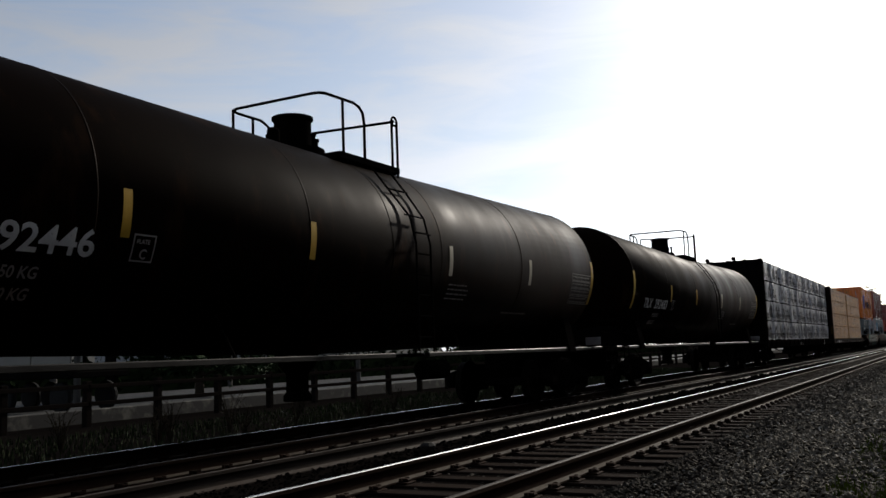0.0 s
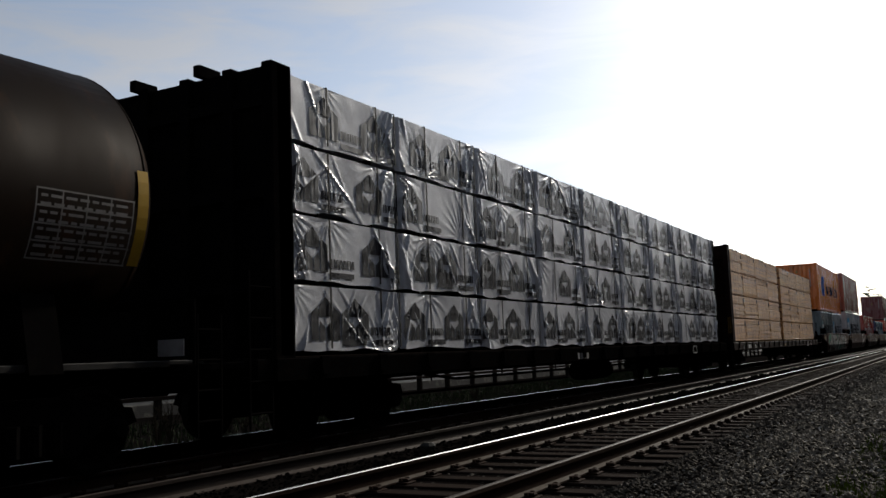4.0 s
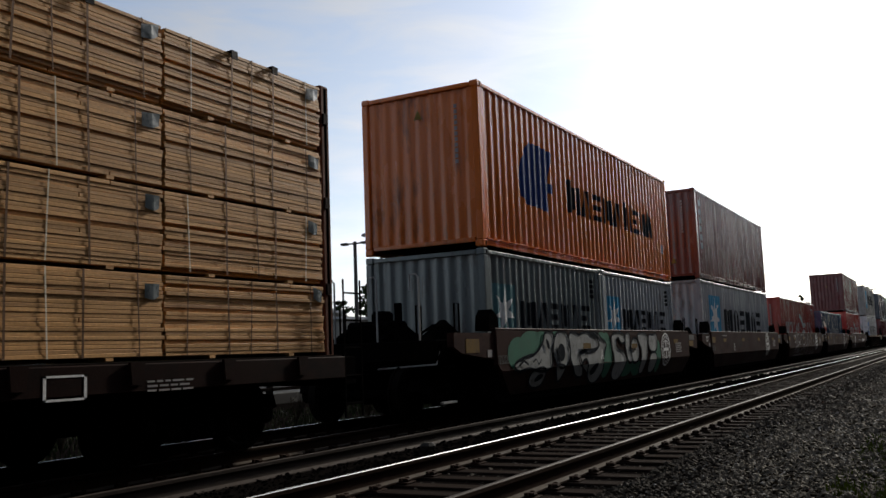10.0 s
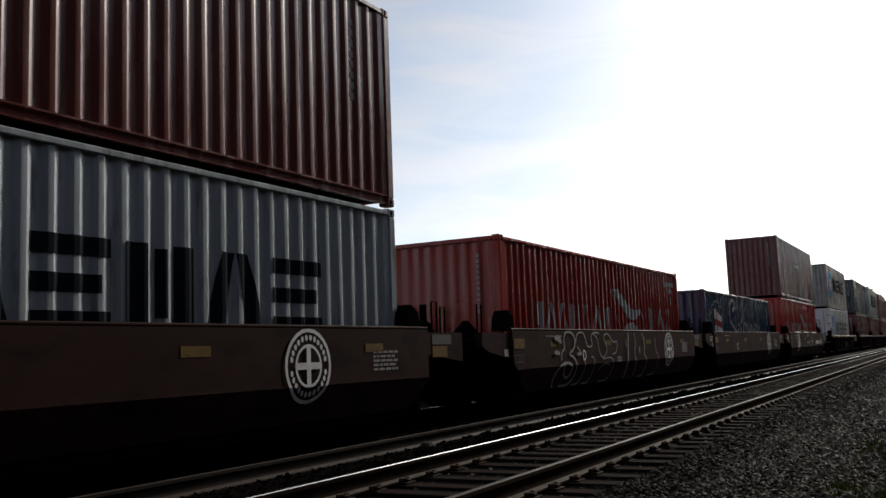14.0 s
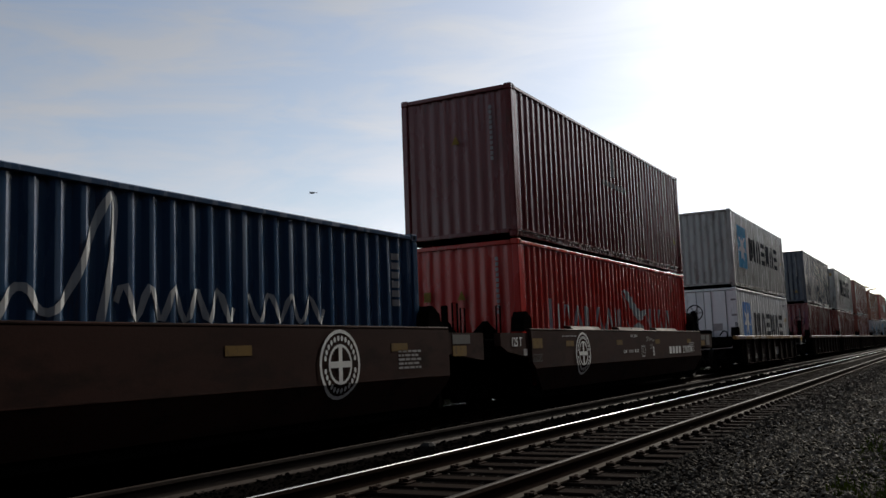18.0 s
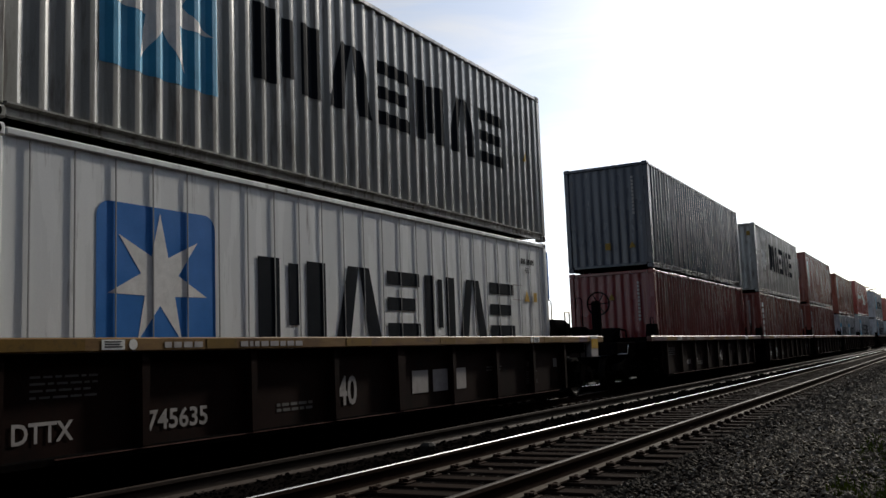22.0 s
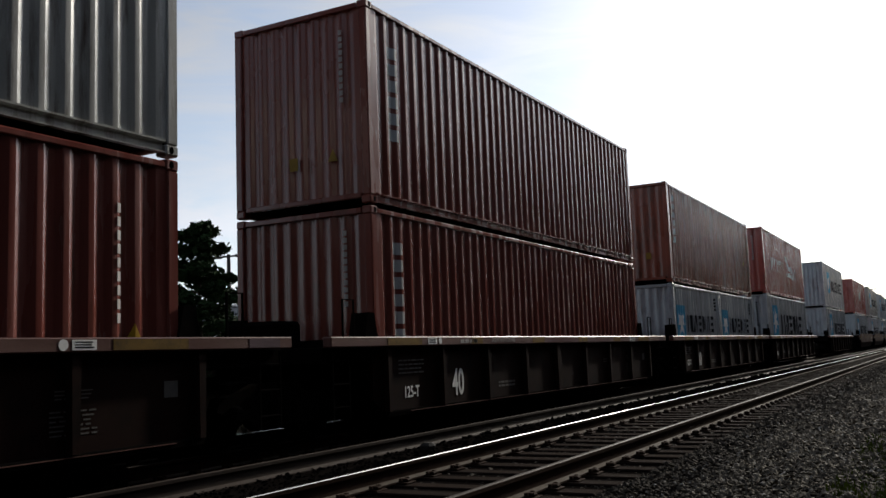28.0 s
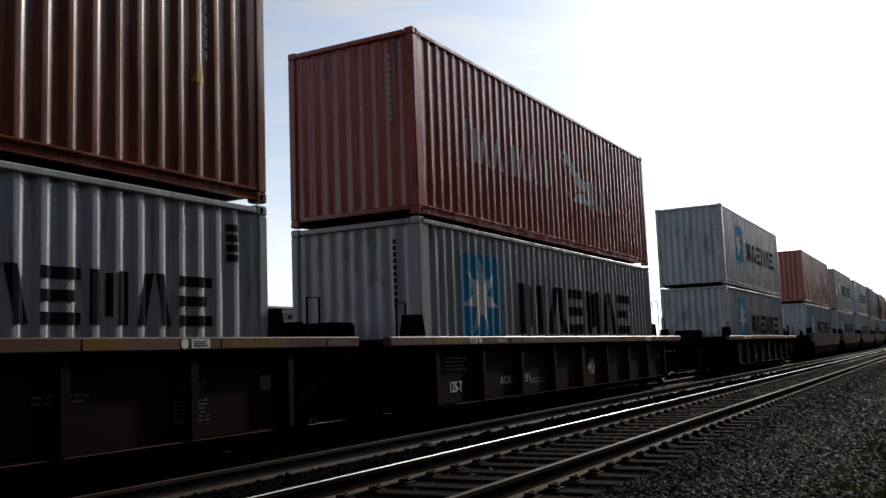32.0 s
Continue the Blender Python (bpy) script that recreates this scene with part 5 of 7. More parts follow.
def end_marks(ob, stickers, z, codes=True, mat=None):
    """Small stickers and a code column on a container's first end."""
    for nm, x, dz, mm in stickers:
        sh = Shape()
        if nm == "warning_triangle":
            sh.prism([(x - 0.085, z + dz), (x + 0.085, z + dz), (x, z + dz + 0.18)], "y", -0.010, -0.004)
        else:
            sh.box(x - 0.075, x + 0.075, -0.010, -0.004, z + dz, z + dz + 0.19)
        part(nm, sh, mm, ob, "small yellow sticker")
    if codes:
        sh = Shape()
        for k in range(11):
            sh.box(0.74, 0.80, -0.008, -0.003, 1.5 + k * 0.10, 1.57 + k * 0.10)
        tagged(part("code_column", sh, mat or M_GPAINT, ob, "column of small unread code marks"), kind="stuff")


TRI = lambda x, dz: ("warning_triangle", x, dz, M_STICKER)
STK = lambda x, dz: ("sticker", x, dz, M_STICKER)
M_SEAM = material("shadowy panel joint", (0.30, 0.30, 0.30), 0.6, 0, 0.2, 6, 60, 0.0)

# unit one: orange over two short grey-green boxes
c = container(94.12, ZW + STD + 0.035, FT40, HC_TOP, P_ORANGE, "orange corrugated freight container with a dark blue emblem", [
    ("emblem", M_HLBLUE, [[(1.74, 1.42), (1.82, 1.12), (2.1, 0.98), (2.55, 0.98), (2.62, 1.2), (2.66, 2.25), (2.22, 2.23), (1.86, 1.85)], [(2.58, 0.98), (3.0, 0.95), (3.17, 0.90), (3.17, 1.35), (3.45, 1.35), (3.47, 1.55), (3.18, 1.55), (3.3, 1.95), (3.50, 2.22), (2.62, 2.25)]]),
    ("name_blocks", M_DKPAINT, letter_bars(4.27, 8.05, 1.09, 1.70, (1.15, 1, 1, 1, 1), tall=(0,)) + letter_bars(8.2, 10.7, 1.09, 1.70, (0.6, 0.5, 1, 1, 1), tall=(0, 1, 4))),
    ("small_sticker", M_GPAINT, [rect(11.5, 11.6, 0.75, 1.0)])])
end_marks(c, [TRI(0.0, 1.9)], 0.5)
for k, nm in enumerate(("dull grey-green", "pale grey")):
    container(94.12 + k * 6.134, ZW, FT20, STD, P_GREEN if k == 0 else P_GREY, nm + " short corrugated freight container with a white star", star_block(0.35, 1.0, 0.95, 1.0, M_SKYBLUE if k else M_SHADEBLUE, M_WPAINT, 0.46) + [
        ("name_blocks", M_DKPAINT, letter_bars(1.55, 5.3, 1.18, 1.72, SIX)), ("code_column", M_DKPAINT, code_column(5.35, 1.9, 2.35, 4, 0.2))])
w = well_plate(94.12, FT40, "brown steel well car unit covered with white and green graffiti", lead=2.1, tail=1.75, group="articulated well car", yel=(-1.36, -0.90, 1.20, 1.42))
def rounded(path, times=2, closed=True):
    """A path with its corners cut round."""
    for _ in range(times):
        nxt = path[1:] + path[:1] if closed else path[1:]
        mid = [q for p0, p1 in zip(path, nxt) for q in ((p0[0] * 0.75 + p1[0] * 0.25, p0[1] * 0.75 + p1[1] * 0.25), (p0[0] * 0.25 + p1[0] * 0.75, p0[1] * 0.25 + p1[1] * 0.75))]
        path = mid if closed else path[:1] + mid + path[-1:]
    return path


# bubble shapes sprayed along the side
BUBBLES = ([(1.69, 1.53), (2.09, 1.54), (2.15, 1.31), (2.03, 1.27), (1.99, 1.11), (2.01, 0.9), (1.73, 0.83), (1.32, 0.86), (0.97, 0.92), (0.55, 0.85), (0.35, 1.0), (0.97, 1.12), (1.28, 1.13), (1.65, 1.34)],
           [(1.18, 0.85), (1.71, 0.89), (1.78, 0.69), (1.61, 0.53), (1.18, 0.55), (1.04, 0.72)],
           [(2.21, 0.92), (2.75, 0.89), (2.65, 0.71), (2.49, 0.57), (2.34, 0.73)],
           ellipse(2.57, 1.22, 0.41, 0.35, 16),
           [(3.01, 1.55), (3.36, 1.55), (3.52, 1.45), (3.74, 1.55), (4.09, 1.55), (4.7, 1.41), (4.63, 1.18), (3.57, 1.18), (3.52, 1.1), (3.64, 0.91), (3.8, 0.67), (3.44, 0.67), (3.19, 0.84), (3.02, 1.02), (3.07, 1.2), (2.97, 1.26)],
           [(4.21, 1.54), (4.58, 1.54), (4.83, 1.38), (5.17, 1.28), (5.02, 1.15), (4.88, 0.91), (4.99, 0.74), (4.66, 0.5), (4.29, 0.53), (4.06, 0.72), (4.01, 1.0), (3.75, 0.99), (3.66, 0.84), (3.53, 0.98), (3.55, 1.13), (4.66, 1.14), (4.64, 1.41), (4.26, 1.45)],
           [(5.57, 1.51), (6.44, 1.53), (6.51, 1.28), (6.16, 1.28), (6.07, 1.41), (5.87, 1.37), (5.89, 1.16), (6.41, 1.11), (6.54, 0.86), (6.25, 0.51), (5.78, 0.52), (5.64, 0.74), (5.73, 0.97), (5.59, 1.21)],
           [(6.56, 1.53), (6.91, 1.51), (6.85, 1.23), (7.03, 0.88), (6.72, 0.85), (6.54, 1.15)], ellipse(7.24, 1.12, 0.30, 0.28, 14),
           [(7.51, 1.51), (8.34, 1.49), (8.28, 1.16), (8.15, 0.89), (8.02, 0.57), (7.72, 0.59), (7.7, 0.86), (7.82, 1.12), (7.56, 1.31)],
           [(8.45, 1.51), (8.76, 1.47), (9.15, 1.53), (9.12, 1.09), (8.49, 1.08), (8.41, 1.3)], [(8.45, 1.04), (9.10, 1.03), (8.97, 0.57), (8.43, 0.55)])
for k, path in enumerate(BUBBLES):
    cy, cz = sum(p[0] for p in path) / len(path), sum(p[1] for p in path) / len(path)
    path = rounded([(cy + (a - cy) * 1.08, min(1.55, cz + (b - cz) * 1.08)) for a, b in path])
    q = part("graffiti_shape", plate_decal([path], 0.012 + 0.0004 * k), M_SPRAY, w, "white sprayed bubble shape")
    sprayed("graffiti_outline", plate_decal(stroke(path + path[:1], 0.05), 0.020 + 0.0004 * k), M_DKPAINT, q, "black sprayed outline")
holes = [ellipse(2.50, 1.15, 0.19, 0.17, 14), rounded([(4.13, 0.75), (4.4, 0.89), (4.68, 0.9), (4.45, 0.68), (4.26, 0.64)]), ellipse(7.20, 1.19, 0.11, 0.07, 10), rounded([(1.25, 0.62), (1.6, 0.68), (1.66, 0.78), (1.35, 0.76)]), rounded([(1.72, 1.42), (1.80, 1.24), (1.93, 1.20), (1.88, 1.38)])]
holes += stroke([(2.2, 1.02), (2.26, 1.08), (2.22, 0.95), (2.32, 1.0), (2.36, 1.06), (2.42, 0.96)], 0.03) + stroke([(0.5, 0.95), (0.7, 1.03), (0.9, 0.96)], 0.04) + stroke([(1.1, 1.0), (1.25, 1.05), (1.35, 0.95), (1.5, 1.03)], 0.03)
green = [ellipse(y, z, ry, rz, 16) for y, z, ry, rz in ((1.15, 1.34, 0.55, 0.22), (0.55, 1.15, 0.45, 0.3), (1.6, 1.46, 0.35, 0.09), (5.22, 1.05, 0.36, 0.50), (4.95, 1.42, 0.32, 0.13), (6.65, 0.75, 0.55, 0.22), (7.5, 0.70, 0.4, 0.18), (9.25, 0.95, 0.25, 0.42), (2.3, 1.48, 0.2, 0.08))]
for nm, mm, lift, polys, lab in (("graffiti_ground", M_GREENPAINT, 0.006, green, "green sprayed background"),
                                 ("graffiti_line", M_DKPAINT, 0.034, holes, "black sprayed strokes")):
    tagged(part(nm, plate_decal(polys, lift), mm, w, lab), kind="stuff")
part("stripe", Shape().box(1.575, 1.579, 3.68, 4.13, 1.205, 1.315), M_YELLOWDULL, w, "yellow reflective strip")
part("stripe", Shape().box(1.575, 1.579, 6.93, 7.36, 1.175, 1.28), M_YELLOWDULL, w, "yellow reflective strip")
words(w, "A", 0.31, 4.72, 0.97, 1.58, squeeze=0.75)
car_end(w, -1.9, -1, (-1.0, -2.05, 2.28))
round_badge(w, 1.56, 9.93, 1.11, 0.43)
truck(w, -1.05)
truck(w, FT40 + 1.76)
coupler(w, -2.0, -1)

# unit two: dark red-brown over pale grey
c = container(109.87, ZW + HC + 0.035, FT40, HC_TOP, P_BROWN, "dark red-brown corrugated freight container", [("name_blocks", M_GREYWHITE, code_column(0.64, 1.0, 2.7, 6, 0.27)), ("code_column", M_GPAINT, code_column(11.2, 1.4, 2.6, 8))])
end_marks(c, [STK(-0.28, 0.12), TRI(0.42, 0.12)], 0.4)
container(109.87, ZW, FT40, HC, P_GREY, "pale grey corrugated freight container with a white star on blue", star_block(1.16, 1.0, 1.62, 1.42, M_SKYBLUE, M_WPAINT, 0.72) + [("name_blocks", M_DKPAINT, letter_bars(3.44, 10.6, 1.12, 2.0, SIX))])
w = well_plate(109.87, FT40, "brown steel well car unit with a white round badge", 1.79, 1.77, group="articulated well car")
words(w, "125 T", 0.22, -1.02, 1.29, 1.505, squeeze=0.85)
words(w, "E", 0.33, 3.02, 0.97, 1.536, squeeze=0.7)
round_badge(w, 1.54, 9.65, 1.12, 0.44)
truck(w, FT40 + 1.77)

# unit three: one red box alone
c = container(125.60, ZW, FT40, HC, P_RED2, "red corrugated freight container with a white swept pennant", [
    ("name_blocks", M_GREYWHITE, letter_bars(1.4, 6.2, 1.2, 1.74, 7, 0.42, tall=(0,), stem=0.20, level=False) + letter_bars(9.3, 11.5, 1.2, 1.80, 3, 0.42, stem=0.20, level=False)), ("pennant", M_GREYWHITE, pennant()), ("code_column", M_GREYWHITE, [rect(10.92, 11.85, 2.45, 2.58), rect(11.3, 11.6, 2.27, 2.40), rect(11.35, 11.5, 1.95, 2.15)])])
end_marks(c, [STK(-0.7, 1.2), TRI(0.0, 1.2)], 0.3)
M_THINSPRAY = material("thin sprayed white", (0.34, 0.33, 0.33), 0.6, 0, 0.4, 5, 60, 0.0)
w = well_plate(125.60, FT40, "brown steel well car unit with thin white sprayed lines", 1.77, 1.77, group="articulated well car")
lines = []
for wd, path in ((0.05, [(1.67, 0.48), (1.57, 0.59), (1.7, 0.81), (2.02, 0.95), (2.41, 0.93), (2.53, 0.81), (2.37, 0.65), (2.17, 0.65), (2.04, 0.81), (2.08, 0.95)]),
                 (0.045, [(1.91, 0.99), (1.93, 1.17), (2.1, 1.2), (2.05, 1.41), (2.16, 1.54), (2.45, 1.55), (2.67, 1.44), (2.64, 1.22), (2.27, 1.1), (2.59, 1.05), (2.76, 0.87), (2.69, 0.62), (2.41, 0.5), (1.94, 0.5)]),
                 (0.035, [(2.69, 1.33), (2.79, 1.52), (3.2, 1.55), (3.31, 1.32), (3.42, 1.23), (3.71, 1.25), (3.59, 1.44), (3.77, 1.54), (4.14, 1.52)]),
                 (0.03, [(2.79, 1.25), (3.2, 1.0), (3.22, 0.73), (3.04, 0.5), (2.6, 0.5)]), (0.03, [(3.59, 1.03), (3.76, 1.02), (3.79, 0.81), (3.64, 0.5), (3.2, 0.5)]),
                 (0.03, [(3.77, 1.52), (4.05, 1.39), (4.07, 1.13), (4.33, 0.95), (4.68, 1.2), (4.34, 1.43), (4.68, 1.55), (5.04, 1.29), (5.35, 1.38), (5.26, 1.1), (4.96, 1.06)]),
                 (0.025, [(4.33, 0.97), (4.96, 1.01), (5.06, 0.73), (4.8, 0.5), (4.25, 0.5)]), (0.025, [(4.07, 0.73), (4.33, 0.86), (4.67, 0.87), (4.84, 0.79)]),
                 (0.07, [(6.16, 1.54), (6.08, 1.0), (6.0, 0.5)]), (0.035, [(6.62, 1.53), (6.71, 1.26), (6.55, 1.05), (6.78, 0.78), (6.67, 0.5)]),
                 (0.035, [(7.23, 1.53), (7.48, 1.25), (7.31, 1.03), (7.62, 0.85), (7.49, 0.5), (7.12, 0.5)]), (0.03, [(8.36, 1.42), (8.33, 1.12), (8.63, 0.93), (8.54, 0.51), (7.88, 0.5)]),
                 (0.05, [(5.95, 1.38), (5.98, 1.29), (6.0, 1.2)]), (0.06, [(7.0, 1.2), (6.98, 1.05)]), (0.06, [(7.4, 1.42), (7.38, 1.3)]), (0.06, [(2.75, 1.1), (2.98, 1.11)])):
    lines.append(stroke(rounded(path, 2, False), wd))
lines += [[q] for q in (rounded([(1.55, 1.44), (1.77, 1.5), (1.91, 1.41), (1.93, 1.29), (1.77, 1.36), (1.6, 1.38)]), rounded([(1.52, 1.18), (1.77, 1.19), (1.85, 1.1), (1.56, 1.11)]))]
for k, q in enumerate(lines):
    sprayed("graffiti_line", plate_decal(q, 0.010 + 0.0006 * k), M_THINSPRAY, w, "thin white sprayed line")
words(w, "D", 0.30, 3.07, 0.97, 1.545)
words(w, "2020", 0.17, 5.27, 0.89, 1.545, M_GPAINT)
round_badge(w, 1.545, 9.65, 1.11, 0.44)
truck(w, FT40 + 1.77)

# unit four: one deep blue box alone
flag = [("round_outline", M_GPAINT, ring(1.85, 1.22, 1.05, 1.05, 0.035, 28, 0, 180)), ("flag", M_WPAINT, [[(1.45, 1.1), (1.70, 1.1), (1.70, 1.96), (1.45, 2.0)], [(1.70, 1.1), (2.6, 1.1), (2.66, 1.72), (2.3, 1.76), (1.70, 1.94)]]),
        ("flag_cross", M_REDMARK, [rect(1.68, 1.86, 1.1, 1.98), [(1.45, 1.44), (2.62, 1.30), (2.64, 1.52), (1.45, 1.66)]])]
script = [stroke(rounded(p, 2, False), wd) for wd, p in (
    (0.12, [(4.42, 1.98), (4.62, 2.0), (4.80, 2.16), (4.68, 2.36), (4.36, 2.38), (4.02, 2.2), (3.84, 1.9), (3.95, 1.62), (4.35, 1.42), (4.75, 1.30), (4.95, 1.18)]),
    (0.08, [(5.2, 1.2), (5.45, 1.6), (5.7, 1.2), (6.0, 1.5), (6.35, 2.4), (6.5, 2.45), (6.45, 1.9), (6.3, 1.2)]))]
script += [stroke([(6.5 + 0.05 * q, 1.4 + 0.17 * math.sin(q * 0.95)) for q in range(34)], 0.07), stroke([(8.4 + 0.05 * q, 1.4 + 0.16 * math.sin(q * 0.8 + 2)) for q in range(30)], 0.06)]
c = container(141.12, ZW, FT40, STD, P_BLUE, "deep blue corrugated freight container with pale script strokes", flag + [("script_mark", M_GREYWHITE, [p for s in script for p in s]), ("code_column", M_GPAINT, code_column(11.5, 1.5, 2.3, 6, 0.14))])
end_marks(c, [], 0.3)
w = well_plate(141.12, FT40, "brown steel well car unit with white lettering and a round badge", 1.75, 1.88, group="articulated well car")
words(w, "125 T", 0.22, -0.92, 1.29, 1.505, squeeze=0.85)
words(w, "C", 0.33, 3.13, 0.98, 1.536, squeeze=0.7)
round_badge(w, 1.54, 9.66, 1.12, 0.43)
truck(w, FT40 + 1.88)

# unit five: maroon over red
c = container(157.03, ZW + HC + 0.035, FT40, HC_TOP, P_MAROON, "maroon corrugated freight container with a small pale emblem", [("emblem", M_GPAINT, [ellipse(6.05, 2.25, 0.2, 0.25, 12), rect(5.2, 6.9, 1.74, 1.86)]), ("code_column", M_GPAINT, code_column(11.15, 1.3, 2.6, 9)), ("warning_triangle", M_YELLOW, [[(11.35, 0.85), (11.6, 0.85), (11.47, 1.1)]])])
end_marks(c, [TRI(0.0, 1.3)], 0.6)
c = container(157.03, ZW, FT40, HC, P_RED, "red corrugated freight container with a grey swept pennant", [("name_blocks", M_GREYWHITE, letter_bars(1.5, 6.2, 1.2, 1.72, 7, 0.45, tall=(0,), stem=0.20, level=False) + letter_bars(8.45, 10.6, 1.2, 1.78, 3, 0.45, stem=0.20, level=False)), ("pennant", M_GREYWHITE, pennant(0.86)), ("code_column", M_GPAINT, code_column(11.45, 1.3, 2.4, 9, 0.07))])
end_marks(c, [STK(-0.75, 0.9), TRI(0.0, 0.9)], 0.9)
w = well_plate(157.03, FT40, "brown steel well car unit with a large white badge and number", 1.88, 2.25, group="articulated well car")
for a, b in ((1.9, 3.6), (4.92, 5.9), (5.92, 6.85), (8.0, 9.98)):
    part("folded_flap", Shape().prism([(1.30, 1.60), (1.50, 1.60), (1.44, 1.66), (1.30, 1.68)], "y", a, b), M_WELL, w, "folded steel flap on the top edge")
words(w, "125 T", 0.22, -1.12, 1.29, 1.505, squeeze=0.85)
words(w, "B", 0.33, 7.35, 0.97, 1.536, squeeze=0.7)
for k in range(4):
    part("letter_bar", Shape().box(1.532, 1.536, 8.92 + k * 0.32, 9.14 + k * 0.32, 0.99, 1.18), M_WPAINT, w, "white painted bar")
words(w, "270774", 0.27, 10.3, 0.99, 1.536, squeeze=1.3)
words(w, "LD LMT", 0.10, 4.97, 1.07, 1.536, squeeze=0.75)
plain_marks(w, "small_print", M_GPAINT, 1.532, [(5.38 + k * 0.06, 5.42 + k * 0.06, 1.07, 1.14) for k in range(6)])
words(w, "PER UNIT", 0.10, 5.81, 1.07, 1.536, squeeze=0.75)
plain_marks(w, "small_print", M_GPAINT, 1.532, [(5.55 + k * 0.055, 5.59 + k * 0.055, 1.43, 1.49) for k in range(4)])
words(w, "270774 B", 0.085, 5.82, 1.43, 1.536, squeeze=0.75)
words(w, "PLATE", 0.06, 6.45, 1.13, 1.536, squeeze=0.8)
words(w, "H", 0.11, 6.50, 1.02, 1.536, squeeze=0.8)
part("label_box", plate_decal(stroke([(6.41, 0.97), (6.69, 0.97), (6.69, 1.21), (6.41, 1.21), (6.41, 0.97)], 0.018), 0.006), M_WPAINT, w, "white square outline")
for q in (stroke([(6.95, 1.45), (6.82, 1.40), (6.93, 1.36), (6.84, 1.32), (7.02, 1.42), (7.05, 1.33), (7.15, 1.42), (7.2, 1.34), (7.3, 1.40), (7.36, 1.33), (7.5, 1.36)], 0.02), stroke([(7.1, 1.26), (7.25, 1.16), (7.12, 1.14), (7.3, 1.27), (7.4, 1.15)], 0.02)):
    sprayed("graffiti_line", plate_decal(q, 0.008), M_GPAINT, w, "thin pale sprayed scribble")
round_badge(w, 1.545, 2.31, 1.11, 0.43)
truck(w, FT40 + 1.25)
coupler(w, FT40 + 2.1, 1)
car_end(w, FT40 + 2.1, 1, (0.95, FT40 + 2.22, 2.21), (-0.75, 0.06))
reservoir(w, 0.85, FT40 + 0.6, FT40 + 1.75, 1.98, 0.22)

# single well car: grey over a white refrigerated box
c = container(176.97, ZW + HC + 0.035, FT40, HC_TOP, P_GREY2, "weathered grey corrugated freight container with a white star on blue", star_block(1.2, 0.8, 1.62, 1.65, M_SKYBLUE, M_WPAINT, 0.75) + [("name_blocks", M_DKPAINT, letter_bars(3.46, 10.6, 1.2, 2.15, SIX)), ("warning_triangle", M_YELLOW, [[(11.3, 1.5), (11.5, 1.5), (11.4, 1.7)]])])
end_marks(c, [], 0.3)
c = container(176.97, ZW, FT40, HC, P_WHITE, "white flat-sided refrigerated freight container with closed doors", star_block(1.15, 0.9, 1.6, 1.47, M_MIDBLUE, M_WPAINT, 0.68, 0.16) + [("name_blocks", M_DKPAINT, letter_bars(3.45, 10.75, 1.06, 2.0, SIX)), ("code_column", M_DKPAINT, [rect(10.97 + 0.07 * k + (0.05 if k > 2 else 0), 11.02 + 0.07 * k + (0.05 if k > 2 else 0), 2.42, 2.52) for k in range(8)]), ("warning_triangle", M_YELLOW, [[(11.05, 1.71), (11.30, 1.71), (11.175, 1.94)]])], flat=True, doors_first=True)
for k in range(25):
    part("panel_seam", Shape().box(W2 - 0.022, W2 - 0.012, 0.42 + k * 0.476, 0.432 + k * 0.476, 0.17, HC - 0.11), M_SEAM, c)
part("print_box", decal(stroke([(10.51, 1.73), (10.94, 1.73), (10.94, 2.0), (10.51, 2.0), (10.51, 1.73)], 0.02), [(0.0, 0.0), (FT40, 0.0)], W2 - 0.010, 0.004), M_GPAINT, c, "thin grey printed outline")
part("sticker", Shape().box(W2 - 0.010, W2 - 0.004, 11.47, 11.61, 1.71, 1.89), M_YELLOW, c, "small yellow sticker")
part("lettering", text_shape("45R1", 0.15, (W2 - 0.010, 11.1, 2.25), squeeze=0.62), M_DKPAINT, c, "dark painted lettering 45R1")
part("cooling_unit", Shape().box(-1.05, 1.10, FT40 + 0.02, FT40 + 0.38, 1.80, 2.78, 0.03), M_MIDBLUE, c, "blue cooling unit on the end")
part("cooling_frame", Shape().box(-1.08, 1.12, FT40 + 0.02, FT40 + 0.22, 0.45, 1.78, 0.03), M_CAR, c, "dark machinery frame under the cooling unit")
part("hose", Shape().tube([(1.0, FT40 + 0.3, 1.25), (1.0, FT40 + 0.34, 1.0), (1.0, FT40 + 0.24, 0.8), (1.0, FT40 + 0.1, 0.7)], 0.02, 6), M_CAR, c)
for x in (-0.62, 0.30):
    part("door_panel", Shape().box(x, x + 0.34, 0.012, 0.022, 1.28, 1.55), M_GPAINT, c, "small grey square print on the door")
w = well_rib(176.97, FT40, "dark ribbed well car with a rubbed yellow top sill", lead=2.1, tail=2.24, sill=M_SILLYELLOW)
words(w, "DTTX", 0.24, 0.12, 0.59, 1.403, M_GPAINT, 0.95)
words(w, "745635", 0.26, 1.57, 0.59, 1.403, M_GPAINT, 1.06)
words(w, "40", 0.50, 4.68, 0.62, 1.403, M_GPAINT, 0.85)
for k in range(3):
    part("letter_bar", Shape().box(1.402, 1.406, 6.5 + k * 0.6, 6.95 + k * 0.6, 0.66, 0.98), M_GPAINT, w, "worn white painted bar")
truck(w, -1.5)
truck(w, FT40 + 1.45)
coupler(w, -2.05, -1)
coupler(w, FT40 + 1.7, 1)
part("end_box", Shape().box(1.05, 1.54, FT40 + 1.42, FT40 + 1.86, 1.02, 1.47, 0.015), M_GPAINT, w, "pale end step box")
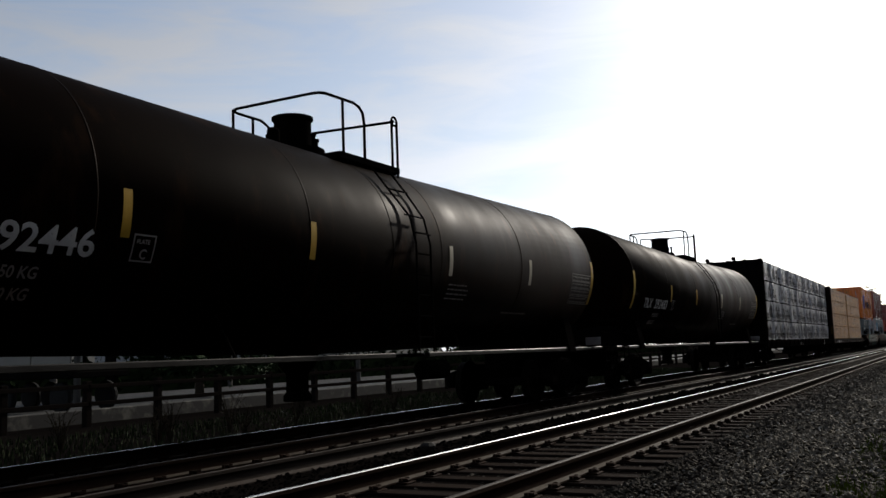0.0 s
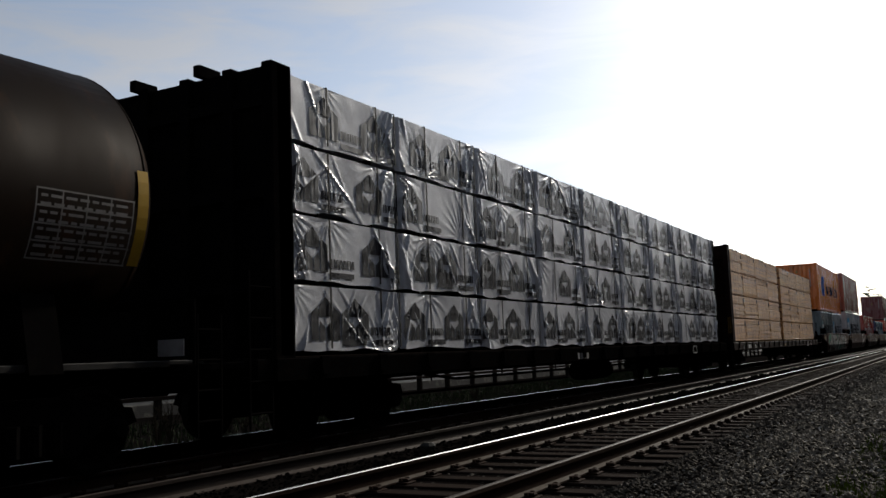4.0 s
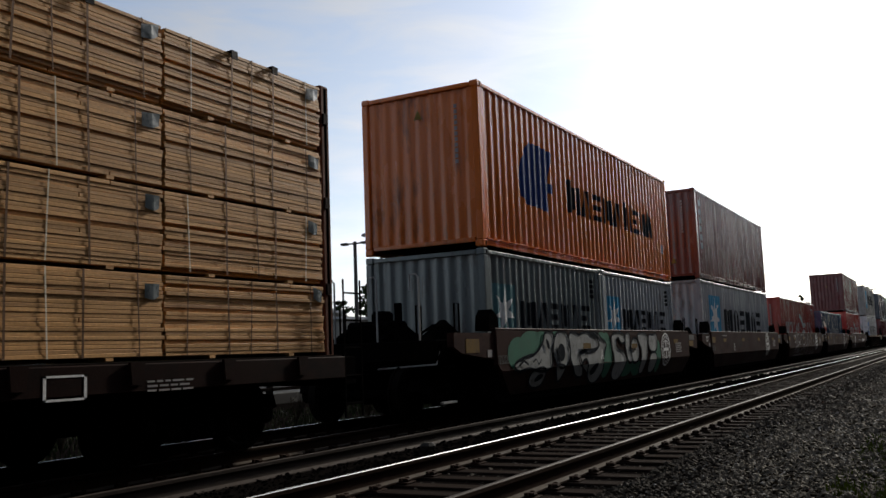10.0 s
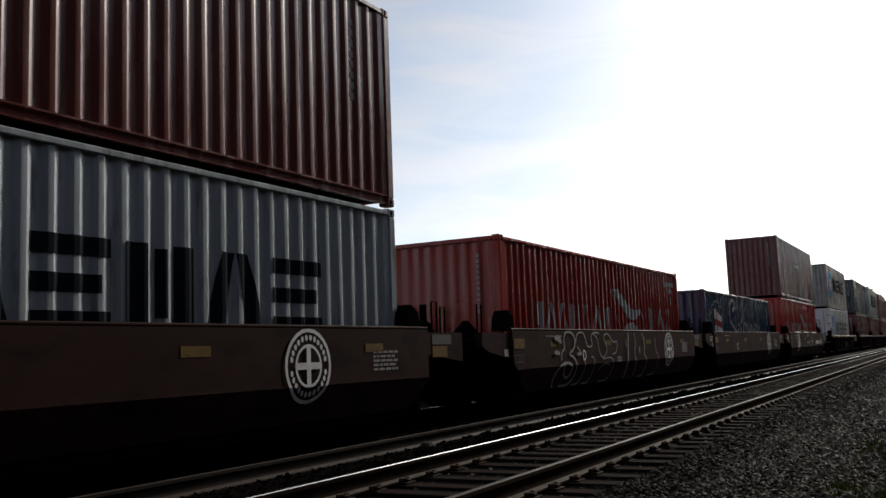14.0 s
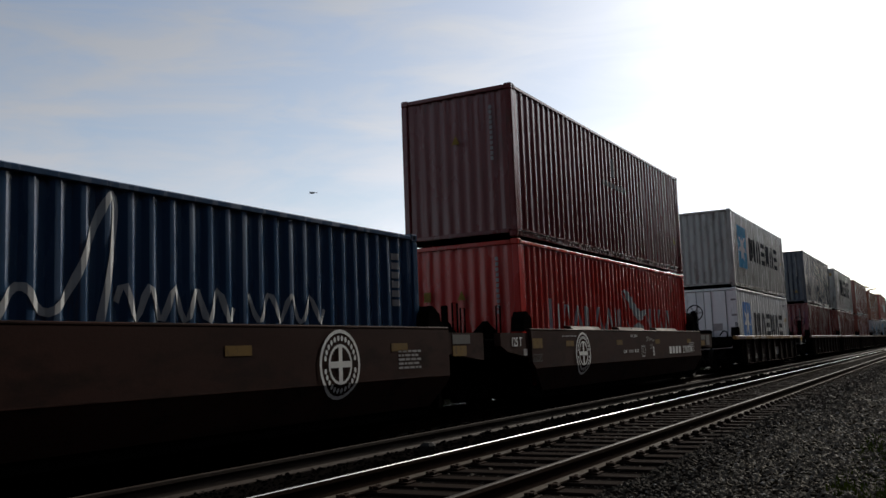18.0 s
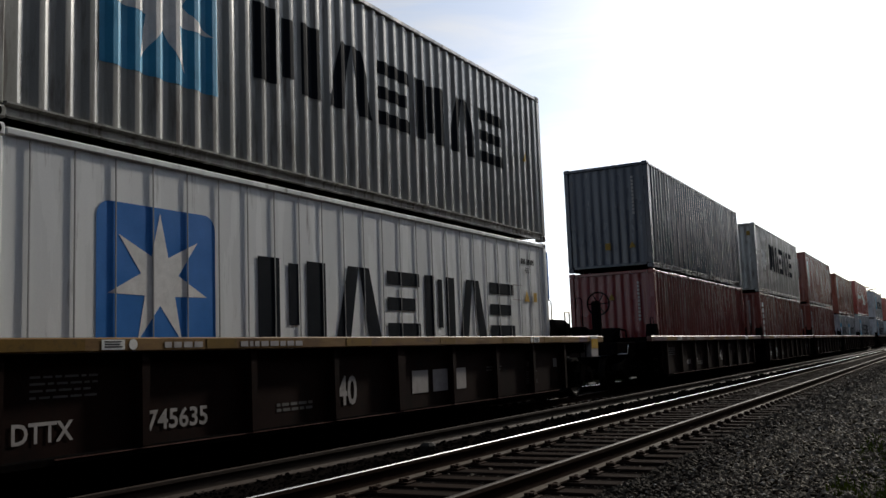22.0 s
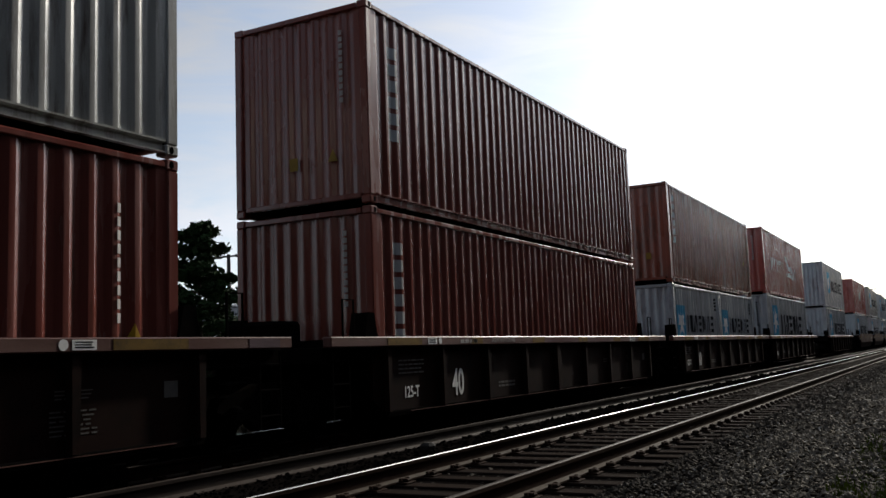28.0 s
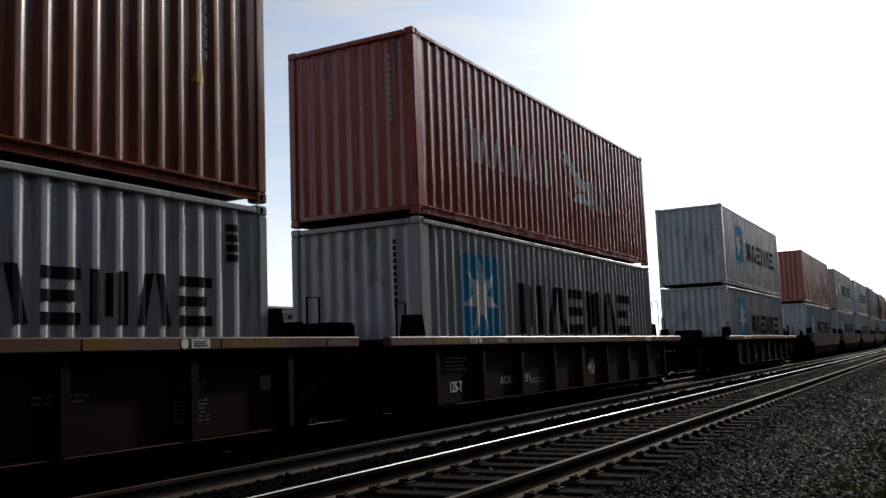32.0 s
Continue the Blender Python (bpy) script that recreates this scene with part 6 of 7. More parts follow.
part("stripe", Shape().box(1.54, 1.544, FT40 + 1.44, FT40 + 1.84, 1.20, 1.40), M_YELLOW, w, "yellow strip on the end step")
car_end(w, FT40 + 2.1, 1, (1.42, FT40 + 2.36, 2.17), ())
reservoir(w, 0.9, FT40 + 0.45, FT40 + 1.55, 1.64, 0.19)
car_end(w, -1.9, -1, posts=(-0.75,), rail=M_CAR)

# five ribbed units
c = container(196.76, ZW + HC + 0.035, FT40, HC_TOP, P_NAVY, "dark navy corrugated freight container", [])
end_marks(c, [STK(-0.02, 0.36), TRI(0.68, 0.38)], 0.2)
c = container(196.76, ZW, FT40, HC, P_MAROON, "maroon corrugated freight container", [])
end_marks(c, [TRI(0.0, 0.2)], 1.9)
c = container(212.60, ZW + HC + 0.035, FT40, HC_TOP, P_GREY2, "weathered grey corrugated freight container with a faded star", [("star", M_WPAINT, star_fans(1.95, 1.55, 0.68)), ("name_blocks", M_DKPAINT, letter_bars(3.5, 10.3, 1.1, 2.3, SIX))])
end_marks(c, [STK(0.95, 1.2)], 1.2, False)
c = container(212.60, ZW, FT40, HC, P_BROWN, "red-brown corrugated freight container with upright white name blocks", [("name_blocks", M_WPAINT, code_column(0.6, 1.05, 2.55, 6, 0.32)), ("code_column", M_GPAINT, code_column(11.4, 1.2, 2.4, 9, 0.07)), ("warning_triangle", M_YELLOW, [[(11.5, 0.95), (11.75, 0.95), (11.62, 1.2)]])])
end_marks(c, [], 0.3)
for z, mm in ((ZW + HC + 0.035, P_BROWN), (ZW, P_BROWN)):
    c = container(228.45, z, FT40, HC_TOP if z > 2 else HC, mm, "red-brown corrugated freight container with upright white name blocks", [("name_blocks", M_GREYWHITE, code_column(0.58, 1.0, 2.5, 6, 0.26)), ("code_column", M_GPAINT, code_column(11.4, 1.3, 2.5, 9, 0.07))])
    end_marks(c, [STK(-0.10, 0.2), TRI(0.60, 0.26)] if z > 2 else [], 0.4)
c = container(244.25, ZW + STD + 0.035, FT40, HC_TOP, P_BROWN2, "rust-stained brown corrugated freight container", [("name_blocks", M_GREYWHITE, code_column(0.72, 1.2, 2.7, 6, 0.24)), ("code_column", M_GPAINT, code_column(11.2, 1.5, 2.6, 8, 0.07)), ("warning_triangle", M_YELLOW, [[(11.0, 1.2), (11.22, 1.2), (11.11, 1.42)]])])
end_marks(c, [STK(0.58, 0.2), TRI(-0.95, 1.75)], 0.5, False)
for k in range(2):
    container(244.25 + k * 6.134, ZW, FT20, STD, P_GREY, "pale grey short corrugated freight container with a white star on blue", star_block(0.45, 1.02, 0.9, 0.95, M_SKYBLUE, M_WPAINT, 0.45) + [("name_blocks", M_DKPAINT, letter_bars(1.6, 5.25, 1.18, 1.7, SIX)), ("code_column", M_DKPAINT, code_column(5.4, 1.9, 2.35, 4, 0.16))])
c = container(260.0, ZW + HC + 0.035, FT40, HC_TOP, P_DULLRED, "faded red corrugated freight container with pale name blocks", [("name_blocks", M_WPAINT, letter_bars(1.75, 5.6, 1.15, 1.75, 7, 0.45, tall=(0,), stem=0.20, level=False) + letter_bars(7.9, 9.7, 1.0, 1.6, 3, 0.45, stem=0.20, level=False)), ("pennant", M_WPAINT, pennant(0.8, -0.1))])
end_marks(c, [], 0.3)
c = container(260.0, ZW, FT40, HC, P_GREY, "pale grey corrugated freight container with a white star on blue", star_block(1.35, 1.0, 1.5, 1.45, M_SKYBLUE, M_WPAINT, 0.7) + [("name_blocks", M_DKPAINT, letter_bars(3.6, 10.5, 1.12, 2.05, SIX))])
end_marks(c, [], 0.3, True, M_DKPAINT)
UNITS = (196.76, 212.60, 228.45, 244.25, 260.0)
for k, y in enumerate(UNITS):
    lead = 1.65 if k == 0 else (y - UNITS[k - 1] - FT40) / 2 - 0.38
    tail = 1.6 if k == 4 else (UNITS[k + 1] - y - FT40) / 2 - 0.38
    w = well_rib(y, FT40, "rust-brown ribbed well car unit with a bright rubbed top sill", lead, tail, group="ribbed well car units")
    if k in (0, 4):
        words(w, "AOK", 0.19, 2.23, 0.66, 1.403, M_GPAINT, 1.15)
        words(w, "5291", 0.21, 3.03, 0.66, 1.403, M_GPAINT, 1.25)
        words(w, "40", 0.46, 6.56, 0.68, 1.403, M_GPAINT, 0.85)
    else:
        words(w, "40", 0.56, 1.85 - 0.09 * (k == 3), 0.58, 1.403, squeeze=0.68)
    if k:
        words(w, "125-T", 0.22, 0.42, 0.62, 1.403, squeeze=0.80)
    if k == 0:
        part("end_platform", Shape().box(-1.12, 1.12, -3.2, -1.66, 1.02, 1.33, 0.03), M_CAR, w)
        part("draft_sill", Shape().box(-0.35, 0.35, -3.1, -0.3, 0.80, 1.05, 0.02), M_CAR, w)
        truck(w, -2.0)
        coupler(w, -3.1, -1)
        car_end(w, -3.0, -1, posts=(-0.75, 0.06), rail=M_CAR)
    truck(w, FT40 + (1.3 if k == 4 else (UNITS[k + 1] - y - FT40) / 2))
coupler(w, FT40 + 1.6, 1)
car_end(w, FT40 + 1.45, 1)

# the rest of the train
FAR = ((282.0, HC, P_GREY, HC, P_GREY, True), (302.85, HC, P_DULLRED, HC, P_GREY, False), (319.3, HC, P_GREY2, HC, P_GREY, False), (335.2, HC, P_GREY, HC, P_GREY, False),
       (351.0, HC, P_DARKGREY, HC, P_GREY2, False), (366.8, HC, P_BROWN, HC, P_GREY, False), (382.6, HC, P_GREY, STD, P_MAROON, False))
for y, h2, m2, h1, m1, rib in FAR:
    bars = [("name_blocks", M_DKPAINT, letter_bars(4.4, 11.0, 1.15, 1.9, 6))]
    container(y, ZW + h1 + 0.035, FT40, HC_TOP, m2, "corrugated freight container stacked on another", star_block(2.2, 1.0, 1.4, 1.4, M_SKYBLUE, M_WPAINT, 0.6) + bars if m2 in (P_GREY, P_GREY2) else [("emblem", M_GPAINT, [ellipse(6.5, 1.6, 0.5, 0.5, 12)])], group="far containers")
    container(y, ZW, FT40, h1, m1, "corrugated freight container set down in a well car", star_block(1.9, 1.0, 1.5, 1.5, M_SKYBLUE, M_WPAINT, 0.7) + bars if m1 in (P_GREY, P_GREY2) else [], group="far containers")
    w = (well_rib if rib else well_plate)(y, FT40, "brown well car with stacked containers", 1.7, 1.7, group="far well cars")
    truck(w, -1.6)
    truck(w, FT40 + 1.6)

# ---- ground ----
def ground_height(x, y):
    """Level of the ground: ballast shoulders fall away a little from the tracks."""
    near = -3.98
    d = 0.0
    if x > near + 1.5:
        d = -0.30 * min(1.0, (x - near - 1.5) / 3.5)
    if x < TRACK_X - 1.6:
        d = -0.28 * min(1.0, (TRACK_X - 1.6 - x) / 1.6)
    return d


sh = Shape()
xs = [-1500, -400, -120, -60, -40, -30, -24, -20, -17, -15, -13, -11.5, -10.8, -10.2, -9.6, -9, -8.13, -7.2, -6.5, -6.0, -5.6, -4.7, -3.98, -3.2, -2.5, -2.0, -1.4, -0.8, 0, 1, 2, 3, 5, 9, 20, 60, 200, 800, 1500]
ys = [-900, -200, -60, -20, -8, 0, 4, 8, 12, 16, 20, 26, 34, 44, 60, 80, 110, 150, 220, 350, 700, 1600, 3500]
v = [(x, y, ground_height(x, y) - 0.02) for y in ys for x in xs]
n = len(xs)
sh.add(v, [(j * n + i, j * n + i + 1, (j + 1) * n + i + 1, (j + 1) * n + i) for j in range(len(ys) - 1) for i in range(n - 1)])
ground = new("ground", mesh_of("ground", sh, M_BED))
tagged(ground, "dark gritty ground beside the railway", "ground", kind="structure")


def stones(name, n, region, size, seed, label, mat, near=0, sink=0.0):
    """Many small angular stones in one mesh."""
    r = np.random.RandomState(seed)
    base = np.array([(1, 0, 0), (-0.9, 0.1, 0.1), (0.1, 1, -0.1), (-0.1, -0.95, 0.1), (0.1, 0.1, 0.8), (0, 0, -0.8)])
    faces = np.array([(0, 2, 4), (2, 1, 4), (1, 3, 4), (3, 0, 4), (2, 0, 5), (1, 2, 5), (3, 1, 5), (0, 3, 5)])
    x0, x1, y0, y1 = region
    u = r.rand(n)
    py = y0 * (y1 / y0) ** u
    py[:near] = -8.0 + (y0 + 8.0) * u[:near]
    px = x0 + (x1 - x0) * r.rand(n)
    s = size * (0.55 + 0.9 * r.rand(n)) * np.clip(py / 9.0, 0.8, 2.2)
    ang = r.rand(n) * 6.283
    vs = base[None] * (0.7 + 0.6 * r.rand(n, 6, 1)) * s[:, None, None] * np.stack([0.8 + 0.5 * r.rand(n), 0.8 + 0.5 * r.rand(n), 0.55 + 0.4 * r.rand(n)], 1)[:, None]
    c, d = np.cos(ang)[:, None], np.sin(ang)[:, None]
    tilt = (r.rand(n, 1) - 0.5) * 1.2
    X, Y, Z = vs[..., 0] * c - vs[..., 1] * d, vs[..., 0] * d + vs[..., 1] * c, vs[..., 2] + vs[..., 0] * tilt
    gz = np.array([ground_height(a, b) for a, b in zip(px, py)]) - 0.01 - sink + r.rand(n) * 0.02
    V = np.stack([X + px[:, None], Y + py[:, None], Z + gz[:, None]], -1).reshape(-1, 3)
    F = (faces[None] + (np.arange(n) * 6)[:, None, None]).reshape(-1, 3)
    me = bpy.data.meshes.new(name)
    me.from_pydata(V.tolist(), [], F.tolist())
    me.materials.append(mat)
    ob = new(name, me)
    return tagged(ob, label, "ballast", kind="stuff")


stones("ballast_bank", 52000, (-2.15, 1.9, 3.6, 60.0), 0.026, 1, "grey crushed stone ballast beside the track", M_BALLAST, 9000)
stones("pale_ballast", 4200, (-2.4, 1.2, 3.6, 60.0), 0.020, 5, "scattered pale stones on the ballast", M_PALESTONE, 300)
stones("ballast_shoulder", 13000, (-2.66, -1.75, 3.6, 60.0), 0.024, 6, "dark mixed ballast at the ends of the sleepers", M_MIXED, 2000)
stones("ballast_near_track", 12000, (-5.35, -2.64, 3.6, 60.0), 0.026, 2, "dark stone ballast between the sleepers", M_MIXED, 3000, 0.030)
# The stone colour of these two carries the shade beside and under the train.
stones("ballast_between_tracks", 9000, (-7.0, -5.2, 3.6, 60.0), 0.026, 3, "dark stone ballast between two tracks", M_SHADEDSTONE, 2000, 0.015)
stones("ballast_train_track", 8000, (-10.2, -7.0, 3.6, 50.0), 0.026, 4, "dark stone ballast under the train", M_SHADEDSTONE, 3000)


# ---- tracks ----
def rail_section(x, y0, y1, z=0.0):
    """Foot, web and the underside of the head of one rail."""
    foot = [(x - 0.07, z), (x + 0.07, z), (x + 0.07, z + 0.012), (x + 0.012, z + 0.035), (x + 0.009, z + 0.13), (x + 0.034, z + 0.142), (x + 0.036, z + 0.172), (x - 0.036, z + 0.172), (x - 0.034, z + 0.142), (x - 0.009, z + 0.13), (x - 0.012, z + 0.035), (x - 0.07, z + 0.012)]
    return Shape().prism(foot, "y", y0, y1)


def track(name, cx, label, heads, n_plates):
    ob = thing(name, label, "railway track", kind="structure")
    for s in (-1, 1):
        r = part("rail", rail_section(cx + s * 0.7525, -30, 420, 0.008), M_RAIL, ob, "rusty steel rail with a worn head")
        x = cx + s * 0.7525
        part("rail_foot", Shape().prism([(x + 0.018, 0.036), (x + 0.071, 0.021), (x + 0.071, 0.025), (x + 0.018, 0.042)], "y", -30, 420), M_FOOT, r, "dusty foot of the rail")
        part("rail_head", Shape().prism([(x - 0.024, 0.18), (x + 0.024, 0.18), (x + 0.018, 0.185), (x - 0.018, 0.185)], "y", -30, 420), heads[0] if s < 0 else heads[1], r, "polished running surface")
    rt = random.Random(name)
    me = [mesh_of("tie", Shape().box(-1.30, 1.30, -0.115, 0.115, -0.14, 0.008, 0.012), M_TIE) for _ in range(1)]
    for k in range(244):
        y = -10.192 + k * 0.508
        t = part("tie", me[0], None, ob)
        t.location = (cx + rt.uniform(-0.05, 0.05), y + rt.uniform(-0.03, 0.03), rt.uniform(-0.012, 0.004))
        t.rotation_euler = (0, 0, rt.uniform(-0.02, 0.02))
    pl = mesh_of("tie_plate", Shape().box(-0.18, 0.18, -0.09, 0.09, 0.004, 0.020, 0.004).box(-0.115, -0.085, -0.075, -0.045, 0.02, 0.055).box(0.085, 0.115, 0.045, 0.075, 0.02, 0.055).box(0.085, 0.115, -0.075, -0.045, 0.02, 0.055).box(-0.16, -0.07, -0.04, 0.04, 0.02, 0.05, 0.01).box(0.07, 0.16, -0.04, 0.04, 0.02, 0.05, 0.01), M_RAIL)
    for k in range(n_plates):
        for s in (-1, 1):
            p = part("tie_plate", pl, None, ob)
            p.location = (cx + s * 0.7525, -10.192 + k * 0.508, 0)
    far = Shape()
    for k in range(560):
        y = -10.192 + (244 + k) * 0.508
        far.box(cx - 1.3, cx + 1.3, y - 0.11, y + 0.11, -0.1, 0.006)
    tagged(part("far_ties", far, M_TIE, ob, "distant sleepers"), kind="stuff")
    return ob


track("near_track", -3.985, "empty railway track with weathered sleepers and a shining rail", (M_RAILTOP, M_RAILDULL), 114)
track("train_track", TRACK_X, "railway track under the passing train", (M_RAILTOP, M_RAILDULL), 64)
spare = thing("spare_rail", "rusty spare rail lying on the ballast between the tracks", "rail", kind="structure")
part("rail", rail_section(-6.36, -30, 40, -0.02), M_OLDRAIL, spare)
part("rail", rail_section(-6.36, 40.02, 160, -0.02), M_OLDRAIL, spare)
rock = thing("loose_stone", "pale angular stone lying between the tracks", "stone", (-5.95, 10.34, 0.03))
part("stone_body", Shape().lathe([(0.01, -0.05), (0.09, -0.03), (0.11, 0.02), (0.06, 0.06), (0.01, 0.065)], "z", 7), M_CONC, rock)

# ---- behind the train: verge, fence, road ----
def grass(name, n, region, h, seed, label, lean=0.5, mat=M_GRASS):
    r = np.random.RandomState(seed)
    x0, x1, y0, y1 = region
    px, py = x0 + (x1 - x0) * r.rand(n), y0 + (y1 - y0) * r.rand(n)
    hh = h * (0.4 + 0.9 * r.rand(n)) * (0.6 + 0.8 * np.abs(np.sin(px * 1.3 + py * 0.7)))
    a, w = r.rand(n) * 6.283, 0.012 + 0.01 * r.rand(n)
    lx, ly = (r.rand(n) - 0.5) * lean * hh, (r.rand(n) - 0.5) * lean * hh
    gz = np.array([ground_height(p, q) for p, q in zip(px, py)]) - 0.03
    dx, dy = np.cos(a) * w, np.sin(a) * w
    V = np.stack([np.stack([px - dx, py - dy, gz], -1), np.stack([px + dx, py + dy, gz], -1), np.stack([px + dx * 0.6 + lx * 0.4, py + dy * 0.6 + ly * 0.4, gz + hh * 0.6], -1), np.stack([px + lx, py + ly, gz + hh], -1)], 1).reshape(-1, 3)
    k = np.arange(n)[:, None] * 4
    F = np.concatenate([k + np.array([[0, 1, 2]]), k + np.array([[0, 2, 3]])])
    me = bpy.data.meshes.new(name)
    me.from_pydata(V.tolist(), [], F.tolist())
    me.materials.append(mat)
    return tagged(new(name, me), label, "grass", kind="stuff")


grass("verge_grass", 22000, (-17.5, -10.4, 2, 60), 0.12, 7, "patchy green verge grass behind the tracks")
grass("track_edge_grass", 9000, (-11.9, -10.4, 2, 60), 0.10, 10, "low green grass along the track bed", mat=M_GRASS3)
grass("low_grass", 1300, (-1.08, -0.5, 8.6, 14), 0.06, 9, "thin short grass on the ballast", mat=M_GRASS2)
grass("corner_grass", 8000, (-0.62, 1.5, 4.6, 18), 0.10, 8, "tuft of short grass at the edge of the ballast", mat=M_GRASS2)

road = new("road", mesh_of("road", Shape().box(-36, -21.0, -80, 400, -0.40, -0.16), M_ASPHALT))
tagged(road, "pale worn asphalt road behind the fence", "road", kind="structure")
kerb = new("kerb", mesh_of("kerb", Shape().box(-20.98, -20.6, -80, 400, -0.40, 0.06, 0.02), M_CONC))
tagged(kerb, "low grey concrete kerb wall", "kerb", kind="structure")
fence = thing("rail_fence", "dark timber post and rail fence along the road", "fence")
pm = mesh_of("post", Shape().box(-0.09, 0.09, -0.09, 0.09, -0.35, 0.85, 0.015), M_TIMBER)
for k in range(46):
    p = part("post", pm, None, fence)
    p.location = (-19.4, 2.0 + k * 2.4, 0)
for z in (0.22, 0.66):
    for k in range(15):
        part("fence_rail", Shape().box(-19.34, -19.28, 2.0 + k * 7.2, 2.0 + k * 7.2 + 7.15, z, z + 0.11, 0.01), M_TIMBER, fence)


def hedge(name, x, y0, y1, h, seed, label):
    """A low dense hedge: leaf clumps round a dark core."""
    r = random.Random(seed)
    ob = thing(name, label, "hedge", (x, y0, -0.3))
    part("core", Shape().box(-0.35, 0.35, 0, y1 - y0, 0, h * 0.8, 0.1), M_HEDGE, ob)
    V, F = [], []
    for _ in range(7000):
        c = Vector((r.uniform(-0.55, 0.55), r.uniform(0, y1 - y0), h * r.random() ** 0.6 * (0.85 + 0.2 * math.sin(_ * 0.37))))
        a, b = Vector((r.gauss(0, 1), r.gauss(0, 1), r.gauss(0, 1))).normalized() * r.uniform(0.12, 0.28), Vector((r.gauss(0, 1), r.gauss(0, 1), r.gauss(0, 1))).normalized() * 0.16
        k = len(V)
        V += [tuple(c + a), tuple(c + b), tuple(c - a), tuple(c - b)]
        F.append((k, k + 1, k + 2, k + 3))
    tagged(part("leaves", Shape().add(V, F), M_HEDGE, ob), kind="stuff")
    return ob


def weed(x, y, h, seed):
    """A dry weed: many thin stems that fork from one root."""
    r = random.Random(seed)
    ob = thing("dry_weed", "dry dark weed with thin bare stems", "weed", (x, y, ground_height(x, y) - 0.03), "dry weeds")
    sh = Shape()
    for _ in range(16):
        a, ln, w = r.uniform(0, 6.28), h * r.uniform(0.55, 1.0), r.uniform(0.15, 0.5)
        tip = (math.cos(a) * ln * w, math.sin(a) * ln * w, ln)
        sh.tube([(0, 0, 0), (tip[0] * 0.35, tip[1] * 0.35, ln * 0.55), tip], 0.009, 4, True, 0.003)
        for q in (0.5, 0.7, 0.85):
            p = (tip[0] * q, tip[1] * q, ln * q)
            sh.tube([p, (p[0] + r.uniform(-0.12, 0.12), p[1] + r.uniform(-0.12, 0.12), p[2] + r.uniform(0.05, 0.16))], 0.005, 3)
    tagged(part("stem_tuft", sh, M_WEED, ob), kind="stuff")
    return ob


M_WEED = material("dry brown stems", (0.018, 0.014, 0.009), 0.9, 0, 0.4, 5, 40, 0.0, spec=0.02)
for k, (wx, wy, wh) in enumerate(((-12.6, 12.2, 0.75), (-13.1, 13.0, 0.9), (-12.4, 14.3, 0.7), (-13.6, 15.2, 0.95), (-12.9, 16.6, 0.8), (-13.9, 11.2, 0.8), (-12.5, 18.9, 0.6), (-13.4, 21.5, 0.7), (-12.7, 25.0, 0.6), (-13.8, 9.4, 0.8))):
    weed(wx, wy, wh, 60 + k)
hedge("hedge", -37.6, 22.0, 150.0, 2.0, 3, "low dark hedge beyond the road")


def tree(x, y, z, h, w, seed, label, n=1500, conifer=True):
    """A tapered trunk, limbs, and a crown of leaf clumps."""
    r = random.Random(seed)
    ob = thing("tree", label, "tree", (x, y, z))
    tr = Shape().tube([(0, 0, -0.2), (0.05, 0, h * 0.4), (0, 0.03, h * 0.97)], h * 0.028, 9, True, 0.02)
    limbs, tips = Shape(), []
    for k in range(46 if conifer else 26):
        f = 0.10 + 0.86 * (k + r.random()) / (46 if conifer else 26)
        a = k * 2.4 + r.uniform(-0.4, 0.4)
        if conifer:
            ln = w * (1.02 - f) ** 0.85 * r.uniform(0.6, 1.1) + 0.08
        else:
            ln = w * math.sin(math.pi * min(1, 0.15 + f * 0.85)) * r.uniform(0.6, 1.0)
        p0 = Vector((0, 0, h * f))
        p1 = p0 + Vector((math.cos(a) * ln, math.sin(a) * ln, ln * r.uniform(-0.05, 0.3)))
        limbs.tube([p0, (p0 + p1) / 2 + Vector((0, 0, ln * 0.06)), p1], 0.05, 5, True, 0.012)
        tips.append((p0, p1, ln))
    part("trunk", tr, M_BARK, ob)
    part("limbs", limbs, M_BARK, ob)
    V, F = [], []
    for _ in range(n):
        p0, p1, ln = r.choice(tips)
        c = p0.lerp(p1, r.uniform(0.25, 1.08)) + Vector((r.gauss(0, 0.12), r.gauss(0, 0.12), r.gauss(0, 0.09))) * (0.6 + ln * 0.5)
        for q in range(3):
            s = r.uniform(0.10, 0.24) * (0.6 + h * 0.05)
            a, b = Vector((r.gauss(0, 1), r.gauss(0, 1), r.gauss(0, 0.6))).normalized(), Vector((r.gauss(0, 1), r.gauss(0, 1), r.gauss(0, 0.6))).normalized()
            k = len(V)
            V += [tuple(c + a * s), tuple(c + b * s * 0.6), tuple(c - a * s), tuple(c - b * s * 0.6)]
            F.append((k, k + 1, k + 2, k + 3))
    part("crown", Shape().add(V, F), M_LEAF, ob)
    return ob


def place(px_dir, dist):
    """Ground place at a bearing (degrees left of the tracks) and distance from the camera's foot."""
    return -math.sin(radians(px_dir)) * dist, math.cos(radians(px_dir)) * dist


# ---- unseen walls added beside and behind the camera to block sky light ----
M_LIGHTBLOCK = material("dark light-blocking wall", (0.055, 0.036, 0.030), 0.9, 0, 0.3, 1.0, 30, 0.3, spec=0.08)
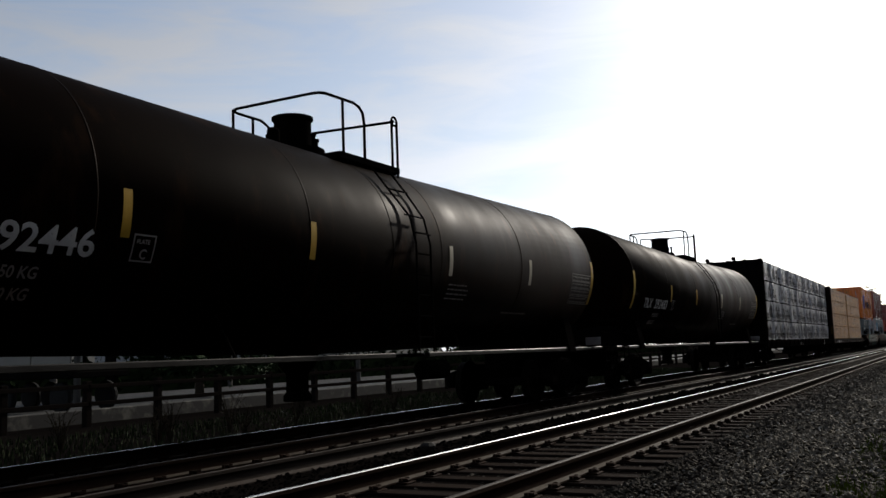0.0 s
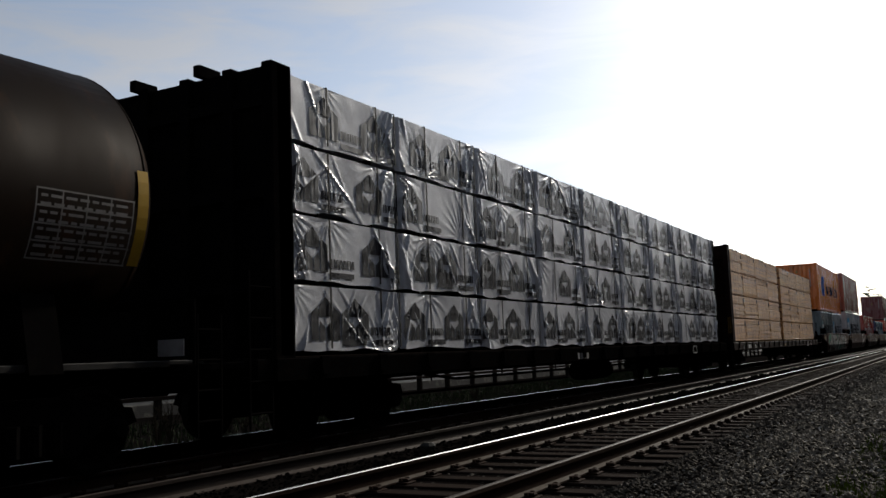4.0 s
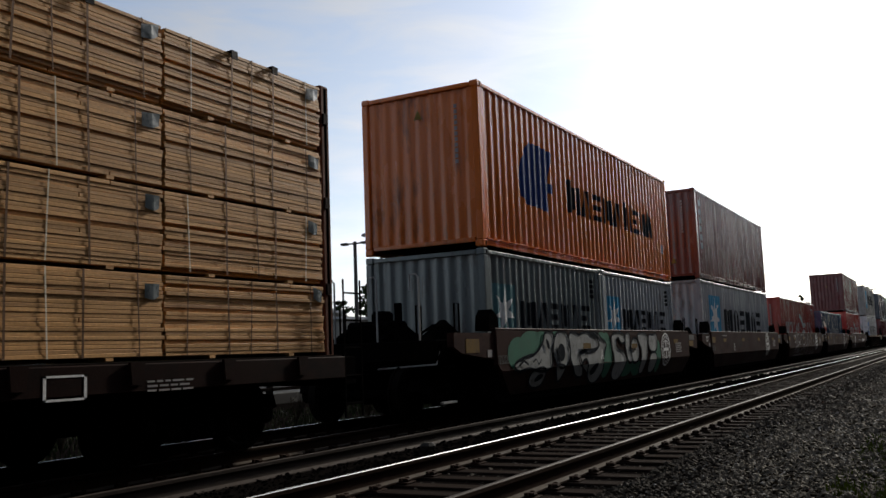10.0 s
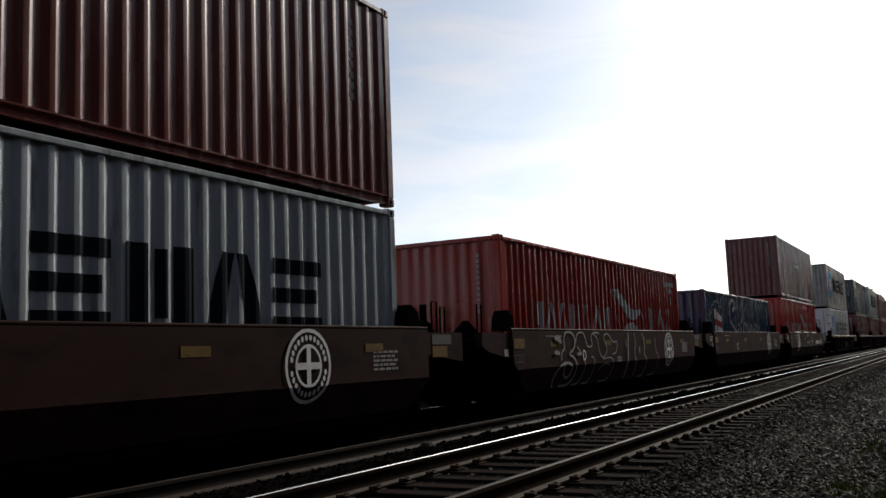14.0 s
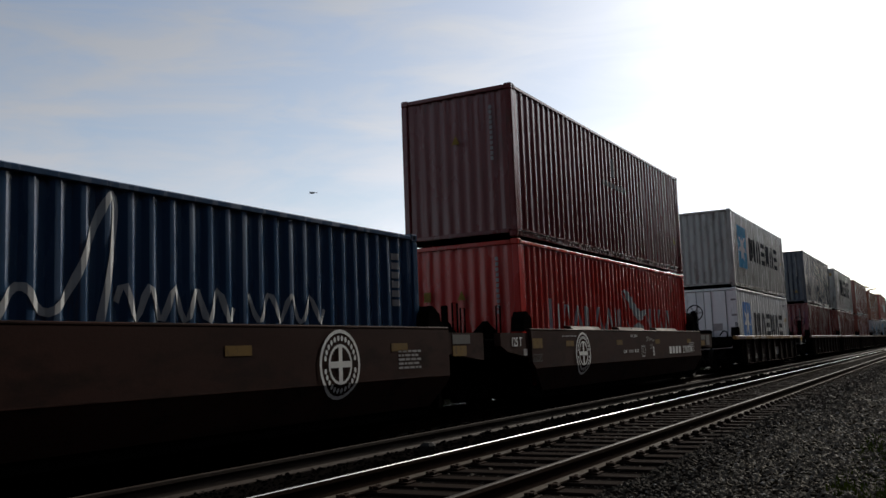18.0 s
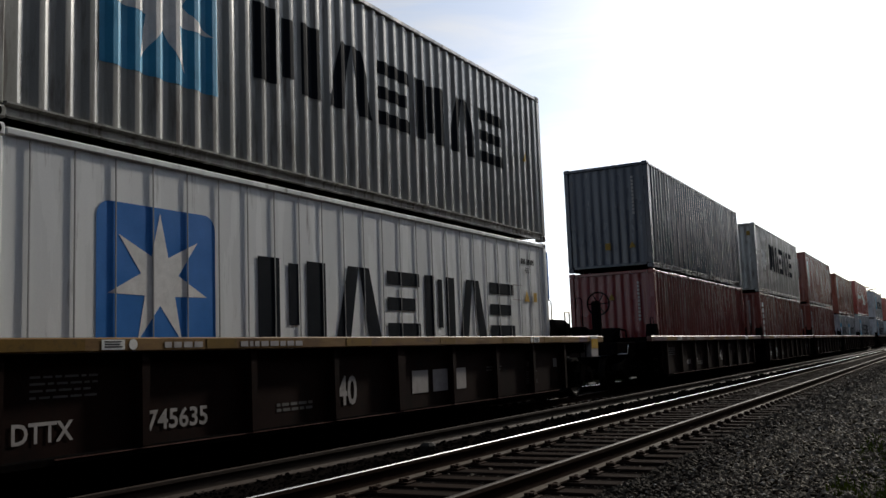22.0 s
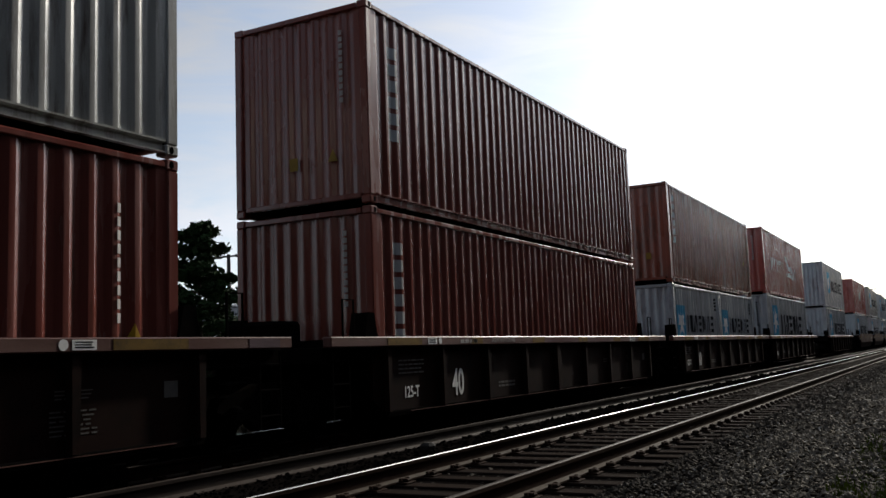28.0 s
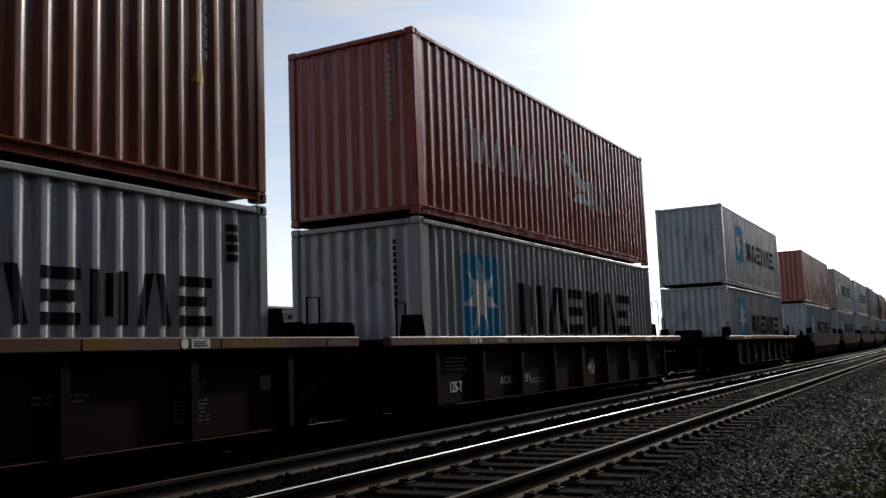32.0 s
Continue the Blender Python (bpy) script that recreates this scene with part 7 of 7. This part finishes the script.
for nm, x0, x1, y0, y1, h in (("wall_east", 4.5, 5.1, -60, 420, 11.0), ("wall_west", -14.1, -13.5, -60, 3.0, 22.0), ("wall_south_1", -13.4, -11.0, -31.0, -30.4, 22.0), ("wall_south_2", -1.6, 4.4, -31.0, -30.4, 22.0)):
    w = part(nm, Shape().box(x0, x1, y0, y1, -0.35, h, 0.03), M_LIGHTBLOCK, None)
    tagged(w, "blank dark wall out of view, added to block sky light", "wall", kind="structure")

# ---- distance ----
tree(-28.5, 30.0, -0.2, 7.7, 3.7, 11, "dark conical evergreen tree behind the road", 6000)


def street_lamp(x, y, h, label, arms):
    """A tall pole with curved arms and lamp heads; arms: (foot height, reach x, reach y, head height)."""
    ob = thing("street_lamp", label, "street lamp", (x, y, -0.3))
    part("pole", Shape().tube([(0, 0, 0), (0, 0, h)], 0.17, 10, True, 0.11), M_POLE, ob)
    for z, ax, ay, zh in arms:
        a = part("arm", Shape().tube([(0, 0, z), (ax * 0.35, ay * 0.35, z + (zh - z) * 0.55), (ax * 0.72, ay * 0.72, z + (zh - z) * 0.95), (ax, ay, zh)], 0.045, 8), M_STEELG, ob)
        part("lamp_head", Shape().lathe([(0.03, -0.42), (0.14, -0.25), (0.17, 0.1), (0.10, 0.32), (0.03, 0.38)], "x", 12, (ax, ay, zh - 0.05)), M_STEELG, a)
    return ob


def building(name, x0, x1, y0, y1, h, label, wall=M_SHED, roof=M_ROOF, windows=(), ridge=0.0, face="y"):
    """A low industrial building; windows: (offset, width, sill, head) along its -y face."""
    ob = thing(name, label, "building", ((x0 + x1) / 2, (y0 + y1) / 2, -0.3))
    hx, hy = (x1 - x0) / 2, (y1 - y0) / 2
    part("wall", Shape().box(-hx, hx, -hy, hy, 0, h), wall, ob)
    part("roof", Shape().prism([(-hx - 0.3, h), (hx + 0.3, h), (hx + 0.3, h + 0.18), (0, h + 0.18 + ridge), (-hx - 0.3, h + 0.18)], "y", -hy - 0.3, hy + 0.3), roof, ob)
    for k in range(int(2 * hx / 1.2)):
        part("cladding_rib", Shape().box(-hx + k * 1.2, -hx + k * 1.2 + 0.06, -hy - 0.04, -hy, 0.1, h - 0.05), wall, ob)
    for o, w, a, b in windows:
        f = part("window", Shape().box(-hx + o - 0.08, -hx + o + w + 0.08, -hy - 0.06, -hy - 0.005, a - 0.08, b + 0.08), M_STEELG, ob)
        part("pane", Shape().box(-hx + o, -hx + o + w, -hy - 0.075, -hy - 0.055, a, b), M_GLASS, f)
    return ob


def cable(name, pts, sag, label):
    out = []
    for a, b in zip(pts, pts[1:]):
        for k in range(12):
            u = k / 12
            p = Vector(a).lerp(Vector(b), u)
            out.append((p.x, p.y, p.z - sag * 4 * u * (1 - u)))
    out.append(pts[-1])
    ob = thing(name, label, "cable")
    part("wire", Shape().tube(out, 0.02, 5), M_CAR, ob)
    return ob


M_TARP = material("dull green tarpaulin", (0.018, 0.085, 0.055), 0.6, 0, 0.3, 2, 30, 0.3, (0.01, 0.04, 0.03), 0.4)
M_TYRE = material("black tyre rubber", (0.012, 0.012, 0.012), 0.8, 0, 0.2, 5, 40, 0.1)
M_DARKPRINT = material("dark sign print", (0.05, 0.04, 0.05), 0.6, 0, 0.2, 5, 40, 0.0)


# ---- poles, sheds and trees beyond the road ----
street_lamp(-35.3, 28.0, 10.3, "tall dark pole with two curved lamp arms", [(9.45, -2.7, 0.0, 10.76), (9.2, -1.95, 0.0, 10.03)])


def tee_lamp(x, y, h, reach, label):
    """A pole with a level arm to both sides and a flat lamp at each end."""
    ob = thing("street_lamp", label, "street lamp", (x, y, -0.3))
    part("pole", Shape().tube([(0, 0, 0), (0, 0, h)], 0.14, 10, True, 0.10), M_POLE, ob)
    for s in (-1, 1):
        a = part("arm", Shape().tube([(0, 0, h - 0.12), (s * reach * 0.6, 0, h - 0.10)], 0.05, 8), M_POLE, ob)
        part("lamp_head", Shape().box(s * reach * 0.5, s * reach, -0.17, 0.17, h - 0.18, h - 0.04, 0.04), M_POLE, a)
    return ob


tee_lamp(-35.7, 40.0, 7.6, 1.1, "grey pole with level twin lamps")
tee_lamp(-45.9, 60.0, 6.9, 0.75, "low grey pole with level twin lamps")
tee_lamp(-30.4, 45.0, 8.3, 0.95, "grey pole with level twin lamps beside the road")
street_lamp(-38.1, 60.0, 11.0, "tall thin pole with one curved lamp arm", [(10.2, -1.4, 0.0, 11.05)])
tee_lamp(-30.78, 25.54, 5.55, 0.34, "low dark pole with a short level top")
vent = thing("vent_pipe", "dark upright vent pipe with a rounded cap", "pipe", (-29.96, 26.5, -0.3))
part("pipe", Shape().lathe([(0.22, 0.0), (0.22, 5.45), (0.25, 5.47), (0.25, 5.60), (0.16, 5.70), (0.03, 5.74)], "z", 14), M_CAR, vent, smooth=True)
part("bracket", Shape().box(0.2, 0.62, -0.05, 0.05, 4.55, 4.65), M_CAR, vent)
shed = building("industrial_shed", -70.0, -55.5, 26.0, 47.6, 7.65, "low cream metal shed with a sign board", M_SHED, M_ROOF, [], 0.3)
for y in (-2.1, -0.7, 7.2, 9.0):
    f = part("window", Shape().box(7.255, 7.32, y - 0.1, y + 1.0, 5.9, 7.05), M_STEELG, shed)
    part("pane", Shape().box(7.315, 7.335, y, y + 0.9, 6.0, 6.95), M_GLASS, f)
for k in range(18):
    part("cladding_rib", Shape().box(7.25, 7.29, -10.7 + k * 1.2, -10.64 + k * 1.2, 0.1, 7.6), M_SHED, shed)
board = part("sign_board", Shape().box(7.30, 7.36, 5.1, 7.1, 6.25, 7.55, 0.02), M_SIGN, shed, "pale sign board with unread words")
for y0, y1, z in ((5.3, 6.9, 7.25), (5.6, 6.6, 6.88), (5.3, 6.9, 6.52)):
    part("sign_print", Shape().box(7.36, 7.375, y0, y1, z, z + 0.16), M_DARKPRINT, board, "dark bar of unread words")
# a trailer under a green sheet, parked by the road
trailer = thing("parked_trailer", "parked white trailer under a green tarpaulin", "trailer", (-25.2, 20.0, -0.16))
part("bed", Shape().box(-3.2, 2.2, -1.1, 1.1, 1.05, 1.25, 0.03), M_CAR, trailer)
for k in range(3):
    part("side_board", Shape().box(-3.2 + k * 1.8, -1.46 + k * 1.8, -1.12, -1.06, 1.30, 2.30, 0.015), M_SHED, trailer, "pale side board")
part("tarpaulin", Shape().prism([(-3.25, 2.25), (2.25, 2.25), (3.7, 2.35), (3.6, 2.62), (1.9, 3.22), (0.2, 3.38), (-1.6, 3.44), (-3.25, 3.46)], "y", -1.15, 1.15), M_TARP, trailer, "dull green tarpaulin")
for x in (-2.2, -1.2, 1.4):
    for y in (-0.95, 0.75):
        w = part("wheel", Shape().lathe([(0.18, 0.0), (0.42, 0.02), (0.47, 0.08), (0.47, 0.17), (0.42, 0.22), (0.18, 0.2)], "y", 20), M_TYRE, trailer)
        w.location = (x, y, 0.47)
building("flat_roof_workshop", -49.3, -38.6, 55.0, 70.0, 4.3, "low grey flat-roofed workshop", M_SHED, M_ROOF, [(1.5, 1.6, 1.8, 3.4), (4.5, 1.6, 1.8, 3.4), (7.5, 1.6, 1.8, 3.4)], 0.0)
building("roof_plant_house", -48.2, -43.3, 57.0, 62.0, 5.1, "small grey penthouse over the workshop roof", M_SHED, M_ROOF, [(1.0, 1.0, 4.55, 4.95), (3.3, 1.0, 4.55, 4.95)], 0.0)
building("pale_warehouse", -84.0, -58.0, 62.0, 82.0, 6.6, "long pale warehouse with a low roof", M_WAREHOUSE, M_ROOF, [], 0.4)
tree(-39.6, 60.0, -0.2, 7.2, 2.3, 21, "slim dark evergreen beyond the workshop", 900)
tree(-43.4, 62.0, -0.2, 6.3, 2.6, 22, "rounded dark tree beyond the workshop", 900, False)
tree(-43.4, 72.0, -0.2, 6.2, 3.2, 23, "bare rounded tree in the distance", 500, False)
tree(-40.2, 74.0, -0.2, 5.6, 3.0, 24, "bare rounded tree in the distance", 500, False)
tree(-19.5, 150.0, -0.2, 8.6, 3.0, 25, "small dark tree far along the line", 700, False)
tree(-20.0, 300.0, -0.2, 17.5, 7.0, 26, "tall bare tree far along the line", 900, False)
cable("overhead_cable", [(-62.0, 28.0, 10.4), (-35.45, 28.0, 8.74), (-44.81, 45.0, 9.25), (-51.96, 60.0, 10.01)], 0.25, "thin dark overhead cable between poles")

# ---- the bird ----
def bird_at(t):
    """An undulating glide across the line."""
    u = t - 16.85
    return (-24.85 - 10.7 * u, 50.0, 11.5 + 1.6 * (1 - math.cos(0.98 * u)))


bird = thing("bird", "small dark bird gliding past high up", "bird")
part("body", Shape().lathe([(0.01, -0.22), (0.05, -0.14), (0.07, 0.0), (0.05, 0.12), (0.02, 0.2)], "y", 8), M_CAR, bird)
for s in (-1, 1):
    part("wing", Shape().prism([(0.0, -0.08), (s * 0.22, -0.04), (s * 0.46, 0.06), (s * 0.22, 0.08), (0.0, 0.10)], "z", 0.0, 0.015), M_CAR, bird)
part("tail", Shape().prism([(-0.03, -0.16), (0.03, -0.16), (0.06, -0.36), (-0.06, -0.36)], "z", -0.01, 0.005), M_CAR, bird)


# ---- what moves ----
def motions():
    times = [0.0, 1.0] + [2.0 * k for k in range(1, 16)] + [31.0, 32.0]
    gone = [(t, travelled(t)) for t in times]
    for ob, y0 in TRAIN:
        z = ob.location.z
        walk(ob, [(t, pose(TRACK_X, y0 - s, z)) for t, s in gone])
    turns = [(k * 0.0625, travelled(k * 0.0625) / 0.417) for k in range(513)]
    for ax in WHEELSETS:
        x, y, z = ax.location
        walk(ax, [(t, pose(x, y, z, math.degrees(a) % 360.0)) for t, a in turns])
    walk(bird, [(k * 0.5, pose(*bird_at(k * 0.5), 0, 0, 112)) for k in range(65)])


motions()
